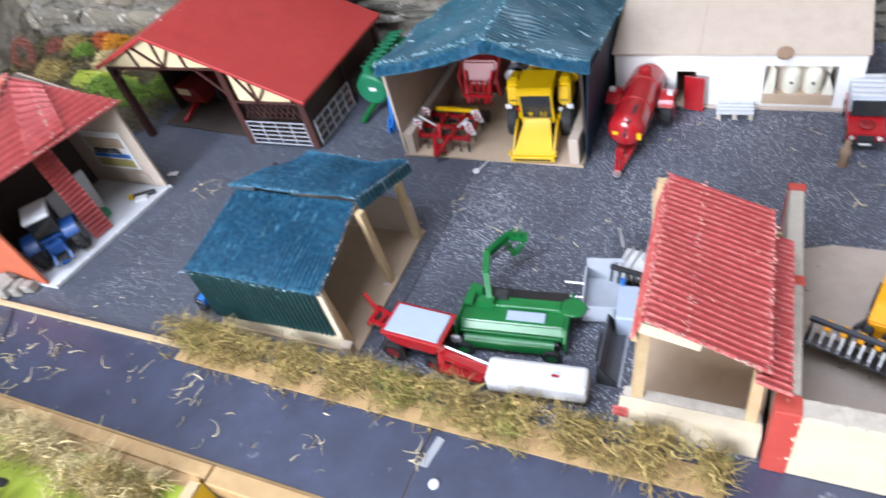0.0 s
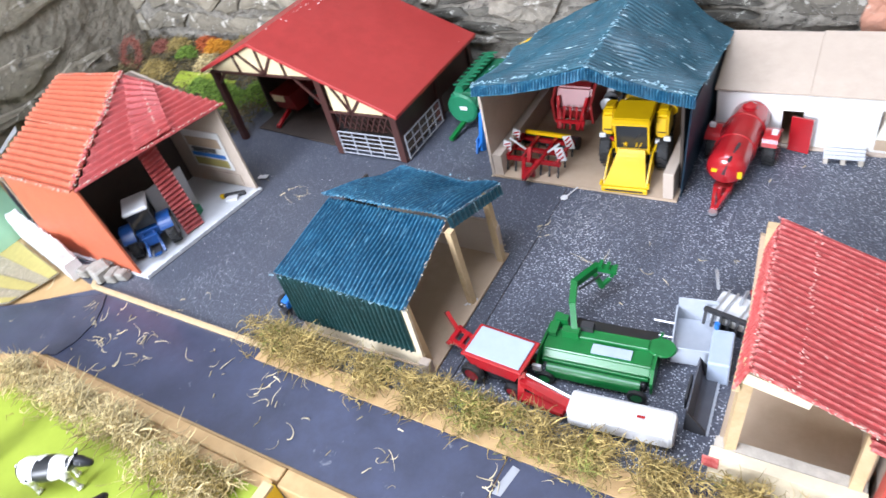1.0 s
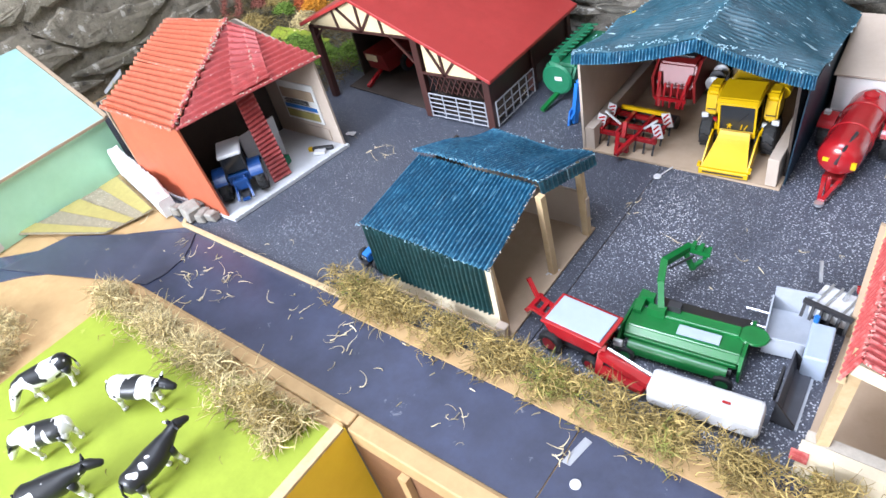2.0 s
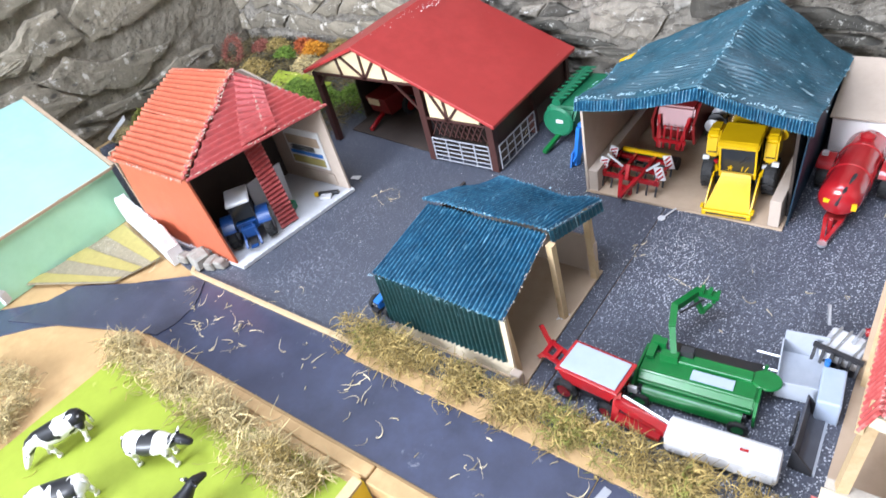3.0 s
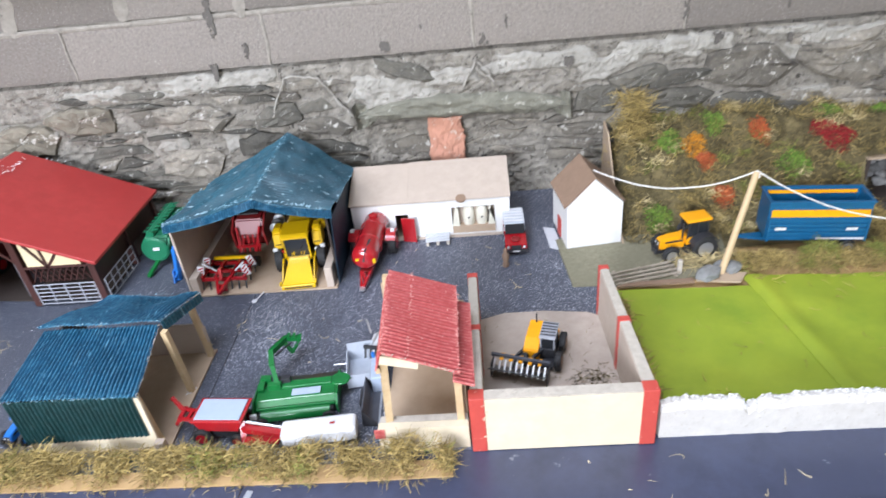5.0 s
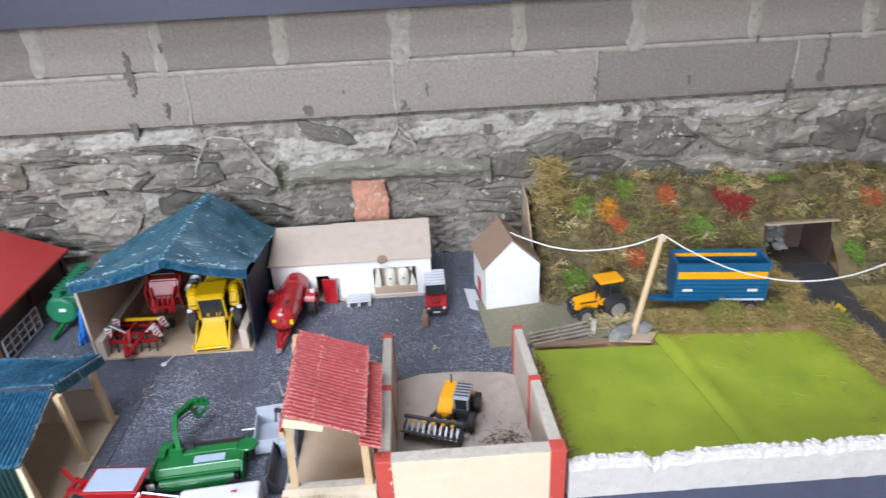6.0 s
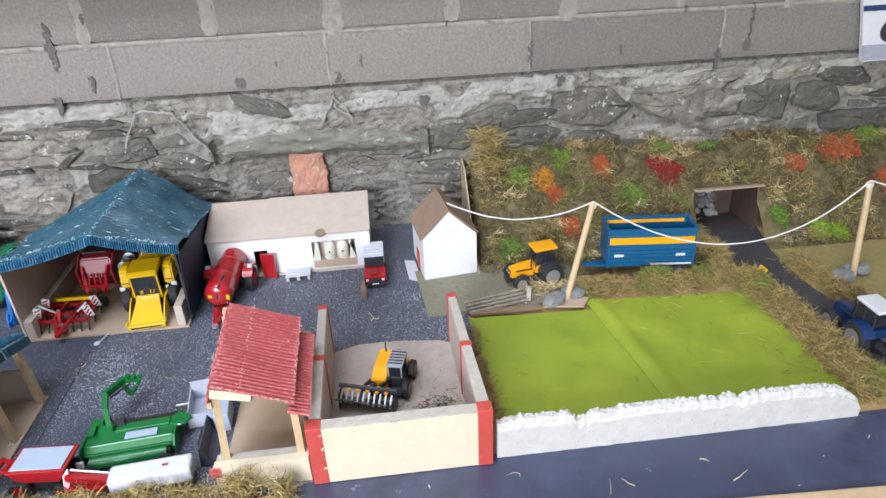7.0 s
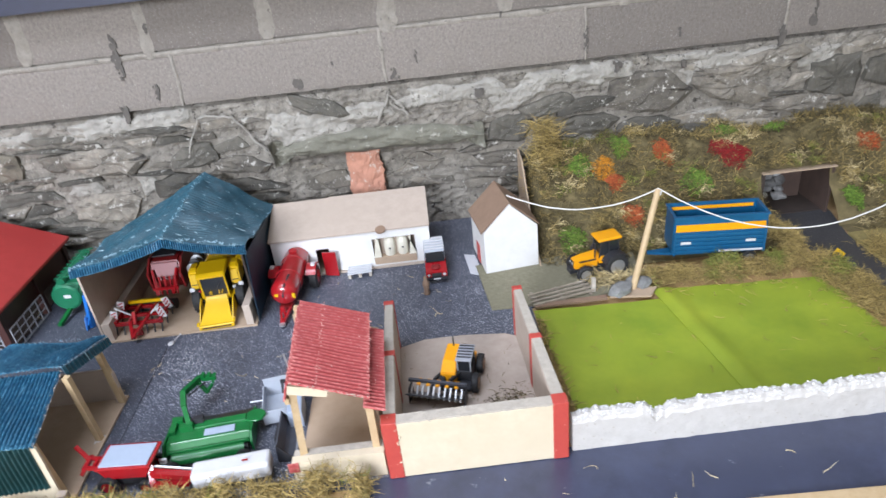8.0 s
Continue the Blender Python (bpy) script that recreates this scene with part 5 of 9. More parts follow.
def silage_pen():
    t = thing("silage_pen", "cream model silage pen with brick red corner bands", "model pen", Matrix())
    part("floor_panel", slab([(0.022, 0.004), (0.252, 0.004), (0.245, 0.280), (0.215, 0.296), (0.14, 0.306), (0.07, 0.306), (0.020, 0.288)], "z", 0.0014, 0.005), PENFLOOR, t, "dusty pinkish card floor with chaff stains")
    H = 0.102
    part("front_wall", box(0.010, 0.259, 0.002, 0.019, 0.0014, H - 0.002, bev=0.0008), CREAM, t, "cream painted front wall")
    part("wall_cap", sheet(bmesh.new(), lambda u, v: (0.029 + 0.211 * u, 0.0025 + 0.016 * v + 0.0006 * noise.noise(Vector((u * 30, v, 1))), H + 0.0012 + 0.0006 * noise.noise(Vector((u * 50, v * 3, 4)))), 60, 4, 0.003), WALLTOP, t, "bare grey chipboard edge")
    for f0, f1, b0, b1 in ((0.011, 0.029, 0.011, 0.026), (0.241, 0.259, 0.233, 0.247)):
        def edge(f, b, y):
            return f + (b - f) * (y - 0.02) / 0.275

        def length(name, mat, y0, y1, grow, z1, label=""):
            pts = [(edge(f0, b0, y0) - grow, y0), (edge(f1, b1, y0) + grow, y0), (edge(f1, b1, y1) + grow, y1), (edge(f0, b0, y1) - grow, y1)]
            bm = slab(pts, "z", 0.0014, z1)
            bmesh.ops.bevel(bm, geom=bm.edges[:], offset=0.0008, segments=1, affect="EDGES")
            part(name, bm, mat, t, label)
        length("side_wall", CARDPALE, 0.0195, 0.288, 0.0, H - 0.002)
        length("wall_cap", WALLTOP, 0.0205, 0.286, -0.0006, H + 0.0006)
        length("red_end", REDPAINT, 0.2865, 0.297, 0.0012, H + 0.0016, "brick red painted end")
        length("red_band", REDPAINT, 0.147, 0.159, 0.0012, H + 0.0016, "brick red painted band")
    flakes(t, (0.026, 0.002, H), (0.240, 0.002, H), 34, 0.0010, 0.0016, WALLTOP, 92, "chip", "chipped wall edge")
    flakes(t, (0.028, 0.0012, 0.03), (0.028, 0.0012, 0.095), 12, 0.0010, 0.0022, CREAM, 93, "chip", "cream chip in the red paint")
    for x0, x1 in ((0.0085, 0.0295), (0.2395, 0.2605)):
        part("red_corner", box(x0, x1, 0.0005, 0.0205, 0.0014, H + 0.002, bev=0.001), REDPAINT, t, "brick red painted corner")


silage_pen()


def rough_wall():
    """White foam boundary wall with a ragged top and a rounded end."""
    t = thing("boundary_wall", "white foam boundary wall with ragged bright top", "model wall", Matrix())

    def top(x):
        s = 0.063 + 0.008 * noise.noise(Vector((x * 11, 0, 0))) + 0.005 * noise.noise(Vector((x * 45, 5, 0))) + 0.004 * noise.noise(Vector((x * 130, 5, 0)))
        for notch, deep in ((0.385, 0.010), (0.400, 0.008), (0.628, 0.008)):
            s -= deep * math.exp(-((x - notch) / 0.006) ** 2)
        if x > 0.73:
            s *= max(0.2, math.sqrt(max(0.0, 1 - ((x - 0.73) / 0.094) ** 2)))
        return s
    bm = bmesh.new()
    rows = []
    for i in range(361):
        x = 0.2685 + 0.551 * i / 360
        h = top(x)
        f = 0.0012 * noise.noise(Vector((x * 50, 1, 1)))
        g = 0.003 * noise.noise(Vector((x * 90, 3, 1)))
        rows.append([bm.verts.new(p) for p in ((x, 0.012 + f, 0.0004), (x, 0.012 - f, h * 0.45), (x, 0.012 + f, h * 0.80 + g), (x, 0.0145 - f, h * 0.86 + g), (x, 0.0165 + f * 2, h), (x, 0.022, h + g * 0.6), (x, 0.028, h * 0.97 - g), (x, 0.031, 0.0004))])
    for a, b in zip(rows, rows[1:]):
        for k in range(7):
            bm.faces.new((a[k], b[k], b[k + 1], a[k + 1]))
    bm.faces.new(rows[0])
    bm.faces.new(rows[-1][::-1])
    bmesh.ops.recalc_face_normals(bm, faces=bm.faces[:])
    part("wall_body", bm, FOAM, t)
    # torn bright rim
    bm = bmesh.new()
    rnd = random.Random(2)
    for k in range(620):
        x = rnd.uniform(0.270, 0.805)
        y = rnd.uniform(0.014, 0.027)
        bmesh.ops.create_icosphere(bm, subdivisions=1, radius=1.0, matrix=Matrix.Translation((x, y, top(x) - 0.0016 - (0.0035 if y < 0.016 else 0.0))) @ Euler((rnd.uniform(0, 3), rnd.uniform(0, 3), rnd.uniform(0, 3))).to_matrix().to_4x4() @ Matrix.Diagonal((rnd.uniform(0.001, 0.0045), rnd.uniform(0.001, 0.0025), rnd.uniform(0.0006, 0.0018), 1)))
    part("foam_crumbs", bm, FOAMTOP, t, "bright crumbly foam top")
    # pits in the face
    bm = bmesh.new()
    for k in range(60):
        x = rnd.uniform(0.275, 0.80)
        z = rnd.uniform(0.004, top(x) * 0.78)
        r = rnd.uniform(0.0004, 0.0011)
        lathe(bm, [(r, 0.0), (r * 0.8, 0.0016)], 7, Matrix.Translation((x, 0.0124, z)) @ Matrix.Rotation(math.pi / 2, 4, "X"))
    part("pits", bm, WALLTOP, t, "small grey pits", "stuff")


rough_wall()


def cottage():
    t = thing("white_cottage", "long white model cottage with bare card roof", "model house", Matrix())
    x0, x1, y0, y1 = -0.238, 0.100, 0.590, 0.700
    # front wall around a doorway and a wide opening
    for a, b, z0, z1 in ((x0, -0.146, 0.0012, 0.088), (-0.146, -0.118, 0.062, 0.088), (-0.118, -0.024, 0.0012, 0.088), (-0.024, 0.068, 0.072, 0.088), (-0.024, 0.068, 0.0012, 0.010), (0.068, x1, 0.0012, 0.088)):
        part("front_wall", box(a, b, y0, y0 + 0.004, z0, z1), WHITEWASH, t, "white painted card")
    for x in (x0, x1 - 0.004):
        part("gable_wall", slab([(y0 + 0.0045, 0.0012), (y1, 0.0012), (y1, 0.125), (y0 + 0.0045, 0.088)], "x", x, x + 0.004), WHITEWASH, t)
    part("back_wall", box(x0 + 0.0045, x1 - 0.0045, y1 - 0.004, y1, 0.0012, 0.122), CARD, t)
    part("floor_panel", box(x0 + 0.005, x1 - 0.005, y0 + 0.005, y1 - 0.005, 0.0012, 0.003), CARD, t)
    part("roof_panel", slab([(y0 - 0.002, 0.090), (y1 + 0.002, 0.128), (y1 + 0.002, 0.1305), (y0 - 0.002, 0.0925)], "x", x0 - 0.004, -0.115), CARDPALE, t, "bare beige card roof")
    part("roof_panel", slab([(y0 - 0.004, 0.091), (y1 + 0.002, 0.130), (y1 + 0.002, 0.1325), (y0 - 0.004, 0.0935)], "x", -0.1145, x1 + 0.002), CARDPALE, t, "bare beige card roof")
    part("skirting", box(x0, x1 + 0.002, y0 - 0.006, y0 - 0.0005, 0.0012, 0.005), CARDPALE, t)
    part("red_door", box(-0.132, -0.102, -0.0015, 0.0015, 0.003, 0.060, Matrix.Translation((0, y0 - 0.010, 0)) @ Matrix.Translation((-0.132, 0, 0)) @ Matrix.Rotation(radians(-14), 4, "Z") @ Matrix.Translation((0.132, 0, 0))), RED, t, "bright red painted door standing ajar")
    part("recess", box(-0.0238, 0.0678, y0 + 0.012, y0 + 0.015, 0.0272, 0.086), CARDPALE, t)
    part("sill_board", box(-0.0238, 0.0678, y0 - 0.003, y0 + 0.0255, 0.0105, 0.0270), CARD, t)
    for cx in (0.012, 0.040):
        b = part("round_tank", lathe(bmesh.new(), [(0.0115, 0.0), (0.0125, 0.01), (0.0125, 0.030), (0.010, 0.040), (0.004, 0.044)], 20, Matrix.Translation((cx, y0 + 0.010, 0.0273)) @ Matrix.Scale(0.98, 4)), TANKCREAM, t, "cream rounded tank", smooth=True)
        part("tank_hole", lathe(bmesh.new(), [(0.0022, 0), (0.0022, 0.0012)], 10, Matrix.Translation((cx, y0 - 0.0018, 0.046)) @ Matrix.Rotation(math.pi / 2, 4, "X")), CHARCOAL, b)
    for cx, s in ((-0.016, 1), (0.061, -1)):
        part("wing_board", slab([(cx - 0.008, 0.0275), (cx + 0.008, 0.0275), (cx + 0.006 * s, 0.068), (cx + 0.001 * s, 0.074)], "y", y0 - 0.003, y0 + 0.005), TANKCREAM, t)
    part("arch_notch", lathe(bmesh.new(), [(0.011, 0.0), (0.011, 0.003)], 18, Matrix.Translation((-0.002, y0 - 0.003, 0.093)) @ Matrix.Rotation(radians(20), 4, "X")), ROOFBROWN, t)


cottage()


def small_house():
    t = thing("white_outhouse", "small white gabled model house with brown card roof", "model house", Matrix())
    m = Matrix.Translation((0.264, 0.508, 0.0)) @ Matrix.Rotation(radians(7), 4, "Z")
    w, d, h, a = 0.056, 0.115, 0.100, 0.155
    part("front_gable", slab([(-w, 0.007), (w, 0.007), (w, h), (0, a), (-w, h)], "y", 0.0, 0.004, m), WHITEWASH, t, "white painted gable")
    part("back_gable", slab([(-w, 0.007), (w, 0.007), (w, h), (0, a), (-w, h)], "y", d - 0.004, d, m), WHITEWASH, t)
    side = part("west_wall", box(-w, -w + 0.004, 0.0042, d - 0.0042, 0.007, h, m), WHITEWASH, t)
    part("red_door", box(-w - 0.002, -w - 0.0003, 0.045, 0.070, 0.008, 0.050, m), REDPAINT, side)
    part("east_wall", box(w - 0.004, w, 0.0042, d - 0.0042, 0.007, h, m), WHITEWASH, t)
    for s in (-1, 1):
        part("roof_panel", slab([(0, a + 0.001), (s * (w + 0.005), h - 0.002), (s * (w + 0.005), h + 0.001), (0, a + 0.004)], "y", 0.003, d + 0.004, m), ROOFBROWN, t, "brown card roof")
    part("doorstep", slab([(-w - 0.030, 0.02), (-w - 0.006, 0.0), (-w - 0.004, 0.09), (-w - 0.026, 0.10)], "z", 0.0015, 0.004, m), FLOORGREY, t, "loose pale card slab")


small_house()


def teal_building():
    t = thing("lean_to_building", "pale model building with sloping teal roof and mint side", "model building", Matrix())
    a, b = Vector((-1.402, -0.50, 0.112)), Vector((-1.398, 0.066, 0.112))
    c, d = Vector((-1.745, 0.100, 0.202)), Vector((-1.745, -0.50, 0.202))
    part("mint_wall", box(-1.408, -1.400, -0.50, 0.066, -0.002, 0.112), MINT, t, "pale mint green side")
    part("end_wall", slab([(-1.745, -0.002), (-1.409, -0.002), (-1.409, 0.111), (-1.745, 0.200)], "y", 0.058, 0.064), MINT, t)
    part("teal_roof", sheet(bmesh.new(), quad_patch(a, b, c, d, 0.0, 0.004), 10, 10, 0.004), TEAL, t, "glossy pale teal roof sheet", smooth=True)
    part("edge_strip", beam(bmesh.new(), b + Vector((0.003, 0.005, 0.0)), c + Vector((0, 0.005, 0.0)), 0.007, 0.006), CARD, t)
    part("eave_strip", beam(bmesh.new(), a + Vector((0.004, 0, -0.001)), b + Vector((0.004, 0, -0.001)), 0.004, 0.005), CARD, t)


teal_building()


def corner_pieces():
    t = thing("striped_mat", "grey speckled mat with wide mustard stripes lying beside the road", "mat", Matrix())
    P = quad_patch((-1.225, -0.098, 0.004), (-1.405, -0.185, 0.004), (-1.372, 0.020, 0.004), (-1.188, -0.016, 0.004))

    def Q(u, v):
        p = P(u, v)
        p.z += 0.004 * (1 - v) ** 3 * u + 0.004 * v ** 3 + 0.0012 * noise.noise(p * 22)
        return p
    part("mat", sheet(bmesh.new(), Q, 16, 12, 0.002), MATGREY, t)
    for low, high in ((0.02, 0.18), (0.40, 0.60), (0.80, 0.99)):
        def S(u, v, low=low, high=high):
            p = Q(u, low + (high - low) * v)
            p.z += 0.0030
            return p
        part("stripe", sheet(bmesh.new(), S, 16, 4, 0.0005), MUSTARD, t)
    for name, pts, h, wide, label in (("foam_wall", ((-1.385, 0.044), (-1.146, -0.004)), 0.056, 0.026, "ragged white foam wall piece beside the house"), ("foam_lump", ((-1.50, -0.27), (-1.40, -0.215)), 0.034, 0.030, "ragged white foam block by the road")):
        t = thing(name, label, "foam piece", Matrix())
        a, b = Vector((*pts[0], 0)), Vector((*pts[1], 0))
        along = (b - a).normalized()
        m = Matrix((along, Vector((0, 0, 1)).cross(along), Vector((0, 0, 1)))).transposed().to_4x4()
        m.translation = (a + b) / 2
        half = (b - a).length / 2
        bm = bmesh.new()
        rows, n_ = [], 90
        for k in range(n_ + 1):
            x = -half + 2 * half * k / n_
            top = h * (1 + 0.24 * noise.noise(Vector((x * 22, h * 90, 1))) + 0.20 * noise.noise(Vector((x * 75, h * 90, 4))) + 0.14 * noise.noise(Vector((x * 190, h * 90, 7))))
            top *= min(1.0, 0.72 + 4.0 * (1 - abs(x) / half))
            f, g = 0.0014 * noise.noise(Vector((x * 60, 1, h))), 0.0030 * noise.noise(Vector((x * 110, 2, h)))
            rows.append([bm.verts.new(m @ Vector(p)) for p in ((x, -wide / 2 + f, 0.0015), (x, -wide / 2 - f, top * 0.5), (x, -wide / 2 + f, top * 0.86 + g * 0.4), (x, -wide * 0.36 + g, top), (x, wide * 0.05 + f, top * 0.97 - g), (x, wide * 0.38 - g, top * 0.99), (x, wide / 2 + f, top * 0.85), (x, wide / 2 - f, 0.0015))])
        for p, q in zip(rows, rows[1:]):
            for k in range(7):
                bm.faces.new((p[k], q[k], q[k + 1], p[k + 1]))
        bm.faces.new(rows[0])
        bm.faces.new(rows[-1][::-1])
        bmesh.ops.recalc_face_normals(bm, faces=bm.faces[:])
        part("foam", bm, FOAMTOP, t)


corner_pieces()


def hill():
    """Embankment behind the lane, with a square tunnel through it."""
    def height(x, y):
        s = min(1.0, max(0.0, (y - 0.535) / 0.17))
        top = 0.165 - 0.04 * max(0.0, x - 0.8) + 0.025 * noise.noise(Vector((x * 5, y * 5, 0)))
        edge = min(1.0, max(0.0, (x - 0.325) / 0.03))
        h = 0.002 + top * (s ** 0.8) * edge + (0.022 * noise.noise(Vector((x * 16, y * 16, 2))) + 0.012 * noise.noise(Vector((x * 45, y * 45, 6)))) * s
        if 0.815 < x < 0.99 and y > 0.598:
            h = max(h, 0.116)
        return h

    bm = bmesh.new()
    nx, ny = 150, 30
    grid = [[bm.verts.new((0.325 + 1.7 * i / nx, 0.475 + 0.30 * j / ny, height(0.325 + 1.7 * i / nx, 0.475 + 0.30 * j / ny))) for i in range(nx + 1)] for j in range(ny + 1)]
    for j in range(ny):
        for i in range(nx):
            cx, cy = 0.325 + 1.7 * (i + 0.5) / nx, 0.475 + 0.30 * (j + 0.5) / ny
            if 0.828 < cx < 0.976 and cy < 0.604:
                continue
            bm.faces.new((grid[j][i], grid[j][i + 1], grid[j + 1][i + 1], grid[j + 1][i]))
    for v in [v for v in bm.verts if not v.link_faces]:
        bm.verts.remove(v)
    setting("embankment_end", slab([(0.500, 0.002), (0.752, 0.002), (0.752, 0.175), (0.700, 0.165), (0.620, 0.085), (0.545, 0.030)], "x", 0.3215, 0.3245), CARD, "brown card closing the embankment's end", "board")
    setting("embankment", bm, MOSSDARK, "mossy brown embankment against the wall", "embankment", True)
    t = thing("tunnel", "square dark tunnel mouth in the embankment", "tunnel", Matrix())
    part("lintel", box(0.822, 0.984, 0.596, 0.757, 0.110, 0.1124), CARD, t)
    # left side, floor and end sheets are coloured dark to imitate tunnel shade
    part("side_panel", box(0.822, 0.828, 0.596, 0.757, 0.0012, 0.1095), SHADED_INSIDE, t)
    part("side_panel", box(0.976, 0.982, 0.600, 0.757, 0.0012, 0.1095), TUNNELCARD, t, "brown card side of the tunnel mouth")
    part("back_panel", box(0.912, 0.966, 0.690, 0.694, 0.0032, 0.1095), TUNNELCARD, t, "brown card closing half of the tunnel")
    part("floor_sheet", box(0.8285, 0.9755, 0.612, 0.757, 0.0014, 0.003), SHADED_INSIDE, t)
    part("end_panel", box(0.8285, 0.9755, 0.735, 0.740, 0.0012, 0.1095), SHADED_INSIDE, t)
    rnd = random.Random(5)
    for k in range(24):
        bm = bmesh.new()
        bmesh.ops.create_icosphere(bm, subdivisions=2, radius=rnd.uniform(0.009, 0.018))
        for v in bm.verts:
            v.co = v.co * (1 + 0.6 * noise.noise(v.co * 70 + Vector((k, 0, 0))))
            v.co.z *= 0.7
        bm.transform(Matrix.Translation((0.838 + 0.024 * (k % 4) + rnd.uniform(-0.008, 0.008), 0.690 + rnd.uniform(-0.006, 0.006), 0.012 + 0.018 * (k // 4))))
        part("stone", bm, TUNNELSTONE, t)
    return height


hill_height = hill()


# ---------------- toy vehicles and machines ----------------
def wheel(parent, x, y, r, w, rim_mat, tread=14):
    """A tyre with lugs on a rim, turning about the local y axis."""
    m = Matrix.Translation((x, y, r)) @ Matrix.Rotation(math.pi / 2, 4, "X")
    bm = lathe(bmesh.new(), [(r * 0.55, -w / 2), (r * 0.86, -w / 2), (r * 0.97, -w * 0.36), (r, 0.0), (r * 0.97, w * 0.36), (r * 0.86, w / 2), (r * 0.55, w / 2)], 28, m)
    for k in range(tread):
        a = 2 * math.pi * k / tread
        for s in (-1, 1):
            mm = m @ Matrix.Rotation(a + (0.1 if s > 0 else 0), 4, "Z") @ Matrix.Translation((r * 0.985, 0, s * w * 0.24)) @ Matrix.Rotation(s * 0.6, 4, "X")
            bmesh.ops.create_cube(bm, size=1, matrix=mm @ Matrix.Diagonal((r * 0.09, r * 0.10, w * 0.46, 1)))
    tyre = part("wheel", bm, BLACK, parent, "black rubber tyre")
    rim = bmesh.new()
    lathe(rim, [(r * 0.60, -w * 0.52), (r * 0.60, -w * 0.40), (r * 0.28, -w * 0.22), (r * 0.28, w * 0.22), (r * 0.60, w * 0.40), (r * 0.60, w * 0.52)], 20, m)
    lathe(rim, [(r * 0.20, -w * 0.5), (r * 0.20, w * 0.5)], 10, m)
    part("rim", rim, rim_mat, tyre)
    return tyre


def tractor(m, label, body_mat, roof_mat, rim_mat, scale=1.0, guard_mat=None):
    t = thing("toy_tractor", label, "toy tractor", m @ Matrix.Scale(scale, 4))
    # nose and engine
    bm = slab([(0.008, 0.020), (0.060, 0.022), (0.0625, 0.030), (0.060, 0.043), (0.040, 0.047), (0.008, 0.050)], "y", -0.0105, 0.0105)
    bmesh.ops.bevel(bm, geom=bm.edges[:], offset=0.0018, segments=2, affect="EDGES")
    hood = part("hood", bm, body_mat, t, smooth=False)
    part("grille", box(0.0605, 0.0632, -0.008, 0.008, 0.024, 0.040), CHARCOAL, hood)
    for s in (-1, 1):
        part("headlight", box(0.0612, 0.0638, s * 0.0055 - 0.0022, s * 0.0055 + 0.0022, 0.034, 0.038), WHITE, hood)
        part("side_stripe", box(0.012, 0.050, s * 0.0108 - 0.0003, s * 0.0108 + 0.0003, 0.036, 0.040), CHARCOAL, hood)
    part("chassis", box(-0.045, 0.058, -0.008, 0.008, 0.012, 0.021, bev=0.001), CHARCOAL, t)
    part("front_weight", box(0.058, 0.070, -0.010, 0.010, 0.013, 0.024, bev=0.0015), CHARCOAL, t)
    part("front_axle", rod(bmesh.new(), (0.044, -0.026, 0.016), (0.044, 0.026, 0.016), 0.003, 8), CHARCOAL, t)
    part("rear_axle", rod(bmesh.new(), (-0.024, -0.03, 0.026), (-0.024, 0.03, 0.026), 0.004, 8), CHARCOAL, t)
    # cab
    cab = part("cab", box(-0.040, 0.008, -0.018, 0.018, 0.030, 0.046, bev=0.001), body_mat, t)
    for x0, x1, s in ((0.008, 0.004, 1), (0.008, 0.004, -1), (-0.038, -0.034, 1), (-0.038, -0.034, -1), (-0.014, -0.014, 1), (-0.014, -0.014, -1)):
        part("pillar", beam(bmesh.new(), (x0, s * 0.0175, 0.044), (x1, s * 0.0165, 0.080), 0.0022, 0.0022), CHARCOAL, cab)
    for s in (-1, 1):
        part("side_window", box(-0.034, 0.005, s * 0.0162 - 0.0003, s * 0.0162 + 0.0003, 0.047, 0.079), GLASS, cab)
    part("windscreen", box(0.0045, 0.0052, -0.0155, 0.0155, 0.050, 0.079), GLASS, cab)
    part("rear_window", box(-0.0358, -0.0350, -0.0155, 0.0155, 0.050, 0.079), GLASS, cab)
    part("seat", box(-0.028, -0.016, -0.006, 0.006, 0.0465, 0.062, bev=0.001), CHARCOAL, cab)
    bm = box(-0.042, 0.011, -0.0195, 0.0195, 0.080, 0.0865, bev=0.0025)
    part("cab_roof", bm, roof_mat, cab)
    part("exhaust", rod(bmesh.new(), (0.016, 0.0125, 0.044), (0.016, 0.0125, 0.078), 0.0018, 8), CHARCOAL, t)
    for s in (-1, 1):
        bm = sheet(bmesh.new(), lambda u, v: (-0.024 + 0.0295 * math.cos(math.pi * (0.12 + 0.72 * u)), s * (0.019 + 0.021 * v), 0.026 + 0.0295 * math.sin(math.pi * (0.12 + 0.72 * u))), 14, 2, 0.0012)
        part("mudguard", bm, guard_mat or body_mat, t)
        part("step", box(0.0, 0.014, s * 0.022 - 0.006, s * 0.022 + 0.006, 0.014, 0.016), CHARCOAL, t)
        wheel(t, -0.024, s * 0.031, 0.0265, 0.015, rim_mat)
        wheel(t, 0.044, s * 0.0275, 0.018, 0.011, rim_mat, 12)
    part("linkage", beam(bmesh.new(), (-0.045, 0, 0.016), (-0.062, 0, 0.013), 0.012, 0.004), CHARCOAL, t)
    return t


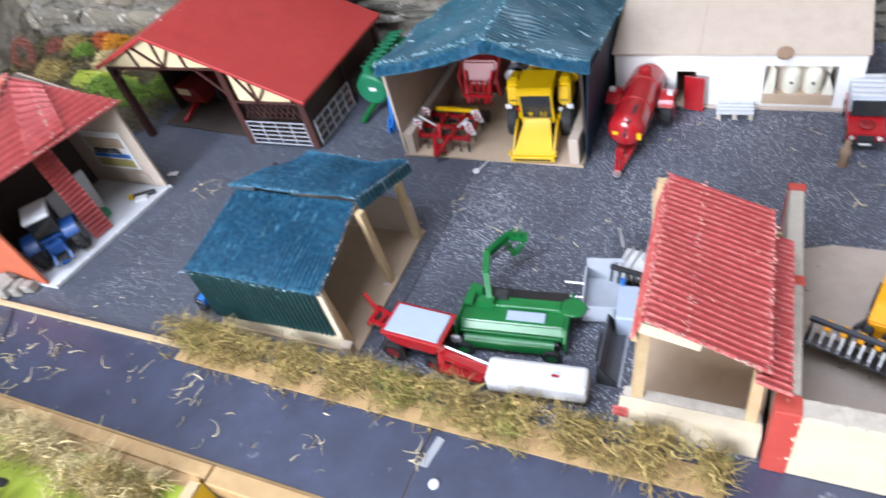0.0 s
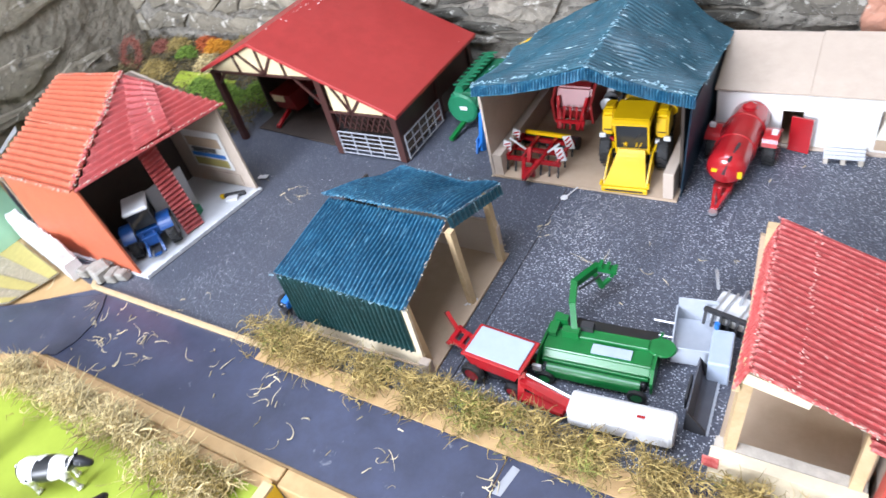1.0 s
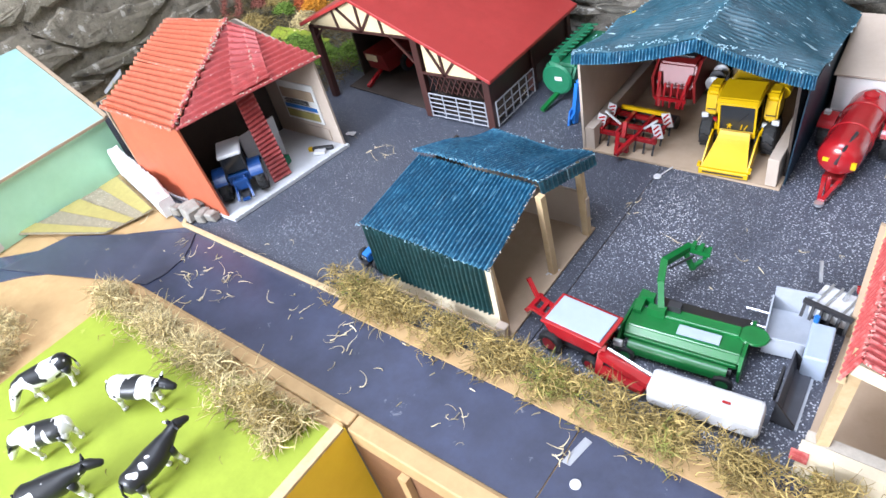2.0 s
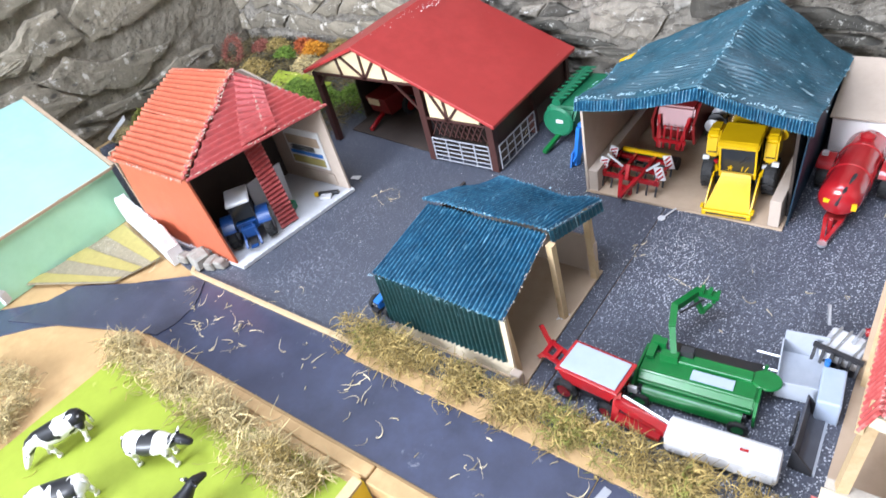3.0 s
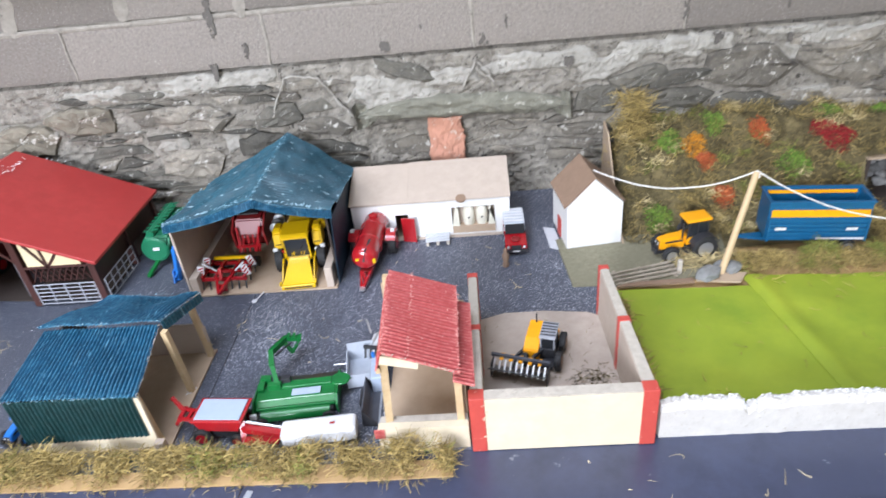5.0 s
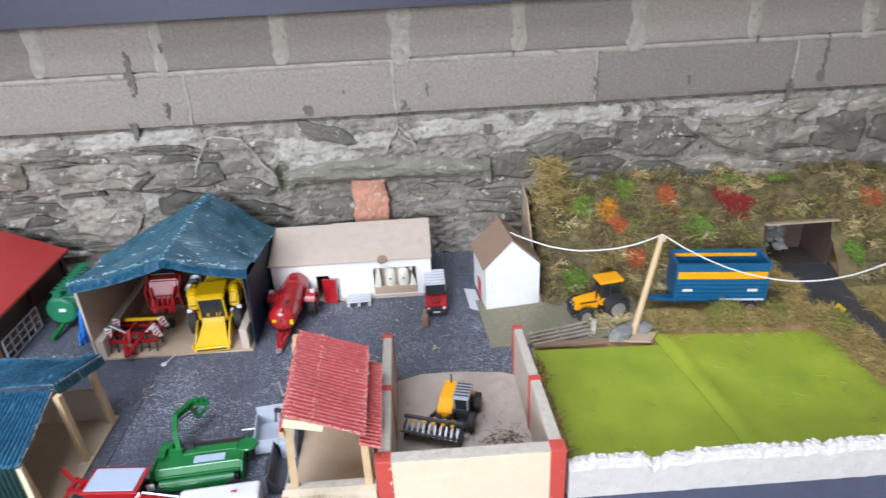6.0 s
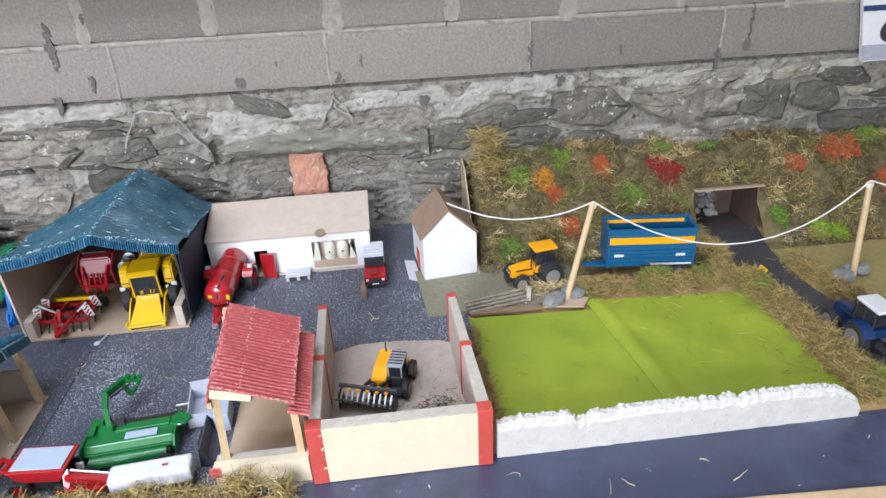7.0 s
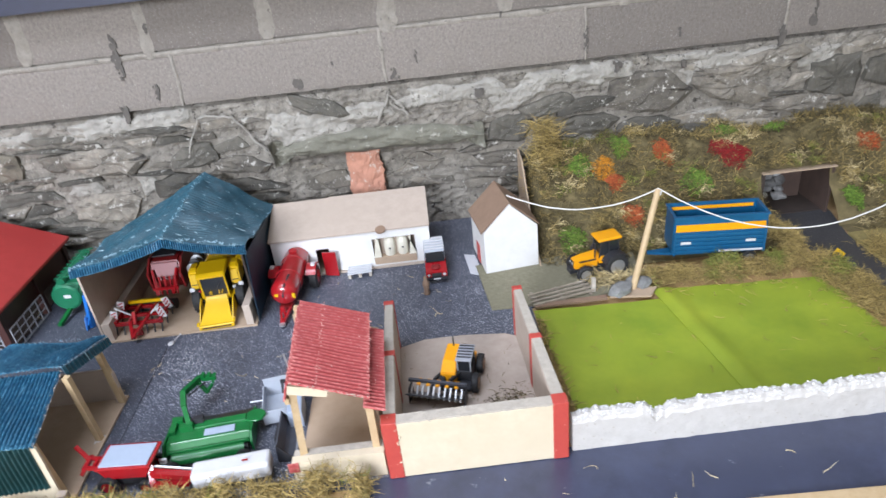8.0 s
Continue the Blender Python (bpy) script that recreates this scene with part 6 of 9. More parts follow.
parked = tractor(pose(-1.064, 0.112, 0.0082, 0, 0, 144), "blue toy tractor with white cab roof parked nose-in inside the house", TRACTORBLUE_SHADED, WHITE, GREYPLASTIC, 1.06, TRACTORBLUE_SHADED)
for s in (-1, 1):
    part("lift_arm", beam(bmesh.new(), (-0.040, s * 0.010, 0.030), (-0.066, s * 0.012, 0.014), 0.004, 0.005), TRACTORBLUE_SHADED, parked)
    part("lift_rod", rod(bmesh.new(), (-0.042, s * 0.008, 0.044), (-0.056, s * 0.012, 0.020), 0.0018, 8), TRACTORBLUE_SHADED, parked)
part("rear_block", box(-0.050, -0.040, -0.013, 0.013, 0.022, 0.040, bev=0.002), TRACTORBLUE_SHADED, parked)
part("drawbar_plate", box(-0.068, -0.044, -0.006, 0.006, 0.012, 0.015), TRACTORBLUE_SHADED, parked)
tractor(pose(0.432, 0.462, 0.0066, 0, 0, 190), "amber toy tractor with orange cab roof coupled to the trailer", AMBER, AMBER, SILVER, 0.94, CHARCOAL)
tractor(pose(0.942, 0.184, 0.0012, 0, 0, 92), "blue toy tractor with white cab roof standing on the lane", BLUE, WHITE, SILVER, 1.0)
tractor(pose(-0.700, 0.085, 0.0002, 0, 0, 262), "blue toy tractor half hidden behind the cart shed", BRIGHTBLUE, BRIGHTBLUE, BRIGHTBLUE, 0.62)


def trailer(m):
    t = thing("toy_trailer", "blue toy silage trailer with yellow band and open top", "toy trailer", m)
    L, W, z0, z1 = 0.092, 0.032, 0.034, 0.118
    body = bmesh.new()
    bx(body, -L, L, -W, W, z0, z0 + 0.003)
    for s in (-1, 1):
        bx(body, -L, L, s * W - 0.0015, s * W + 0.0015, z0 + 0.0031, z1)
        bx(body, s * L - 0.0015, s * L + 0.0015, -W + 0.0016, W - 0.0016, z0 + 0.0031, z1)
    body = part("body", body, TRAILBLUE, t)
    for s in (-1, 1):
        part("yellow_band", box(-L + 0.003, L - 0.003, s * (W + 0.0022) - 0.0006, s * (W + 0.0022) + 0.0006, 0.088, 0.104), AMBER, body)
        for k in range(5):
            z = 0.040 + 0.0095 * k
            part("rib", box(-L, L, s * (W + 0.0030) - 0.0014, s * (W + 0.0030) + 0.0014, z, z + 0.0045), TRAILBLUE, body)
        for k in range(2):
            x = -L + 0.002 + (2 * L - 0.004) * k
            part("upright", box(x - 0.002, x + 0.002, s * (W + 0.0056) - 0.0010, s * (W + 0.0056) + 0.0010, z0, 0.087), TRAILBLUE, body)
        for x in (-0.068, 0.062):
            part("sticker", box(x - 0.010, x + 0.010, s * (W + 0.0056) - 0.0003, s * (W + 0.0056) + 0.0003, 0.060, 0.066), WHITE, body)
        part("white_stripe", box(0.0, 0.088, s * (W + 0.0056) - 0.0003, s * (W + 0.0056) + 0.0003, 0.039, 0.043), WHITE, body)
    part("rim_bar", box(-L - 0.003, L + 0.003, -W - 0.0035, -W + 0.0035, z1 + 0.0002, z1 + 0.004), TRAILBLUE, body)
    part("rim_bar", box(-L - 0.003, L + 0.003, W - 0.0035, W + 0.0035, z1 + 0.0002, z1 + 0.004), TRAILBLUE, body)
    part("rim_bar", box(L - 0.003, L + 0.003, -W + 0.0036, W - 0.0036, z1 + 0.0002, z1 + 0.004), TRAILBLUE, body)
    part("rim_bar", box(-L - 0.003, -L + 0.003, -W + 0.0036, W - 0.0036, z1 + 0.0002, z1 + 0.004), TRAILBLUE, body)
    part("inner_bar", box(-L + 0.008, L - 0.008, W - 0.004, W - 0.0018, 0.108, 0.115), AMBER, body)
    part("chassis", box(-L + 0.01, L - 0.01, -0.014, 0.014, 0.022, 0.0338), TRAILBLUE, t)
    part("drawbar", slab([(-L + 0.01, -0.013), (-L + 0.01, 0.013), (-L - 0.045, 0.003), (-L - 0.045, -0.003)], "z", 0.021, 0.027), TRAILBLUE, t)
    for x in (0.030, 0.066):
        for s in (-1, 1):
            wheel(t, x, s * 0.028, 0.0165, 0.010, SILVER, 10)
        part("axle", rod(bmesh.new(), (x, -0.026, 0.0165), (x, 0.026, 0.0165), 0.003, 8), CHARCOAL, t)


trailer(pose(0.664, 0.466, 0.0012, 0, 0, -7) @ Matrix.Scale(0.94, 4))


def tanker():
    t = thing("toy_slurry_tanker", "glossy red toy slurry tanker with drawbar and fat tyres", "toy tanker", pose(-0.192, 0.528, 0.0008, 0, 0, 266))
    m = Matrix.Translation((0, 0, 0.047)) @ Matrix.Rotation(math.pi / 2, 4, "Y")
    r = 0.027
    body = part("tank", lathe(bmesh.new(), [(0.006, -0.088), (0.017, -0.086), (0.0245, -0.079), (r, -0.070), (r, -0.03), (r + 0.0012, -0.029), (r + 0.0012, -0.025), (r, -0.024), (r, 0.024), (r + 0.0012, 0.025), (r + 0.0012, 0.029), (r, 0.030), (r, 0.066), (0.0255, 0.076), (0.018, 0.084), (0.006, 0.086)], 32, m), RED, t, "glossy red barrel", smooth=True)
    part("hatch", lathe(bmesh.new(), [(0.010, 0), (0.010, 0.005), (0.004, 0.008)], 16, Matrix.Translation((-0.045, 0, 0.0725))), RED, body)
    part("hose", rod(rod(bmesh.new(), (0.086, 0.0, 0.045), (0.081, 0.006, 0.068), 0.0022, 8), (0.081, 0.006, 0.068), (0.05, 0.01, 0.074), 0.0022, 8), CHARCOAL, body)
    part("sticker", box(0.0845, 0.0855, -0.016, -0.006, 0.046, 0.052), YELLOW, body)
    part("sticker", box(0.0815, 0.0845, 0.018, 0.024, 0.040, 0.050), YELLOW, body)
    part("chassis", box(-0.075, 0.085, -0.012, 0.012, 0.012, 0.0205), DARKRED, t)
    bm = bmesh.new()
    beam(bm, (0.080, 0.010, 0.018), (0.122, 0.002, 0.010), 0.005, 0.006)
    beam(bm, (0.080, -0.010, 0.018), (0.122, -0.002, 0.010), 0.005, 0.006)
    part("drawbar", bm, RED, t)
    part("hitch_eye", lathe(bmesh.new(), [(0.006, 0), (0.006, 0.004)], 14, Matrix.Translation((0.126, 0, 0.006))), SILVER, t)
    part("jack", rod(bmesh.new(), (0.098, 0.0, 0.001), (0.098, 0.0, 0.030), 0.003, 8), RED, t)
    part("axle", rod(bmesh.new(), (-0.020, -0.045, 0.024), (-0.020, 0.045, 0.024), 0.004, 8), CHARCOAL, t)
    for s in (-1, 1):
        wheel(t, -0.020, s * 0.040, 0.0235, 0.017, RED)
        part("mudguard", sheet(bmesh.new(), lambda u, v: (-0.020 + 0.029 * math.cos(math.pi * (0.2 + 0.6 * u)), s * (0.029 + 0.021 * v), 0.024 + 0.029 * math.sin(math.pi * (0.2 + 0.6 * u))), 10, 2, 0.0014), RED, t)
        part("tail_lamp", box(-0.02, -0.012, s * 0.043 - 0.004, s * 0.043 + 0.004, 0.0532, 0.0580), WHITE, t)


tanker()


def harvester():
    t = thing("toy_forage_harvester", "bright yellow toy forage harvester facing out of the shed", "toy harvester", pose(-0.338, 0.530, 0.0052, 0, 0, 274))
    # engine body: a rounded tunnel behind the cab
    def hull(u, v):
        a = math.pi * (1.15 - 1.3 * u)
        wide, tall = 0.037 - 0.006 * v, 0.040 - 0.004 * v
        return (0.016 - 0.105 * v, wide * math.copysign(abs(math.cos(a)) ** 0.6, math.cos(a)), 0.052 + tall * math.copysign(abs(math.sin(a)) ** 0.7, math.sin(a)))
    body = part("body", sheet(bmesh.new(), hull, 28, 12, 0.002), YELLOW, t, "yellow rounded engine body", smooth=True)
    part("rear_panel", slab([(-0.030, 0.036), (0.030, 0.036), (0.030, 0.070), (0.018, 0.084), (-0.018, 0.084), (-0.030, 0.070)], "y", 0, 0.003, Matrix.Translation((-0.089, 0, 0)) @ Matrix.Rotation(math.pi / 2, 4, "Z")), YELLOW, body)
    part("air_intake", box(-0.070, -0.030, -0.016, 0.016, 0.0905, 0.0940, bev=0.002), CHARCOAL, body)
    part("chassis", box(-0.080, 0.058, -0.022, 0.022, 0.018, 0.031, bev=0.001), CHARCOAL, t)
    for s in (-1, 1):
        # tall wing panels beside the cab, over the drive wheels
        bm = slab([(-0.004, 0.052), (0.036, 0.052), (0.040, 0.060), (0.034, 0.088), (0.024, 0.094), (-0.004, 0.092)], "y", s * 0.040 - 0.009, s * 0.040 + 0.009)
        bmesh.ops.bevel(bm, geom=bm.edges[:], offset=0.003, segments=2, affect="EDGES")
        wing = part("wing_panel", bm, YELLOW, t)
        part("panel_line", box(0.0392, 0.0402, s * 0.040 - 0.006, s * 0.040 + 0.006, 0.064, 0.0655), CHARCOAL, wing)
        part("work_lamp", box(0.0365, 0.0415, s * 0.048 - 0.005, s * 0.048 + 0.005, 0.050, 0.058, bev=0.001), WHITE, wing)
        part("marker_lamp", box(0.0375, 0.0415, s * 0.034 - 0.003, s * 0.034 + 0.003, 0.0455, 0.0515), RED if s < 0 else WHITE, wing)
        part("bracket", beam(bmesh.new(), (0.034, s * 0.040, 0.052), (0.044, s * 0.030, 0.034), 0.004, 0.005), YELLOW, t)
        wheel(t, 0.030, s * 0.043, 0.027, 0.018, CHARCOAL)
        wheel(t, -0.062, s * 0.034, 0.018, 0.012, CHARCOAL, 12)
        part("ladder", box(0.044, 0.056, s * 0.028 - 0.002, s * 0.028 + 0.002, 0.018, 0.034), CHARCOAL, t)
    # cab
    cab = part("cab", box(0.014, 0.054, -0.026, 0.026, 0.032, 0.043, bev=0.001), YELLOW, t)
    part("cab_floor", box(0.016, 0.052, -0.024, 0.024, 0.0432, 0.0445), CHARCOAL, cab)
    part("windscreen", slab([(0.0540, 0.044), (0.0547, 0.044), (0.0577, 0.087), (0.0570, 0.087)], "y", -0.0225, 0.0225), GLASS, cab)
    for s in (-1, 1):
        part("side_window", box(0.016, 0.053, s * 0.0248 - 0.0003, s * 0.0248 + 0.0003, 0.0445, 0.087), GLASS, cab)
        part("pillar", beam(bmesh.new(), (0.0545, s * 0.0245, 0.043), (0.0575, s * 0.0245, 0.088), 0.0026, 0.0026), YELLOW, cab)
        part("pillar", beam(bmesh.new(), (0.016, s * 0.0245, 0.043), (0.016, s * 0.0245, 0.088), 0.0026, 0.0026), YELLOW, cab)
    for dy, lean in ((-0.012, 0.004), (-0.008, -0.001), (0.006, 0.002), (0.011, 0.004)):
        part("control_lever", rod(bmesh.new(), (0.0562, dy, 0.047), (0.0576, dy + lean, 0.056), 0.0008, 6), YELLOW, cab)
    part("control_bar", rod(bmesh.new(), (0.0566, -0.013, 0.0525), (0.0566, -0.006, 0.0525), 0.0008, 6), YELLOW, cab)
    part("wiper", rod(bmesh.new(), (0.0574, 0.004, 0.060), (0.0584, 0.014, 0.074), 0.0006, 6), CHARCOAL, cab)
    bm = slab([(0.004, 0.0885), (0.064, 0.0875), (0.066, 0.0905), (0.058, 0.0965), (0.006, 0.0985)], "y", -0.028, 0.028)
    bmesh.ops.bevel(bm, geom=bm.edges[:], offset=0.0018, segments=2, affect="EDGES")
    part("cab_roof", bm, YELLOW, cab)
    # discharge spout lying along one flank
    spout = bmesh.new()
    rod(spout, (0.004, 0.046, 0.082), (-0.062, 0.050, 0.088), 0.010, 14, 0.009)
    rod(spout, (-0.062, 0.050, 0.088), (-0.096, 0.050, 0.076), 0.009, 14, 0.008)
    part("chute", spout, YELLOW, t, "long yellow discharge spout")
    # pick-up header
    def apron(u, v):
        half = 0.020 + 0.011 * v
        return (0.056 + 0.052 * v, half * (2 * u - 1), 0.043 - 0.033 * v ** 0.8)
    hd = part("header", sheet(bmesh.new(), apron, 8, 10, 0.003), YELLOW, t, "yellow sloping pick-up header")
    part("header_lip", box(0.107, 0.114, -0.034, 0.034, 0.003, 0.0125, bev=0.0014), YELLOW, hd)
    # the slot is only a strip with its shade as colour
    part("header_slot", box(0.1142, 0.1146, -0.028, 0.028, 0.006, 0.009), SHADED_INSIDE, hd)
    for s in (-1, 1):
        part("header_cheek", slab([(0.056, 0.012), (0.108, 0.003), (0.110, 0.012), (0.070, 0.038), (0.056, 0.042)], "y", s * 0.0315 - 0.0012, s * 0.0315 + 0.0012), YELLOW, hd)
        part("header_horn", box(0.104, 0.112, s * 0.0345 - 0.002, s * 0.0345 + 0.002, 0.0128, 0.018), YELLOW, hd)


harvester()


def harrow():
    t = thing("toy_power_harrow", "red toy cultivator with red and white warning boards", "toy cultivator", pose(-0.485, 0.470, 0.0052, 0, 0, 268))
    bm = bmesh.new()
    for x in (-0.03, 0.0, 0.028):
        beam(bm, (x, -0.048, 0.022), (x, 0.048, 0.022), 0.006, 0.006)
    for y in (-0.044, -0.016, 0.016, 0.044):
        beam(bm, (-0.033, y, 0.027), (0.031, y, 0.027), 0.005, 0.005)
    part("frame", bm, RED, t, "red tubular frame")
    bm = bmesh.new()
    beam(bm, (0.030, -0.014, 0.026), (0.066, 0.0, 0.012), 0.006, 0.006)
    beam(bm, (0.030, 0.014, 0.026), (0.066, 0.0, 0.012), 0.006, 0.006)
    beam(bm, (0.045, -0.010, 0.012), (0.045, 0.010, 0.012), 0.006, 0.014)
    beam(bm, (0.040, 0, 0.028), (0.030, 0, 0.050), 0.006, 0.006)
    part("headstock", bm, RED, t)
    for k in range(7):
        y = -0.045 + 0.015 * k
        for x in (-0.03, 0.0, 0.028):
            part("tine", beam(bmesh.new(), (x, y, 0.020), (x + 0.008, y, 0.002), 0.0025, 0.0025), CHARCOAL, t)
    part("roller", rod(bmesh.new(), (-0.048, -0.048, 0.012), (-0.048, 0.048, 0.012), 0.011, 14), CHARCOAL, t)
    part("yellow_bar", box(-0.036, -0.031, -0.040, 0.040, 0.0302, 0.036), YELLOW, t)
    for s, x in ((-1, -0.012), (1, -0.012), (-1, 0.022), (1, 0.022)):
        brd = part("warning_board", box(-0.001, 0.001, -0.007, 0.007, 0.0, 0.024, Matrix.Translation((x, s * 0.050, 0.026)) @ Matrix.Rotation(radians(15 * s), 4, "X")), WHITE, t, "red and white striped board")
        for k in range(3):
            mm = Matrix.Translation((x, s * 0.050, 0.026)) @ Matrix.Rotation(radians(15 * s), 4, "X") @ Matrix.Translation((0, 0, 0.005 + 0.007 * k)) @ Matrix.Rotation(radians(35), 4, "X")
            part("stripe", box(-0.0013, 0.0013, -0.0062, 0.0062, -0.0014, 0.0014, mm), RED, brd)
    part("strut", beam(bmesh.new(), (0.010, -0.02, 0.030), (0.020, -0.040, 0.055), 0.003, 0.003), WHITE, t)
    part("strut", beam(bmesh.new(), (0.010, 0.02, 0.030), (0.012, 0.042, 0.050), 0.003, 0.003), WHITE, t)


harrow()


def red_baler():
    t = thing("toy_baler", "dark red toy baler parked deep in the shed", "toy baler", pose(-0.462, 0.610, 0.0052, 0, 0, 270))
    bm = slab([(-0.060, 0.020), (0.035, 0.018), (0.045, 0.045), (0.030, 0.078), (-0.040, 0.085), (-0.066, 0.060)], "y", -0.030, 0.030)
    bmesh.ops.bevel(bm, geom=bm.edges[:], offset=0.003, segments=2, affect="EDGES")
    part("body", bm, DARKRED, t)
    part("top_cover", box(-0.035, 0.024, -0.024, 0.024, 0.0862, 0.090, bev=0.001), CHARCOAL, t)
    for s in (-1, 1):
        part("side_plate", slab([(-0.05, 0.022), (0.045, 0.02), (0.050, 0.060), (0.02, 0.082), (-0.04, 0.078)], "y", s * 0.034 - 0.002, s * 0.034 + 0.002), DARKRED, t)
        wheel(t, -0.020, s * 0.043, 0.021, 0.012, RED, 12)
        part("arm", beam(bmesh.new(), (0.04, s * 0.026, 0.066), (0.066, s * 0.016, 0.018), 0.005, 0.005), RED, t)
    bar = part("pick_up_bar", beam(bmesh.new(), (0.060, -0.026, 0.030), (0.060, 0.026, 0.030), 0.004, 0.006), RED, t)
    for k in range(5):
        part("pick_up_tine", beam(bmesh.new(), (0.052, -0.022 + 0.011 * k, 0.055), (0.062, -0.022 + 0.011 * k, 0.016), 0.003, 0.003), RED, bar)
    t = thing("toy_reel_rake", "row of dark discs on a toy rake in the shed", "toy rake", pose(-0.395, 0.590, 0.0052, 0, 0, 272))
    part("bar", beam(bmesh.new(), (-0.06, 0, 0.060), (0.05, 0, 0.060), 0.005, 0.005), CHARCOAL, t)
    part("leg", box(-0.03, -0.024, -0.004, 0.004, 0.0, 0.058), CHARCOAL, t)
    part("leg", box(0.02, 0.026, -0.004, 0.004, 0.0, 0.058), CHARCOAL, t)
    for k in range(6):
        part("disc", lathe(bmesh.new(), [(0.003, -0.003), (0.012, -0.001), (0.012, 0.001), (0.003, 0.003)], 16, Matrix.Translation((-0.05 + 0.019 * k, 0, 0.072)) @ Matrix.Rotation(math.pi / 2, 4, "Y")), SILVER if k % 2 else CHARCOAL, t)


red_baler()


def green_machines():
    t = thing("toy_grain_header", "deep green toy harvester header on a trolley beside the red shed", "toy header", pose(-0.662, 0.595, 0.0006, 0, 0, 270))
    bm = slab([(-0.115, 0.022), (0.040, 0.022), (0.050, 0.046), (0.034, 0.066), (-0.115, 0.060)], "y", -0.034, 0.026)
    bmesh.ops.bevel(bm, geom=bm.edges[:], offset=0.005, segments=2, affect="EDGES")
    part("body", bm, DGREEN, t)
    part("reel", rod(bmesh.new(), (-0.10, -0.016, 0.070), (0.030, -0.016, 0.070), 0.009, 8), DGREEN, t)
    for k in range(9):
        x = -0.10 + 0.015 * k
        part("reel_bat", beam(bmesh.new(), (x, -0.032, 0.074), (x, 0.002, 0.078), 0.0025, 0.0025), DGREEN, t)
    part("end_drum", lathe(bmesh.new(), [(0.026, -0.003), (0.030, 0.0), (0.026, 0.003)], 20, Matrix.Translation((0.050, -0.004, 0.044)) @ Matrix.Rotation(math.pi / 2, 4, "Y")), DGREEN, t)
    part("sticker", box(0.0535, 0.0545, -0.006, 0.008, 0.044, 0.051), WHITE, t)
    part("drawbar", beam(bmesh.new(), (0.045, -0.004, 0.018), (0.096, -0.012, 0.006), 0.008, 0.006), GREEN, t)
    for s in (-1, 1):
        wheel(t, -0.045, s * 0.030 - 0.004, 0.016, 0.009, GREEN, 10)
    t = thing("toy_blue_plough", "blue toy plough frame squeezed beside the shed wall", "toy plough", pose(-0.598, 0.520, 0.0006, 0, 0, 268))
    bm = bmesh.new()
    beam(bm, (-0.06, 0.0, 0.066), (0.02, 0.0, 0.070), 0.008, 0.010)
    beam(bm, (0.02, 0.0, 0.070), (0.034, -0.004, 0.002), 0.008, 0.010)
    beam(bm, (-0.04, 0.0, 0.066), (-0.030, 0.0, 0.002), 0.008, 0.010)
    beam(bm, (0.012, 0.006, 0.040), (0.040, -0.006, 0.010), 0.006, 0.008)
    part("frame", bm, BRIGHTBLUE, t)
    part("share", slab([(0.02, 0.002), (0.048, 0.002), (0.040, 0.026), (0.024, 0.03)], "y", -0.010, -0.007), BRIGHTBLUE, t)
    t = thing("toy_yellow_loader_arm", "yellow toy loader arm standing against the wall", "toy loader arm", pose(-0.612, 0.700, 0.0006, 0, 0, 20))
    bm = bmesh.new()
    beam(bm, (0, 0, 0.0), (0, 0, 0.092), 0.005, 0.005)
    beam(bm, (0, 0, 0.092), (0.030, 0, 0.104), 0.005, 0.005)
    beam(bm, (0.030, 0, 0.104), (0.036, 0, 0.088), 0.005, 0.005)
    part("arm", bm, YELLOW, t)
    part("foot", box(-0.02, 0.02, -0.012, 0.012, 0.0, 0.005), YELLOW, t)
    t = thing("toy_red_spreader", "dark red toy machine in the shadowy cattle shed", "toy spreader", pose(-1.080, 0.560, 0.0006, 0, 0, 265))
    part("hopper", slab([(-0.05, 0.02), (0.04, 0.02), (0.05, 0.06), (-0.06, 0.06)], "y", -0.03, 0.03), DARKRED, t)
    part("label_plate", box(0.0505, 0.0515, -0.022, 0.012, 0.044, 0.058), CREAMPLASTIC, t)
    part("drawbar", beam(bmesh.new(), (0.04, 0, 0.018), (0.09, 0.01, 0.008), 0.008, 0.006), RED, t)
    for s in (-1, 1):
        wheel(t, -0.01, s * 0.036, 0.020, 0.011, RED, 12)


green_machines()


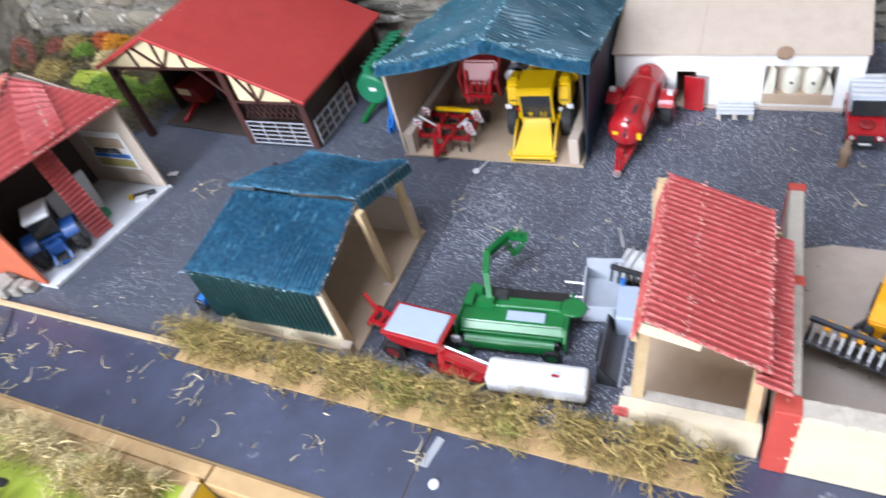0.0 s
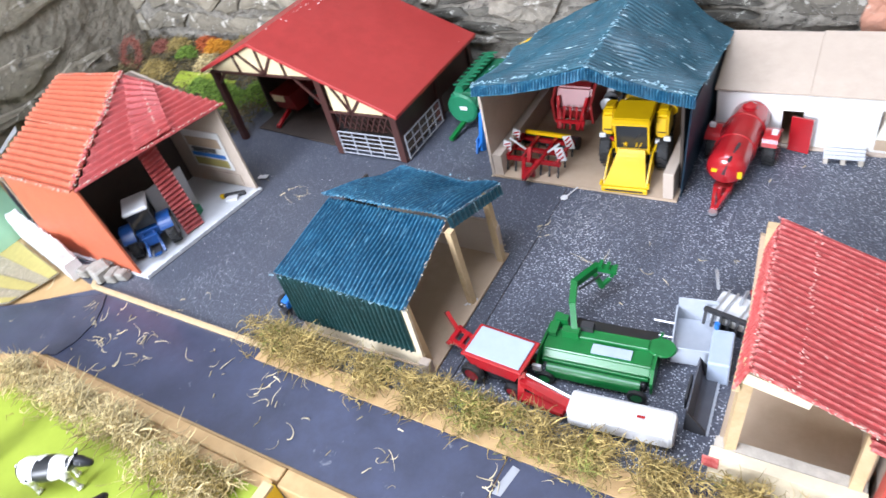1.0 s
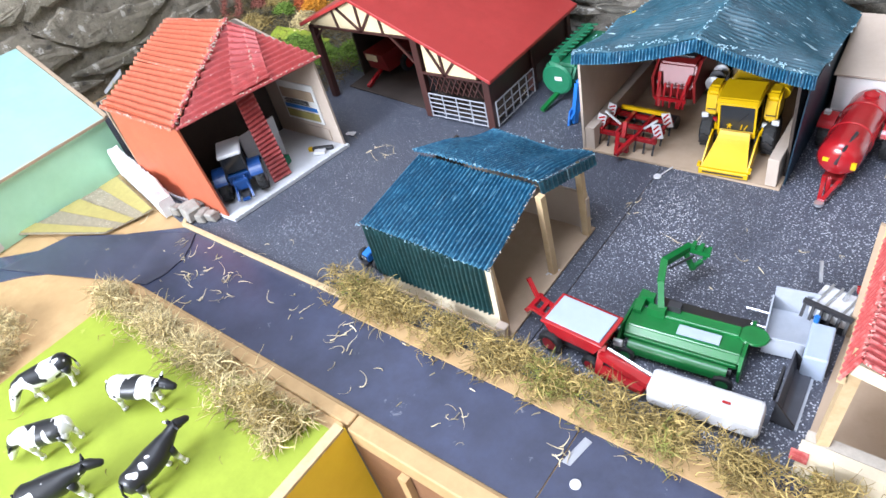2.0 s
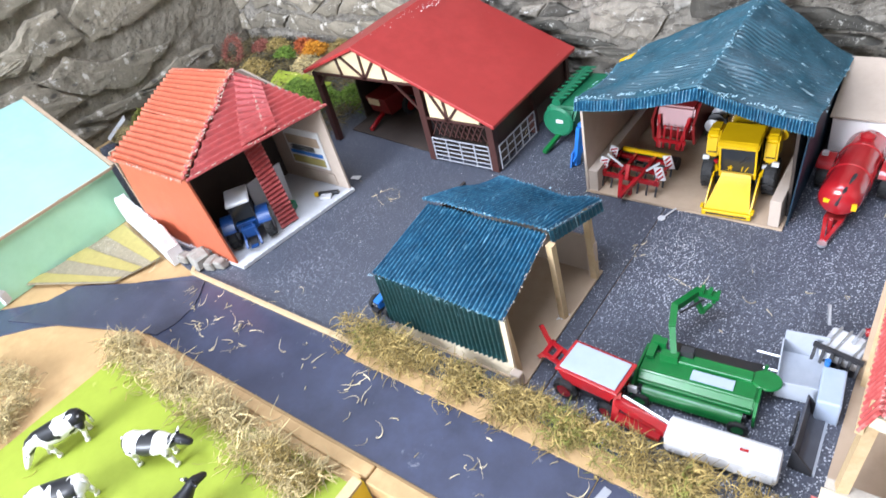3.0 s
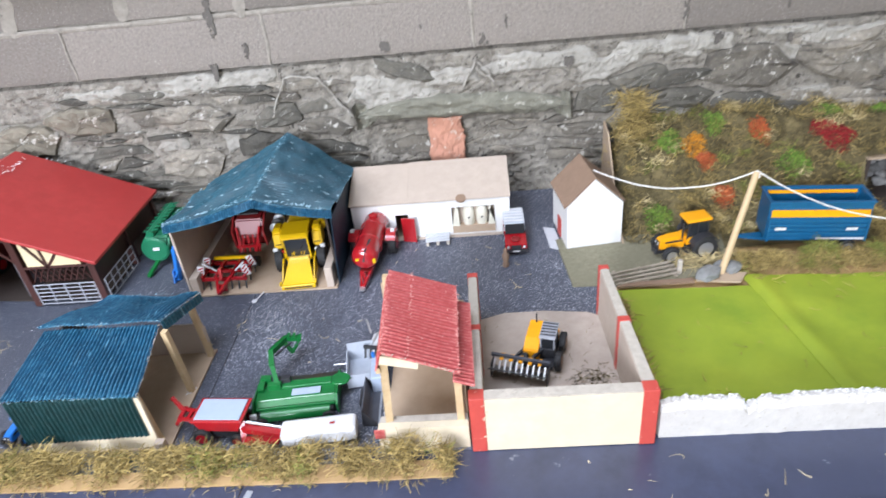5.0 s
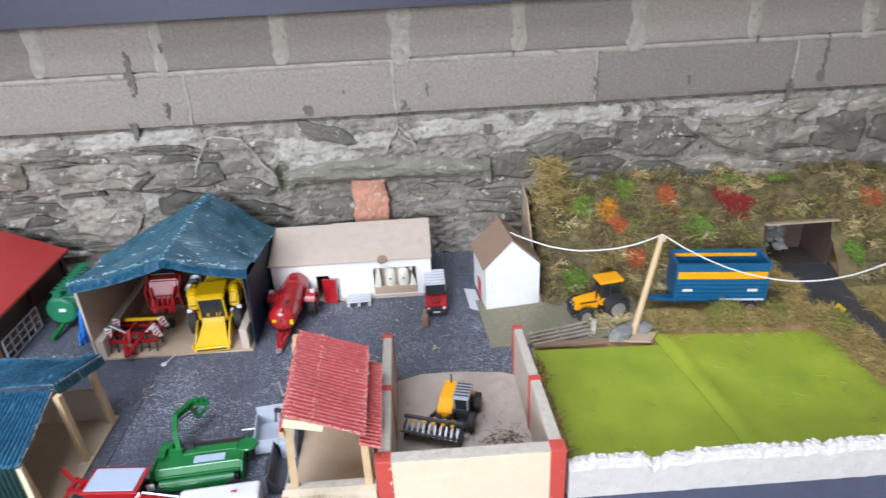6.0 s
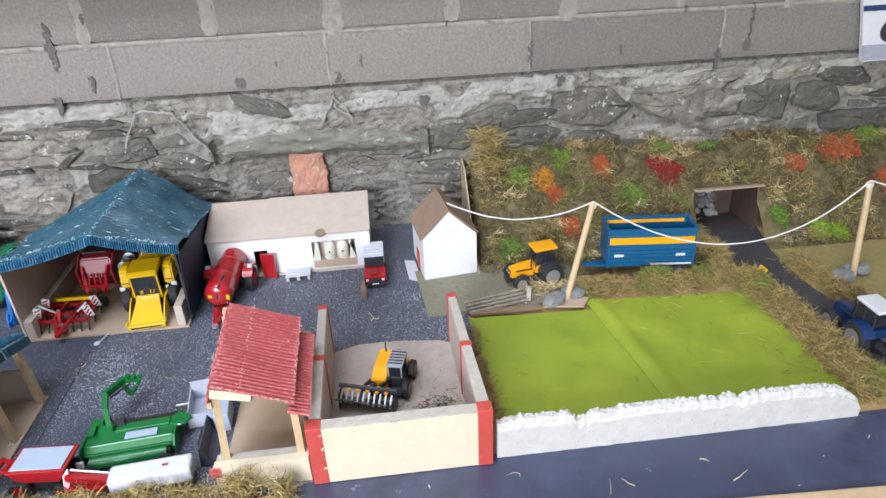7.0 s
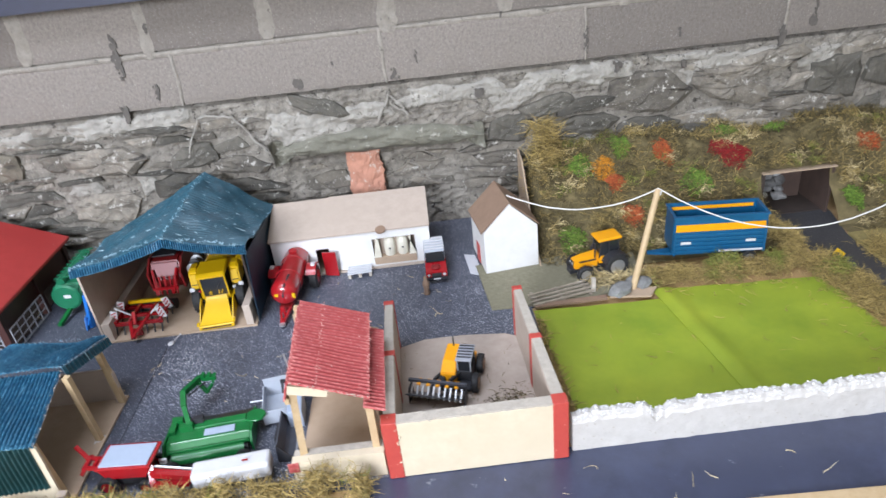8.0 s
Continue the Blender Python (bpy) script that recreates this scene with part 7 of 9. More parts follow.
def jeep():
    t = thing("toy_off_roader", "red toy off-road car with white ribbed canopy", "toy car", pose(0.106, 0.548, 0.0008, 0, 0, 270))
    bm = slab([(-0.050, 0.011), (0.050, 0.011), (0.051, 0.027), (0.020, 0.031), (-0.050, 0.031)], "y", -0.022, 0.022)
    bmesh.ops.bevel(bm, geom=bm.edges[:], offset=0.0015, segments=2, affect="EDGES")
    body = part("body", bm, RED, t)
    part("canopy", box(-0.052, 0.010, -0.0215, 0.0215, 0.0312, 0.054, bev=0.003), GREYPAINT, t, "pale grey canopy with white roof bars")
    for k in range(5):
        part("roof_rib", box(-0.050 + 0.012 * k, -0.044 + 0.012 * k, -0.0205, 0.0205, 0.0542, 0.0556), WHITE, t)
    part("windscreen", slab([(0.0105, 0.033), (0.0185, 0.033), (0.0125, 0.052), (0.0105, 0.052)], "y", -0.020, 0.020), GLASS, t)
    part("bumper", box(0.0512, 0.055, -0.023, 0.023, 0.011, 0.016), CHARCOAL, body)
    part("grille", box(0.0512, 0.0522, -0.010, 0.010, 0.0165, 0.025), CHARCOAL, body)
    part("plate", box(0.0552, 0.0558, -0.007, 0.007, 0.012, 0.0152), WHITE, body)
    part("bonnet_wheel", lathe(bmesh.new(), [(0.009, 0), (0.010, 0.002), (0.006, 0.004)], 18, Matrix.Translation((0.035, 0, 0.0292))), DARKRED, body)
    for s in (-1, 1):
        part("headlight", lathe(bmesh.new(), [(0.003, 0), (0.003, 0.0012)], 12, Matrix.Translation((0.0512, s * 0.016, 0.021)) @ Matrix.Rotation(math.pi / 2, 4, "Y")), WHITE, body)
        for x in (-0.031, 0.032):
            wheel(t, x, s * 0.0195, 0.012, 0.007, SILVER, 10)
    t = thing("small_brown_figure", "small brown weathered figure on the yard", "figurine", pose(0.082, 0.462, 0.0008))
    part("figure", lathe(bmesh.new(), [(0.006, 0.0), (0.007, 0.004), (0.005, 0.012), (0.0075, 0.022), (0.006, 0.030), (0.0035, 0.033), (0.0045, 0.038), (0.002, 0.042)], 12, Matrix()), MATS["brown_roof_card"], t, smooth=True)


jeep()


def green_mower():
    t = thing("toy_mower", "glossy green toy mower with folded drawbar", "toy mower", pose(-0.262, 0.117, 0.0010, 0, 0, 5) @ Matrix.Diagonal((0.90, 0.76, 0.82, 1)))
    # long rear conditioner cover
    bm = slab([(-0.040, 0.018), (-0.040, 0.028), (-0.030, 0.038), (0.012, 0.036), (0.024, 0.026), (0.024, 0.014)], "x", -0.072, 0.066)
    bmesh.ops.bevel(bm, geom=bm.edges[:], offset=0.0018, segments=2, affect="EDGES")
    body = part("body", bm, GREEN, t)
    part("cover_step", box(-0.050, 0.058, 0.0, 0.020, 0.0345, 0.041, bev=0.002), GREEN, body)
    part("white_panel", box(-0.010, 0.040, -0.024, -0.006, 0.0385, 0.0398), ICE, body, "pale sticker panel")
    part("roller_shield", sheet(bmesh.new(), lambda u, v: (-0.062 + 0.118 * u, -0.047 - 0.012 * math.sin(math.pi * 0.5 * v), 0.025 - 0.013 * (1 - math.cos(math.pi * 0.5 * v))), 10, 8, 0.002), GREEN, body, "curved green roller shield", smooth=True)
    part("shield_edge", box(-0.060, 0.020, -0.0590, -0.0584, 0.0150, 0.0166), WHITE, body)
    for x in (-0.058, -0.046, 0.024, 0.036):
        part("yellow_mark", box(x, x + 0.009, -0.0412, -0.0402, 0.022, 0.026), YELLOW, body)
    part("end_plate", slab([(-0.058, 0.006), (0.028, 0.006), (0.028, 0.034), (-0.034, 0.042), (-0.058, 0.026)], "x", -0.0755, -0.0725), GREEN, t)
    bm = slab([(-0.050, 0.006), (0.044, 0.010), (0.052, 0.026), (0.040, 0.036), (-0.034, 0.040), (-0.050, 0.028)], "x", 0.0665, 0.070)
    part("end_plate", bm, GREEN, t)
    part("side_guard", lathe(bmesh.new(), [(0.0175, 0.0), (0.0180, 0.002), (0.0165, 0.0042)], 22, Matrix.Translation((0.072, 0.012, 0.0345))), GREEN, t, "rounded green side guard")
    part("rear_cloth", sheet(bmesh.new(), quad_patch((-0.045, 0.026, 0.034), (0.064, 0.026, 0.034), (0.064, 0.050, 0.026), (-0.045, 0.052, 0.026), 0.002), 10, 4, 0.001), CHARCOAL, t, "black rubber flap")
    part("roller", rod(bmesh.new(), (-0.066, -0.042, 0.012), (0.060, -0.042, 0.012), 0.0065, 12), CHARCOAL, t)
    part("front_plate", box(-0.070, 0.064, -0.0445, -0.0415, 0.024, 0.030, bev=0.0008), GREEN, body)
    part("valve_block", box(-0.030, -0.014, 0.012, 0.024, 0.0415, 0.052), CHARCOAL, t)
    part("white_lamp", box(-0.078, -0.066, -0.064, -0.0585, 0.022, 0.034, bev=0.001), WHITE, t)
    for x in (-0.062, 0.054):
        wheel(t, x, -0.064, 0.012, 0.007, GREEN, 10)
    bm = bmesh.new()
    bx(bm, -0.070, -0.060, -0.004, 0.040, 0.030, 0.044)
    bx(bm, -0.052, -0.030, -0.002, 0.010, 0.0365, 0.050)
    bx(bm, -0.066, -0.050, 0.022, 0.034, 0.030, 0.048)
    part("gearbox", bm, GREEN, t)
    part("strut", rod(bmesh.new(), (-0.046, 0.046, 0.030), (-0.050, 0.050, 0.062), 0.003, 8), CHARCOAL, t)
    bm = bmesh.new()
    beam(bm, (-0.036, 0.004, 0.045), (-0.048, 0.046, 0.060), 0.008, 0.008)
    beam(bm, (-0.048, 0.046, 0.060), (-0.054, 0.086, 0.066), 0.009, 0.010)
    beam(bm, (-0.054, 0.084, 0.066), (-0.034, 0.142, 0.056), 0.009, 0.011)
    beam(bm, (-0.035, 0.139, 0.056), (-0.008, 0.143, 0.050), 0.014, 0.007)
    bar = part("drawbar", bm, GREEN, t, "cranked green drawbar")
    for dx, dz in ((-0.010, 0.056), (-0.020, 0.060), (-0.030, 0.062), (-0.014, 0.046)):
        part("coupling_plate", box(dx - 0.002, dx + 0.003, 0.133, 0.151, dz - 0.003, dz), GREEN, bar)
    part("hook_link", beam(bmesh.new(), (-0.036, 0.126, 0.054), (-0.024, 0.120, 0.030), 0.006, 0.006), GREEN, bar)
    part("hook_link", beam(bmesh.new(), (-0.026, 0.121, 0.032), (-0.016, 0.134, 0.040), 0.005, 0.005), GREEN, bar)
    part("hose", rod(bmesh.new(), (-0.046, 0.080, 0.060), (-0.026, 0.130, 0.050), 0.0018, 6), CHARCOAL, t)


green_mower()


def red_mower():
    t = thing("toy_drum_mower", "red toy machine with pale blue-grey lid behind the hedge", "toy mower", pose(-0.364, 0.060, 0.0010, 0, 0, -4) @ Matrix.Scale(0.95, 4))
    bm = slab([(-0.030, 0.028), (0.030, 0.028), (0.040, 0.046), (-0.040, 0.046)], "y", -0.024, 0.024)
    hop = part("hopper", bm, RED, t)
    part("rim", box(-0.042, 0.042, -0.026, 0.026, 0.0462, 0.0500, bev=0.001), RED, hop)
    part("lid", box(-0.037, 0.037, -0.0215, 0.0215, 0.0502, 0.0520, bev=0.0006), ICE, hop, "pale blue-grey lid")
    part("stand", box(-0.026, 0.026, -0.018, 0.018, 0.010, 0.0278), CHARCOAL, t)
    for s in (-1, 1):
        wheel(t, -0.030, s * 0.026, 0.016, 0.009, RED, 10)
        wheel(t, 0.026, s * 0.026, 0.011, 0.008, RED, 10)
    part("headstock_bar", beam(bmesh.new(), (-0.040, 0.008, 0.036), (-0.075, 0.020, 0.030), 0.005, 0.005), RED, t)
    part("headstock_bar", beam(bmesh.new(), (-0.040, -0.010, 0.036), (-0.075, 0.000, 0.030), 0.005, 0.005), RED, t)
    part("headstock_bar", beam(bmesh.new(), (-0.058, -0.006, 0.034), (-0.058, 0.016, 0.034), 0.005, 0.005), RED, t)
    part("headstock_bar", beam(bmesh.new(), (-0.075, -0.004, 0.030), (-0.075, 0.024, 0.030), 0.006, 0.006), RED, t)
    part("headstock_bar", beam(bmesh.new(), (-0.075, 0.016, 0.030), (-0.092, 0.022, 0.055), 0.005, 0.006), RED, t)
    part("headstock_bar", beam(bmesh.new(), (-0.075, 0.004, 0.030), (-0.090, 0.006, 0.010), 0.005, 0.006), RED, t)
    t = thing("toy_disc_mower", "red mower arm with long white cover", "toy mower", pose(-0.213, 0.036, 0.0010, 0, 0, 5))
    bm = box(-0.056, 0.054, -0.020, 0.012, 0.012, 0.038, bev=0.005)
    cov = part("cover", bm, WHITE, t, "rounded white plastic cover", smooth=False)
    part("badge", box(0.016, 0.024, -0.008, -0.005, 0.0401, 0.0405), RED, cov)
    part("skid", box(-0.050, 0.050, -0.014, 0.008, 0.0, 0.0118), CHARCOAL, t)
    bm = bmesh.new()
    beam(bm, (-0.056, -0.006, 0.028), (-0.115, 0.012, 0.030), 0.010, 0.010)
    beam(bm, (-0.060, -0.010, 0.022), (-0.112, 0.000, 0.016), 0.012, 0.006)
    beam(bm, (-0.115, 0.018, 0.040), (-0.115, 0.000, 0.008), 0.008, 0.006)
    part("arm", bm, RED, t)
    part("ram", rod(bmesh.new(), (-0.108, 0.014, 0.040), (-0.056, 0.002, 0.034), 0.0018, 8), SILVER, t)


red_mower()


def grey_group():
    t = thing("toy_link_box", "open pale grey metal toy transport box", "toy box", pose(-0.171, 0.172, 0.0010, 0, 0, 8) @ Matrix.Scale(0.92, 4))
    bm = bmesh.new()
    bx(bm, -0.024, 0.024, -0.036, 0.036, 0.004, 0.006)
    bx(bm, -0.026, -0.0242, -0.036, 0.036, 0.004, 0.030)
    bx(bm, -0.0240, 0.024, 0.0362, 0.038, 0.004, 0.044)
    bx(bm, 0.0242, 0.026, -0.036, 0.036, 0.004, 0.026)
    part("tray", bm, GREYPAINT, t, "pale grey sheet metal tray")
    part("front_sheet", box(-0.0238, 0.0238, -0.0358, -0.0340, 0.0062, 0.032), GREYPAINT, t)
    for y in (0.020, -0.004):
        part("fork", rod(bmesh.new(), (-0.026, y, 0.012), (-0.052, y + 0.004, 0.010), 0.0016, 6), SILVER, t)
    t = thing("toy_sprayer", "white and silver toy sprayer with red coupling", "toy sprayer", pose(-0.139, 0.216, 0.0010, 0, 0, -12))
    part("tank", box(-0.020, 0.020, -0.020, 0.016, 0.014, 0.034, bev=0.003), WHITE, t)
    part("base", box(-0.018, 0.018, -0.016, 0.014, 0.0, 0.0138), CHARCOAL, t)
    comb = part("comb_bar", beam(bmesh.new(), (-0.025, -0.022, 0.035), (0.026, -0.022, 0.035), 0.005, 0.005), CHARCOAL, t)
    for k in range(6):
        part("comb_tooth", beam(bmesh.new(), (-0.022 + 0.009 * k, -0.024, 0.034), (-0.022 + 0.009 * k, -0.030, 0.018), 0.003, 0.003), CHARCOAL, comb)
    part("boom", beam(bmesh.new(), (-0.024, 0.012, 0.036), (-0.030, 0.018, 0.060), 0.003, 0.003), SILVER, t)
    part("boom", beam(bmesh.new(), (0.006, 0.0, 0.036), (0.012, 0.004, 0.058), 0.003, 0.003), SILVER, t)
    for x in (-0.014, -0.004, 0.014):
        part("nozzle_pipe", rod(bmesh.new(), (x, -0.018, 0.035), (x + 0.003, 0.014, 0.038), 0.0014, 6), SILVER, t)
    part("coupling", rod(rod(bmesh.new(), (0.010, 0.022, 0.036), (0.034, 0.030, 0.044), 0.005, 8), (0.034, 0.030, 0.044), (0.040, 0.010, 0.036), 0.004, 8), RED, t)
    t = thing("toy_white_door_panel", "pale blue-white panel leaning by the lean-to", "panel", pose(-0.1375, 0.149, 0.0010, 0, 0, 0))
    part("panel", box(-0.013, 0.010, -0.024, 0.026, 0.0, 0.034, Matrix.Rotation(radians(5), 4, "Z"), bev=0.002), ICE, t)
    part("cap", rod(bmesh.new(), (-0.012, 0.026, 0.034), (-0.012, 0.026, 0.042), 0.003, 8), BRIGHTBLUE, t)
    t = thing("toy_loader_bucket", "dark grey open toy bucket lying beside the lean-to", "toy bucket", pose(-0.146, 0.092, 0.0010, 0, 0, 2))
    part("shell", sheet(bmesh.new(), lambda u, v: (-0.010 + 0.021 * max(0.0, v - 0.45) / 0.55 + 0.004 * math.sin(math.pi * v), -0.034 + 0.068 * u, 0.0345 - 0.032 * min(1.0, v / 0.6) ** 0.8), 4, 14, 0.0018), SLATE, t, smooth=True)
    for y in (-0.0362, 0.0342):
        part("cheek", slab([(-0.0115, 0.003), (0.011, 0.0), (0.011, 0.006), (-0.0095, 0.036)], "y", y, y + 0.002), CHARCOAL, t)
    part("lip", box(0.0108, 0.0136, -0.035, 0.035, 0.0, 0.0022), GREYPAINT, t, "worn grey metal lip")
    part("hitch_plate", box(-0.0150, -0.0122, -0.016, 0.016, 0.010, 0.030, bev=0.0006), CHARCOAL, t)


grey_group()


def loader():
    t = thing("toy_wheel_loader", "amber toy loader with dark cab and toothed bucket", "toy loader", pose(0.129, 0.186, 0.0054, 0, 0, 254) @ Matrix.Scale(0.80, 4))
    bm = slab([(-0.046, 0.016), (0.036, 0.016), (0.038, 0.046), (0.010, 0.056), (-0.044, 0.058)], "y", -0.036, -0.006)
    bmesh.ops.bevel(bm, geom=bm.edges[:], offset=0.002, segments=2, affect="EDGES")
    part("hood", bm, AMBER, t, "amber engine hood")
    part("exhaust", rod(bmesh.new(), (-0.036, -0.022, 0.056), (-0.036, -0.022, 0.080), 0.0016, 8), CHARCOAL, t)
    part("chassis", box(-0.050, 0.046, -0.024, 0.024, 0.010, 0.0158), CHARCOAL, t)
    cab = part("cab", box(-0.026, 0.022, -0.0055, 0.024, 0.018, 0.040, bev=0.001), CHARCOAL, t)
    for x in (-0.024, 0.020):
        for y in (-0.004, 0.0225):
            part("cab_pillar", beam(bmesh.new(), (x, y, 0.040), (x, y, 0.066), 0.0024, 0.0024), GREYPLASTIC, cab)
    for y in (-0.0035, 0.0222):
        part("side_window", box(-0.022, 0.018, y - 0.0003, y + 0.0003, 0.0405, 0.066), GLASS, cab)
    part("windscreen", box(0.0200, 0.0206, -0.003, 0.0215, 0.0405, 0.066), GLASS, cab)
    roof = part("cab_roof", box(-0.028, 0.024, -0.007, 0.0255, 0.0662, 0.070, bev=0.001), GREYPLASTIC, cab)
    for k in range(5):
        part("roof_bar", box(-0.023 + 0.009 * k, -0.020 + 0.009 * k, -0.0055, 0.024, 0.0702, 0.0712), CHARCOAL, roof)
    part("rear_hood", box(-0.046, -0.027, -0.0050, 0.024, 0.018, 0.040, bev=0.002), AMBER, t)
    for s in (-1, 1):
        for x in (-0.030, 0.030):
            wheel(t, x, s * 0.033, 0.020, 0.013, RIMBROWN if s > 0 else CHARCOAL)
        part("lift_arm", beam(beam(bmesh.new(), (0.020, s * 0.016 - 0.016, 0.036), (0.050, s * 0.016 - 0.030, 0.038), 0.005, 0.007), (0.050, s * 0.016 - 0.030, 0.038), (0.070, s * 0.016 - 0.034, 0.020), 0.005, 0.007), CHARCOAL, t)
    bk = part("bucket", sheet(bmesh.new(), lambda u, v: (0.072 + 0.026 * math.sin(math.pi * (0.55 + 0.9 * v)) * -1 + 0.02, -0.090 + 0.110 * u, 0.020 - 0.019 * math.cos(math.pi * (0.05 + 0.9 * v))), 10, 10, 0.002), CHARCOAL, t, "dark toothed bucket")
    for s in (-1, 1):
        part("bucket_side", slab([(0.070, 0.004), (0.100, 0.001), (0.096, 0.034), (0.076, 0.038)], "y", s * 0.0560 - 0.036, s * 0.0560 - 0.034), CHARCOAL, bk)
    part("top_bar", beam(bmesh.new(), (0.080, -0.094, 0.0455), (0.080, 0.024, 0.0455), 0.006, 0.006), SLATE, bk)
    for k in range(10):
        y = -0.085 + 0.0112 * k
        part("tooth", beam(bmesh.new(), (0.086, y, 0.040), (0.104, y, 0.022), 0.003, 0.003), SILVER, bk)
    for k in range(5):
        y = -0.072 + 0.019 * k
        part("grab_finger", beam(bmesh.new(), (0.072, y, 0.044), (0.088, y, 0.041), 0.007, 0.003), AMBER, bk)
    # the bucket head stands askew, swung back at one end
    bk.matrix_basis = Matrix.Translation((0.058, 0.020, 0)) @ Matrix.Rotation(radians(-3), 4, "Z") @ Matrix.Translation((-0.070, -0.020, 0))


loader()


# ---------------- poles, cable and small pieces ----------------
def poles():
    tops = []
    for base, top in (((0.474, 0.380, 0.004), (0.534, 0.440, 0.184)), ((1.058, 0.366, 0.006), (1.060, 0.396, 0.200))):
        t = thing("cable_pole", "leaning pale dowel pole with cord tied at its top", "pole", Matrix(), "poles along the lane")
        part("shaft", rod(bmesh.new(), base, top, 0.0062, 14, 0.0056), PINE, t)
        p = Vector(top)
        knot = bmesh.new()
        for k in range(3):
            lathe(knot, [(0.0055, -0.0015), (0.0072, 0.0), (0.0055, 0.0015)], 14, Matrix.Translation(p - Vector((0, 0, 0.004 + 0.003 * k))))
        part("cord_knot", knot, CORD, t, "white cord wrapped round")
        rnd = random.Random(int(base[0] * 100))
        for k, (dx, dy, size) in enumerate(((-0.026, -0.006, 0.021), (0.022, 0.012, 0.018), (0.004, 0.020, 0.012))):
            bm = bmesh.new()
            bmesh.ops.create_icosphere(bm, subdivisions=2, radius=size)
            for v in bm.verts:
                v.co *= 1 + 0.5 * noise.noise(v.co * 55 + Vector((k * 3 + base[0] * 9, 0, 0)))
                v.co.z = max(-0.006, min(0.008, v.co.z * 0.6 + 0.25 * v.co.x))
            bm.transform(Matrix.Translation((base[0] + dx, base[1] + dy, 0.0165)))
            part("foot_stone", bm, PEBBLE, t, "grey stone")
        if base[0] < 0.8:
            part("foot_plate", slab([(0.425, 0.362), (0.500, 0.350), (0.520, 0.378), (0.450, 0.392)], "z", 0.0068, 0.0105), CARD, t)
        tops.append(p)
    pts = [Vector((0.262, 0.530, 0.166)), tops[0] + Vector((0, 0, 0.002)), tops[1] + Vector((0, 0, 0.002)), Vector((1.75, 0.43, 0.20))]
    line = thing("cord_line", "sagging white cord strung between the poles", "cord", Matrix())
    for (a, b), sag in zip(zip(pts, pts[1:]), (0.030, 0.090, 0.06)):
        cu = bpy.data.curves.new("cord", "CURVE")
        cu.dimensions, cu.bevel_depth, cu.bevel_resolution = "3D", 0.0013, 2
        sp = cu.splines.new("POLY")
        n_ = 28
        sp.points.add(n_)
        for k in range(n_ + 1):
            u = k / n_
            p = a.lerp(b, u) - Vector((0, 0.5 * sag * 4 * u * (1 - u), sag * 4 * u * (1 - u)))
            p += Vector((0, 0, 0.0012 * noise.noise(p * 40)))
            sp.points[k].co = (*p, 1)
        tmp = bpy.data.objects.new("tmp", cu)
        scene.collection.objects.link(tmp)
        me = bpy.data.meshes.new_from_object(tmp.evaluated_get(bpy.context.evaluated_depsgraph_get()))
        bpy.data.objects.remove(tmp)
        me.materials.clear()
        me.materials.append(CORD)
        ob = new("cord_span", me)
        ob.parent = line


poles()


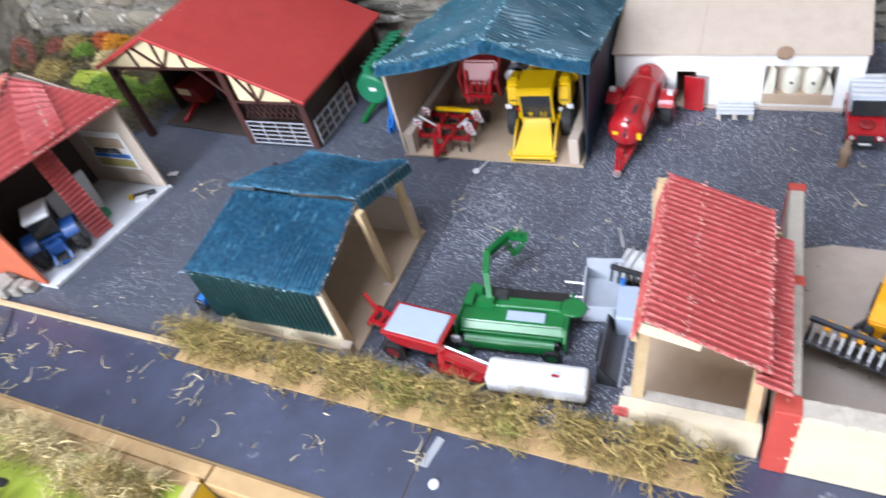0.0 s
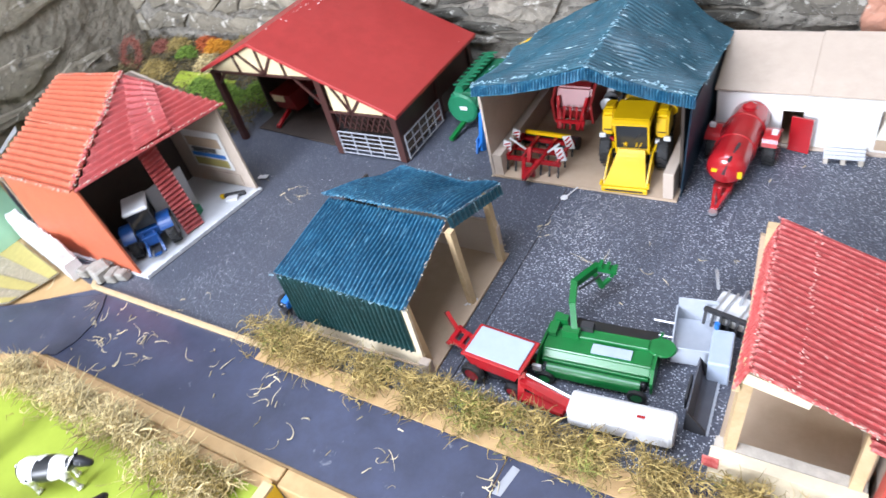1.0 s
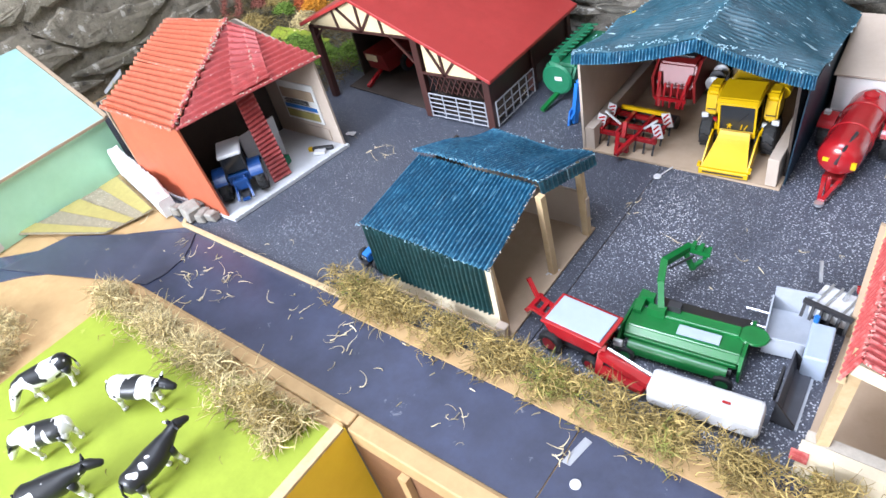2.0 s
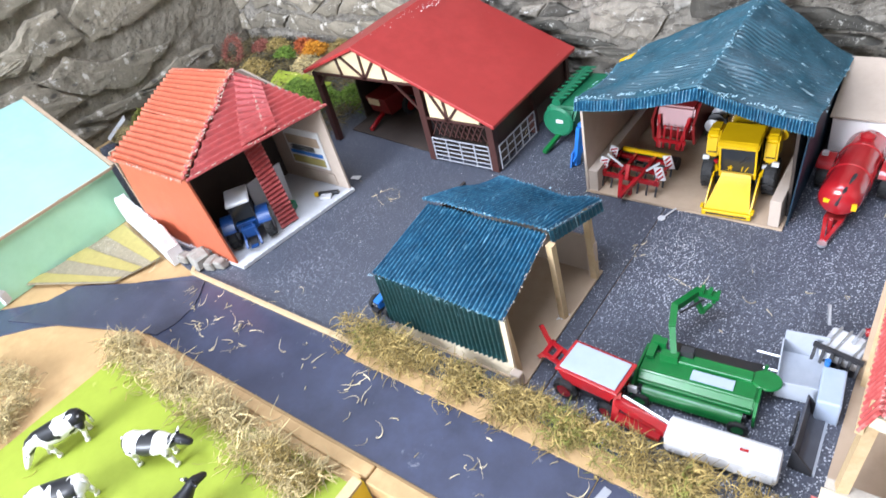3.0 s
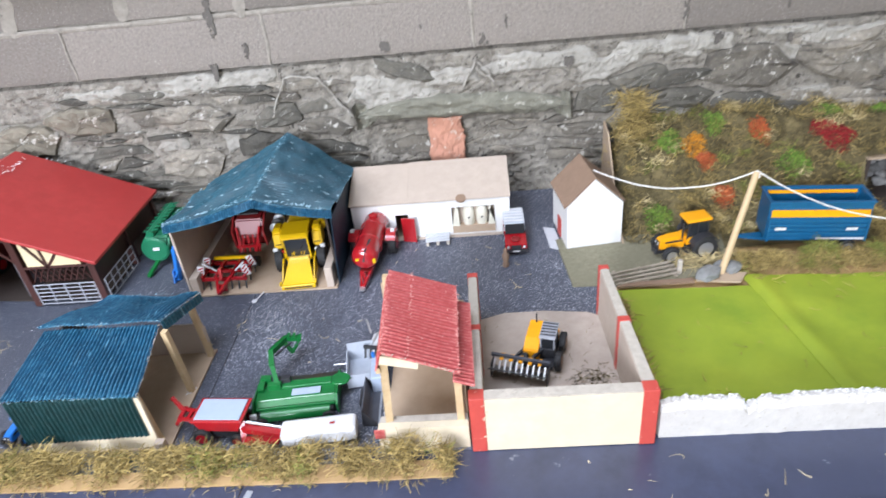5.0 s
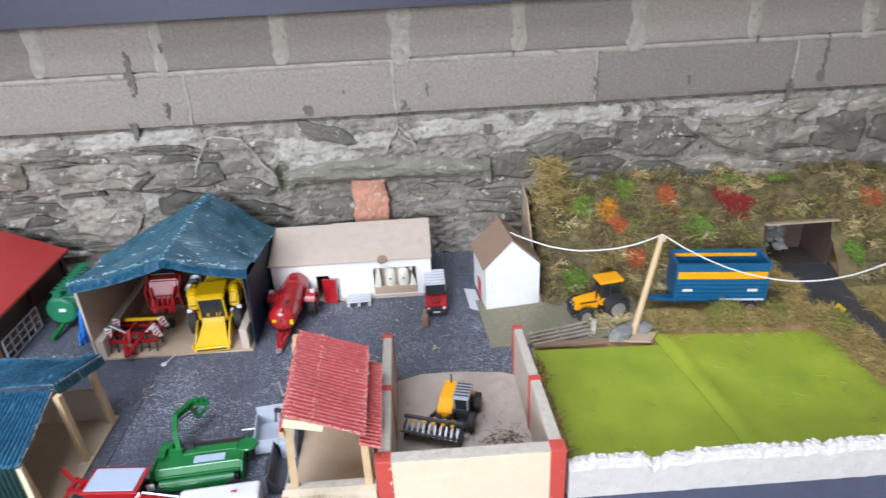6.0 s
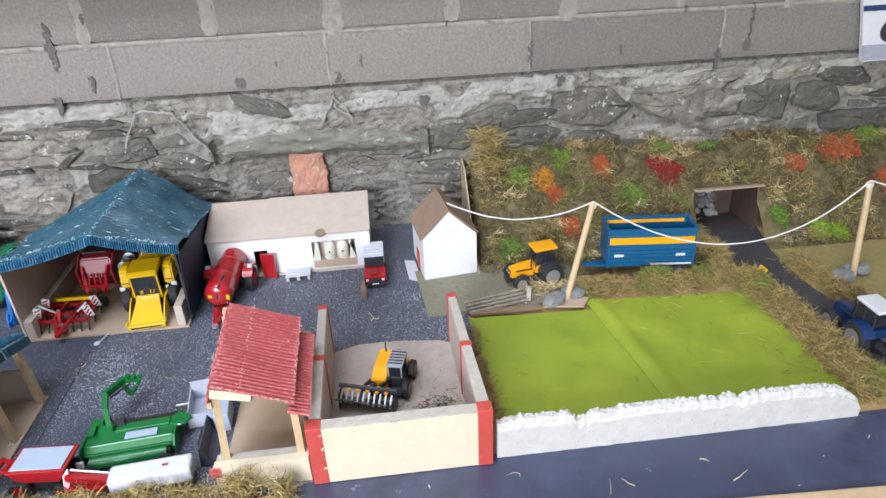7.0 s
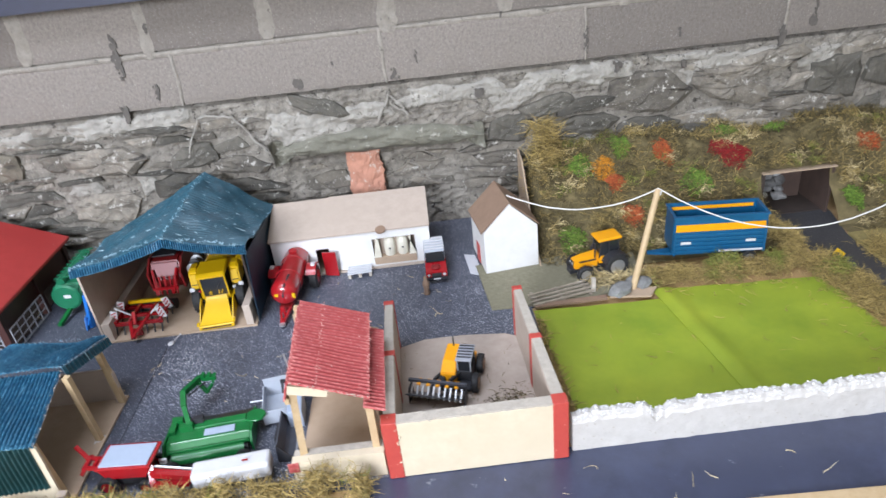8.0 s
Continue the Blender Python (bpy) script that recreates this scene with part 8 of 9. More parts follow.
def small_pieces():
    t = thing("warning_sign", "small yellow diamond road sign in the verge", "sign", pose(0.878, 0.394, 0.0012, 0, 0, -8))
    part("post", rod(bmesh.new(), (0, 0, 0.0), (0, 0, 0.016), 0.0014, 6), GREYPAINT, t)
    plate = part("plate", box(-0.0095, 0.0095, -0.0008, 0.0008, -0.0095, 0.0095, Matrix.Translation((0, -0.002, 0.022)) @ Matrix.Rotation(radians(-25), 4, "X") @ Matrix.Rotation(radians(40), 4, "Y")), YELLOW, t)
    part("mark", box(-0.002, 0.002, -0.0014, -0.0009, -0.005, 0.005, Matrix.Translation((0, -0.002, 0.022)) @ Matrix.Rotation(radians(-25), 4, "X")), CHARCOAL, plate)
    part("base_stone", box(-0.008, 0.008, -0.006, 0.006, 0.0, 0.006, bev=0.002), FOAM, t)
    t = thing("pallet", "small white slatted pallet lying by the cottage", "pallet", pose(-0.058, 0.572, 0.0010, 0, 0, 2))
    for k in range(4):
        y = -0.014 + 0.0093 * k
        part("slat", box(-0.026, 0.026, y - 0.003, y + 0.003, 0.0102, 0.0122), FLOORGREY, t)
    for x in (-0.022, 0.0, 0.022):
        part("runner", box(x - 0.003, x + 0.003, -0.016, 0.016, 0.0, 0.010), WALLTOP, t)
    t = thing("loose_gate", "grey weathered wooden gate lying by the paddock", "gate", pose(0.338, 0.388, 0.0068, 0, 0, 10))
    for k in range(4):
        part("rail", beam(bmesh.new(), (-0.062, -0.016 + 0.010 * k, 0.005 + 0.001 * k), (0.062, -0.012 + 0.012 * k, 0.007), 0.004, 0.003), WEATHERED, t)
    for x in (-0.05, 0.0, 0.054):
        part("upright", beam(bmesh.new(), (x, -0.018, 0.0022), (x, 0.030, 0.0024), 0.005, 0.003), WEATHERED, t)
    t = thing("gate_post", "short grey post by the loose gate", "post", pose(0.402, 0.392, 0.0068))
    part("post", box(-0.004, 0.004, -0.004, 0.004, 0, 0.030, bev=0.001), WALLTOP, t)
    t = thing("brown_plank", "thin reddish plank along the paddock edge", "plank", Matrix())
    part("plank", beam(bmesh.new(), (0.282, 0.362, 0.009), (0.420, 0.364, 0.009), 0.012, 0.004), ROOFBROWN, t)
    t = thing("plastic_spoon", "tiny white plastic scoop dropped on the yard", "scoop", pose(-0.413, 0.395, 0.0012, 0, 0, 60))
    part("handle", rod(bmesh.new(), (0, 0, 0.002), (0.026, 0.004, 0.003), 0.0012, 6), WHITE, t)
    part("bowl", lathe(bmesh.new(), [(0.002, 0.0), (0.006, 0.002), (0.005, 0.004)], 14, Matrix.Translation((-0.004, 0, 0))), WHITE, t)
    rnd = random.Random(21)
    for x, y in ((-0.992, 0.318), (-0.457, 0.150)):
        t = thing("paper_scrap", "crumpled white scrap on the dark yard", "scrap", pose(x, y, 0.0012, 0, 0, rnd.uniform(0, 90)))
        part("scrap", sheet(bmesh.new(), lambda u, v: (-0.010 + 0.020 * u, -0.005 + 0.010 * v, 0.003 + 0.002 * noise.noise(Vector((u * 3 + x, v * 3, y)))), 6, 4, 0.0008), WHITE, t)
    t = thing("white_disc", "flat white disc glued on the road", "disc", pose(-0.290, -0.100, 0.0004))
    part("disc", lathe(bmesh.new(), [(0.0058, 0), (0.0058, 0.0012), (0.005, 0.0016)], 22, Matrix()), WHITE, t)
    t = thing("tape_strip", "pale worn tape patch over the road joint", "tape", Matrix())
    part("tape", slab([(-0.314, -0.085), (-0.304, -0.085), (-0.297, -0.050), (-0.306, -0.048)], "z", 0.0004, 0.0010), MATS["grey_plastic"], t)
    t = thing("tool_bits", "black and white tool pieces on the house floor", "tools", pose(-0.995, 0.245, 0.0084, 0, 0, 30))
    part("black_bar", box(-0.022, 0.018, 0.004, 0.012, 0, 0.007, bev=0.001), CHARCOAL, t)
    part("white_block", box(-0.016, 0.006, -0.010, 0.003, 0, 0.006, bev=0.001), WHITE, t)
    part("yellow_cap", box(-0.030, -0.0225, 0.004, 0.011, 0, 0.008, bev=0.001), YELLOW, t)
    t = thing("green_crate", "small dark green crate on the house floor", "crate", pose(-1.045, 0.185, 0.0084, 0, 0, 20))
    part("crate", box(-0.014, 0.014, -0.010, 0.010, 0, 0.016, bev=0.001), DGREEN, t)
    rnd = random.Random(31)
    for k, (x, y, w) in enumerate(((-1.133, 0.004, 0.013), (-1.113, 0.016, 0.015), (-1.094, 0.010, 0.016), (-1.070, 0.014, 0.013), (-1.100, 0.034, 0.012), (-1.052, 0.020, 0.011))):
        t = thing("grey_stone", "small angular grey stone at the house corner", "stone", pose(x, y, 0.0012, 0, 0, 37 * k), "stones at the house corner")
        bm = bmesh_cube(Matrix.Translation((0, 0, 0.72 * w)) @ Matrix.Diagonal((1.9 * w, 1.5 * w, 1.44 * w, 1)))
        bmesh.ops.bevel(bm, geom=bm.edges[:], offset=0.2 * w, segments=1, affect="EDGES")
        for v in bm.verts:
            v.co += 0.35 * w * noise.noise_vector(v.co * 45 + Vector((k * 5, 0, 0)))
            v.co.z = max(v.co.z, 0.0)
        part("stone", bm, CORNERSTONE, t)
    # scraps strewn on the bank in the corner
    t = thing("card_strip", "bent white card strip lying on the mossy bank", "card", Matrix())
    part("card", sheet(bmesh.new(), quad_patch((-1.744, 0.216, 0.030), (-1.722, 0.210, 0.030), (-1.744, 0.278, 0.046), (-1.772, 0.292, 0.048), -0.002), 6, 10, 0.0022), WHITE, t)
    for k, (x, y, w) in enumerate(((-1.680, 0.318, 0.024), (-1.640, 0.266, 0.018), (-1.700, 0.345, 0.015))):
        t = thing("foam_scrap", "torn pinkish white foam scrap on the mossy bank", "foam piece", pose(x, y, 0.012, 0, 0, 50 * k))
        bm = bmesh.new()
        bmesh.ops.create_icosphere(bm, subdivisions=3, radius=w)
        for v in bm.verts:
            v.co *= 1 + 0.5 * noise.noise(v.co * 60 + Vector((k * 4, 0, 0))) + 0.2 * noise.noise(v.co * 200)
            v.co.z = max(v.co.z, -0.010) + 0.010
        part("scrap", bm, FOAM, t)
    t = thing("lime_sheet", "scrap of lime green card lying on the bank", "card", Matrix(), "lime scraps on the bank")
    part("sheet", sheet(bmesh.new(), quad_patch((-1.500, 0.560, 0.030), (-1.290, 0.520, 0.026), (-1.300, 0.590, 0.036), (-1.520, 0.612, 0.038), 0, 0.010), 24, 12, 0.0015), GRASS, t)
    t = thing("lime_sheet", "scrap of lime green card lying on the bank", "card", Matrix(), "lime scraps on the bank")
    part("sheet", sheet(bmesh.new(), quad_patch((-1.760, 0.335, 0.028), (-1.660, 0.385, 0.028), (-1.660, 0.440, 0.034), (-1.775, 0.385, 0.034), 0, 0.010), 18, 12, 0.0015), GRASS, t)
    # white board hung on the wall and the dark shelf edge
    t = thing("wall_board", "white board with blue stripe hung on the wall", "board", Matrix())
    part("board", slab([(1.247, 0.335), (1.75, 0.335), (1.75, 0.572), (1.186, 0.572)], "y", WALL_Y - 0.022, WALL_Y - 0.012), WHITE, t)
    part("stripe", slab([(1.219, 0.446), (1.75, 0.446), (1.75, 0.458), (1.216, 0.458)], "y", WALL_Y - 0.0235, WALL_Y - 0.0222), BLUE, t)
    part("lower_panel", slab([(1.2465, 0.338), (1.75, 0.338), (1.75, 0.372), (1.238, 0.372)], "y", WALL_Y - 0.0245, WALL_Y - 0.0222), GREYPLASTIC, t, "dull grey lower panel")
    # flat disc standing in for a dark round object at the board
    part("dark_print", lathe(bmesh.new(), [(0.026, 0.0), (0.026, 0.0012), (0.022, 0.0016)], 24, Matrix.Translation((1.298, WALL_Y - 0.0224, 0.402)) @ Matrix.Rotation(math.pi / 2, 4, "X")), CHARCOAL, t, "dark round disc")
    t = thing("wall_shelf", "dark blue shelf edge high on the block wall", "shelf", Matrix())
    part("shelf_board", box(-1.75, 1.9, 0.705, 0.752, 0.579, 0.64), material("navy_paint", (0.02, 0.022, 0.045), rough=0.5), t)
    part("bracket", box(-0.62, -0.60, 0.715, 0.750, 0.6405, 0.70), MATS["navy_paint"], t)


small_pieces()


# stains on the wall
def stains():
    rnd = random.Random(13)
    spots = ((-0.494, 0.470, 0.010, 0.05), (-0.514, 0.352, 0.012, 0.020), (-0.436, 0.392, 0.008, 0.018), (-0.139, 0.375, 0.012, 0.010), (0.068, 0.372, 0.008, 0.014), (0.116, 0.405, 0.004, 0.016), (0.481, 0.398, 0.006, 0.032), (0.683, 0.392, 0.005, 0.012), (0.695, 0.324, 0.008, 0.008), (0.910, 0.360, 0.010, 0.024), (0.977, 0.384, 0.011, 0.010), (0.977, 0.435, 0.005, 0.045), (-0.421, 0.520, 0.007, 0.010), (0.245, 0.312, 0.012, 0.008), (0.548, 0.335, 0.010, 0.012), (0.30, 0.47, 0.004, 0.006), (0.82, 0.47, 0.005, 0.008), (-0.06, 0.41, 0.004, 0.006))
    for x, z, w, h in spots:
        bm = bmesh.new()
        count = 9 + int(h * 620)
        for q in range(count):
            f = (q + 0.5) / count * 2 - 1
            r = w * rnd.uniform(0.12, 0.52) * (1.1 - 0.6 * abs(f))
            cx, cz = x + rnd.gauss(0, 0.34) * w, z + f * h * 0.9
            ring = []
            for k in range(20):
                a = 2 * math.pi * k / 20
                s = 1 + 0.5 * noise.noise(Vector((math.cos(a) * 2 + q * 9, math.sin(a) * 2, z * 20))) + 0.45 * noise.noise(Vector((math.cos(a) * 7 + q * 9, math.sin(a) * 7, z * 20)))
                ring.append((cx + r * s * math.cos(a), cz + 1.5 * r * s * math.sin(a)))
            back = (WALL_Y - 0.0018 if z > FIRST else WALL_Y - 0.008) - 0.00002 * q
            extrude(bm, ring, "y", back, back + 0.006)
        part("stain", bm, STAIN, wall_north, "dark tar-like stain")


stains()


# toy cattle
def cows():
    def body_mesh(graze):
        bm = bmesh.new()
        spine = [(-0.037, 0.037, 0.003, 0.005), (-0.035, 0.0365, 0.0085, 0.0105), (-0.029, 0.036, 0.0122, 0.0135), (-0.020, 0.0345, 0.0122, 0.0140), (-0.008, 0.0335, 0.0138, 0.0152), (0.006, 0.0335, 0.0132, 0.0152), (0.016, 0.035, 0.0112, 0.0140), (0.023, 0.0375, 0.0086, 0.0115)]
        if graze:
            spine += [(0.030, 0.036, 0.0066, 0.0090), (0.036, 0.030, 0.0054, 0.0078), (0.041, 0.023, 0.0052, 0.0066), (0.045, 0.0165, 0.0056, 0.0060), (0.049, 0.0105, 0.0044, 0.0048), (0.0525, 0.0055, 0.0036, 0.0036), (0.054, 0.0035, 0.0020, 0.0020)]
            poll = Vector((0.040, 0, 0.027))
        else:
            spine += [(0.030, 0.0390, 0.0066, 0.0090), (0.036, 0.0410, 0.0056, 0.0074), (0.041, 0.0425, 0.0058, 0.0064), (0.046, 0.0410, 0.0060, 0.0058), (0.051, 0.0385, 0.0048, 0.0048), (0.056, 0.0362, 0.0040, 0.0040), (0.0585, 0.0352, 0.0020, 0.0022)]
            poll = Vector((0.040, 0, 0.0465))
        rings = []
        for k, (x, z, ry, rz) in enumerate(spine):
            a, b = spine[max(k - 1, 0)], spine[min(k + 1, len(spine) - 1)]
            along = Vector((b[0] - a[0], 0, b[1] - a[1])).normalized()
            up = Vector((-along.z, 0, along.x))
            rings.append([bm.verts.new(Vector((x, 0, z)) + Vector((0, ry * math.cos(w), 0)) + up * (rz * math.sin(w) * (1.0 if math.sin(w) < 0 else 0.86))) for w in (2 * math.pi * q / 14 for q in range(14))])
        for a, b in zip(rings, rings[1:]):
            for q in range(14):
                bm.faces.new((a[q], a[(q + 1) % 14], b[(q + 1) % 14], b[q]))
        bm.faces.new(rings[0][::-1])
        bm.faces.new(rings[-1])
        for x, y, step in ((-0.028, 0.0080, 0.004), (-0.026, -0.0080, -0.004), (0.016, 0.0074, -0.003), (0.020, -0.0074, 0.004)):
            thigh = 0.0072 if x < 0 else 0.0056
            rod(bm, (x, y * 0.85, 0.034), (x + step * 0.3, y, 0.018), thigh, 10, 0.0034)
            rod(bm, (x + step * 0.3, y, 0.0185), (x + step, y, 0.0035), 0.0033, 8, 0.0024)
            rod(bm, (x + step, y, 0.0038), (x + step + 0.0008, y, 0.0), 0.0030, 8, 0.0036)
        for s in (-1, 1):
            rod(bm, poll + Vector((0, s * 0.0045, -0.001)), poll + Vector((-0.002, s * 0.0115, 0.0005)), 0.0024, 6, 0.0010)
            rod(bm, poll + Vector((0.001, s * 0.003, 0.0)), poll + Vector((0.001, s * 0.0045, 0.0050)), 0.0012, 6, 0.0005)
        rod(bm, (-0.0365, 0, 0.044), (-0.0405, 0.001, 0.030), 0.0014, 6, 0.0011)
        rod(bm, (-0.0405, 0.001, 0.030), (-0.0400, 0.002, 0.017), 0.0012, 6, 0.0020)
        bmesh.ops.create_icosphere(bm, subdivisions=2, radius=0.0062, matrix=Matrix.Translation((-0.017, 0, 0.0205)))
        bmesh.ops.recalc_face_normals(bm, faces=bm.faces[:])
        return bm
    rows = ((-0.958, -0.333, 250, True, COWHIDE), (-0.808, -0.276, 27, False, BANDHIDE), (-0.862, -0.382, 226, True, BANDHIDE), (-0.694, -0.328, 98, False, DARKHIDE), (-0.776, -0.410, 58, False, DARKHIDE))
    for x, y, a, g, hide in rows:
        me = bpy.data.meshes.new("toy_cow")
        bm = body_mesh(g)
        bm.normal_update()
        bm.to_mesh(me)
        bm.free()
        me.materials.append(hide)
        for p in me.polygons:
            p.use_smooth = True
        ob = new("toy_cow", me)
        ob.matrix_basis = pose(x, y, 0.0035, 0, 0, a) @ Matrix.Diagonal((1.03, 1.22, 1.05, 1))
        tagged(ob, "black and white toy cow " + ("grazing on the lime field" if g else "standing on the lime field"), "toy cow", "cows on the field")


cows()


# ---------------- moss, hedges and litter ----------------
def hedge_spots(path, width, height, count, seed, gap=-0.16):
    rnd = random.Random(seed)
    pts = [Vector((*p, 0.0)) for p in path]
    lens = [(b - a).length for a, b in zip(pts, pts[1:])]
    out = []
    for _ in range(count):
        s = rnd.uniform(0, sum(lens))
        k = 0
        while s > lens[k] and k < len(lens) - 1:
            s -= lens[k]
            k += 1
        p = pts[k].lerp(pts[k + 1], s / lens[k])
        side = (pts[k + 1] - pts[k]).cross(Vector((0, 0, 1))).normalized()
        o = rnd.gauss(0, 0.40)
        o = max(-1.0, min(1.0, o))
        w = width * (1 + 0.35 * noise.noise(p * 16))
        h = height * (1 + 0.6 * noise.noise(p * 22 + Vector((5, 0, 0))))
        q = p + side * (o * w)
        if noise.noise(q * 28 + Vector((seed * 3.0, 0, 0))) < gap and rnd.random() < 0.85:
            continue
        out.append((q.x, q.y, 0.001 + h * max(0.0, 1 - o * o) * rnd.uniform(0.05, 1.0)))
    return out


def moss():
    yard = [(-0.722, -0.006), (-0.66, -0.004), (-0.55, -0.010), (-0.44, -0.010), (-0.30, -0.012), (-0.16, -0.014), (-0.02, -0.022)]
    stuff("hedge", strands(hedge_spots(yard, 0.031, 0.044, 10500, 1, -0.06), 0.021, 0.00068, 3.4, 1, 0.9, 6), MOSS, "tangled olive-brown dried moss hedge along the yard", "hedge")
    field = [(-1.060, -0.190), (-0.95, -0.192), (-0.80, -0.196), (-0.68, -0.206), (-0.590, -0.214)]
    stuff("hedge", strands(hedge_spots(field, 0.036, 0.040, 6800, 2, 0.10), 0.026, 0.00078, 3.0, 2, 1.0, 6), MOSSPALE, "tangled pale dried moss hedge beside the field", "hedge")
    stuff("hedge", strands(hedge_spots([(-1.26, -0.34), (-1.16, -0.315), (-1.10, -0.345), (-1.085, -0.42)], 0.032, 0.026, 3200, 3, -0.05), 0.020, 0.0006, 3.4, 3, 0.7, 6), MOSSPALE, "dry moss tuft on the bare board", "hedge")
    right = [(0.892, 0.030), (0.884, 0.12), (0.878, 0.22), (0.868, 0.32), (0.856, 0.378)]
    stuff("hedge", strands(hedge_spots(right, 0.026, 0.032, 6500, 4, -0.05), 0.022, 0.0006, 3.0, 4, 0.8, 6), MOSS, "straggling dried moss hedge between paddock and lane", "hedge")
    edge = [(0.852, 0.040), (0.848, 0.12), (0.846, 0.22), (0.842, 0.30), (0.838, 0.366)]
    stuff("hedge", strands(hedge_spots(edge, 0.020, 0.014, 2600, 61, -0.02), 0.024, 0.0007, 2.4, 61, 0.6, 6), MOSS, "loose dried moss spilling over the paddock edge", "hedge")
    back = [(0.510, 0.405), (0.60, 0.408), (0.70, 0.402), (0.80, 0.398), (0.86, 0.392)]
    stuff("hedge", strands(hedge_spots(back, 0.026, 0.030, 6500, 5, -0.10), 0.018, 0.0006, 3.2, 5, 0.8, 6), MOSS, "low dried moss hedge behind the paddock", "hedge")
    stuff("hedge", strands(hedge_spots([(0.40, 0.42), (0.45, 0.43), (0.52, 0.42)], 0.03, 0.02, 700, 15), 0.026, 0.0008, 1.5, 6), MOSSPALE, "dry straw tuft under the tractor", "hedge")
    stuff("hedge", strands(hedge_spots([(0.279, 0.03), (0.284, 0.12), (0.280, 0.22), (0.284, 0.33)], 0.010, 0.010, 420, 25), 0.020, 0.0008, 2.0, 25), MOSS, "thin moss fringe between pen wall and paddock", "hedge")
    verge = [(0.985, 0.46), (0.985, 0.40), (1.0, 0.33), (1.05, 0.24)]
    stuff("hedge", strands(hedge_spots(verge, 0.035, 0.024, 4200, 6), 0.020, 0.0006, 3.0, 7, 0.7, 6), MOSS, "dry moss verge beyond the lane", "hedge")
    corner = [(0.79, 0.405), (0.83, 0.46), (0.825, 0.52), (0.815, 0.58)]
    stuff("hedge", strands(hedge_spots(corner, 0.030, 0.040, 4200, 7), 0.020, 0.0006, 3.0, 8, 0.8, 6), MOSS, "moss bank beside the tunnel lane", "hedge")
    rnd = random.Random(9)
    spots = []
    while len(spots) < 19000:
        x, y = rnd.uniform(0.33, 1.85), rnd.uniform(0.50, 0.765)
        if 0.825 < x < 1.015 and y < 0.604:
            continue
        spots.append((x, y, hill_height(x, y) + rnd.uniform(-0.004, 0.010)))
    stuff("embankment_moss", strands(spots, 0.019, 0.00068, 2.6, 10, 1.3), MOSSDARK, "brown and green moss covering the embankment", "moss")
    spots = [(rnd.uniform(0.33, 1.85), rnd.uniform(0.50, 0.765)) for _ in range(9000)]
    spots = [(x, y, hill_height(x, y) + rnd.uniform(0, 0.012)) for x, y in spots if not (0.825 < x < 1.015 and y < 0.604) and noise.noise(Vector((x * 9, y * 9, 1))) > -0.1]
    stuff("embankment_moss", strands(spots, 0.024, 0.0007, 1.8, 11, 1.2), MOSS, "paler dry moss patches on the embankment", "moss")
    for mat, count, seed, label in ((MOSSDARK, 150, 51, "dark brown"), (MOSS, 110, 52, "golden brown"), (MOSSGREEN, 60, 53, "olive green"), (MOSSPALE, 80, 54, "pale dusty")):
        tufts = []
        own = random.Random(seed)
        while count:
            x, y = own.uniform(0.345, 1.80), own.uniform(0.52, 0.755)
            if 0.80 < x < 1.0 and y < 0.61:
                continue
            count -= 1
            z, w = hill_height(x, y), own.uniform(0.008, 0.020)
            for _ in range(46):
                tufts.append((x + own.gauss(0, 0.6 * w), y + own.gauss(0, 0.5 * w), z + own.uniform(0.0, 1.3 * w)))
        stuff("moss_tuft", strands(tufts, 0.016, 0.0007, 3.0, seed, 1.0, 5), mat, label + " moss tufts standing out of the embankment", "moss")
    # tall dry clump beside the small house
    clump = [(0.375 + rnd.gauss(0, 0.016), 0.700 + rnd.gauss(0, 0.014), rnd.uniform(0.02, 0.25)) for _ in range(1900)]
    stuff("dry_clump", strands(clump, 0.030, 0.0008, 1.4, 12), MOSS, "tall clump of dry brown moss against the wall", "moss")
    # coloured lichen clumps
    for x, y, w, mat, label in ((0.495, 0.665, 0.018, LICHEN_Y, "amber"), (0.515, 0.635, 0.016, LICHEN_O, "orange"), (0.535, 0.575, 0.016, LICHEN_O, "orange"), (0.630, 0.675, 0.018, LICHEN_O, "orange"), (0.785, 0.655, 0.026, LICHEN_R, "dark red"), (0.760, 0.668, 0.022, LICHEN_R, "dark red"), (0.685, 0.615, 0.026, LICHEN_G, "bright green"), (0.44, 0.67, 0.024, LICHEN_G, "bright green"), (0.54, 0.70, 0.018, LICHEN_G, "bright green"), (0.79, 0.715, 0.022, LICHEN_G, "bright green"), (0.90, 0.72, 0.02, LICHEN_G, "bright green"), (0.40, 0.55, 0.020, LICHEN_G, "bright green"), (1.085, 0.665, 0.020, LICHEN_O, "orange"), (1.19, 0.685, 0.026, LICHEN_O, "orange"), (1.235, 0.685, 0.022, LICHEN_O, "orange"), (1.010, 0.565, 0.016, LICHEN_G, "bright green"), (1.095, 0.535, 0.022, LICHEN_LIME, "vivid lime"), (1.135, 0.53, 0.022, LICHEN_LIME, "vivid lime"), (1.30, 0.72, 0.03, LICHEN_G, "bright green"), (1.30, 0.62, 0.03, LICHEN_O, "orange"), (1.40, 0.58, 0.03, LICHEN_R, "dark red")):
        base = hill_height(x, y)
        cl = []
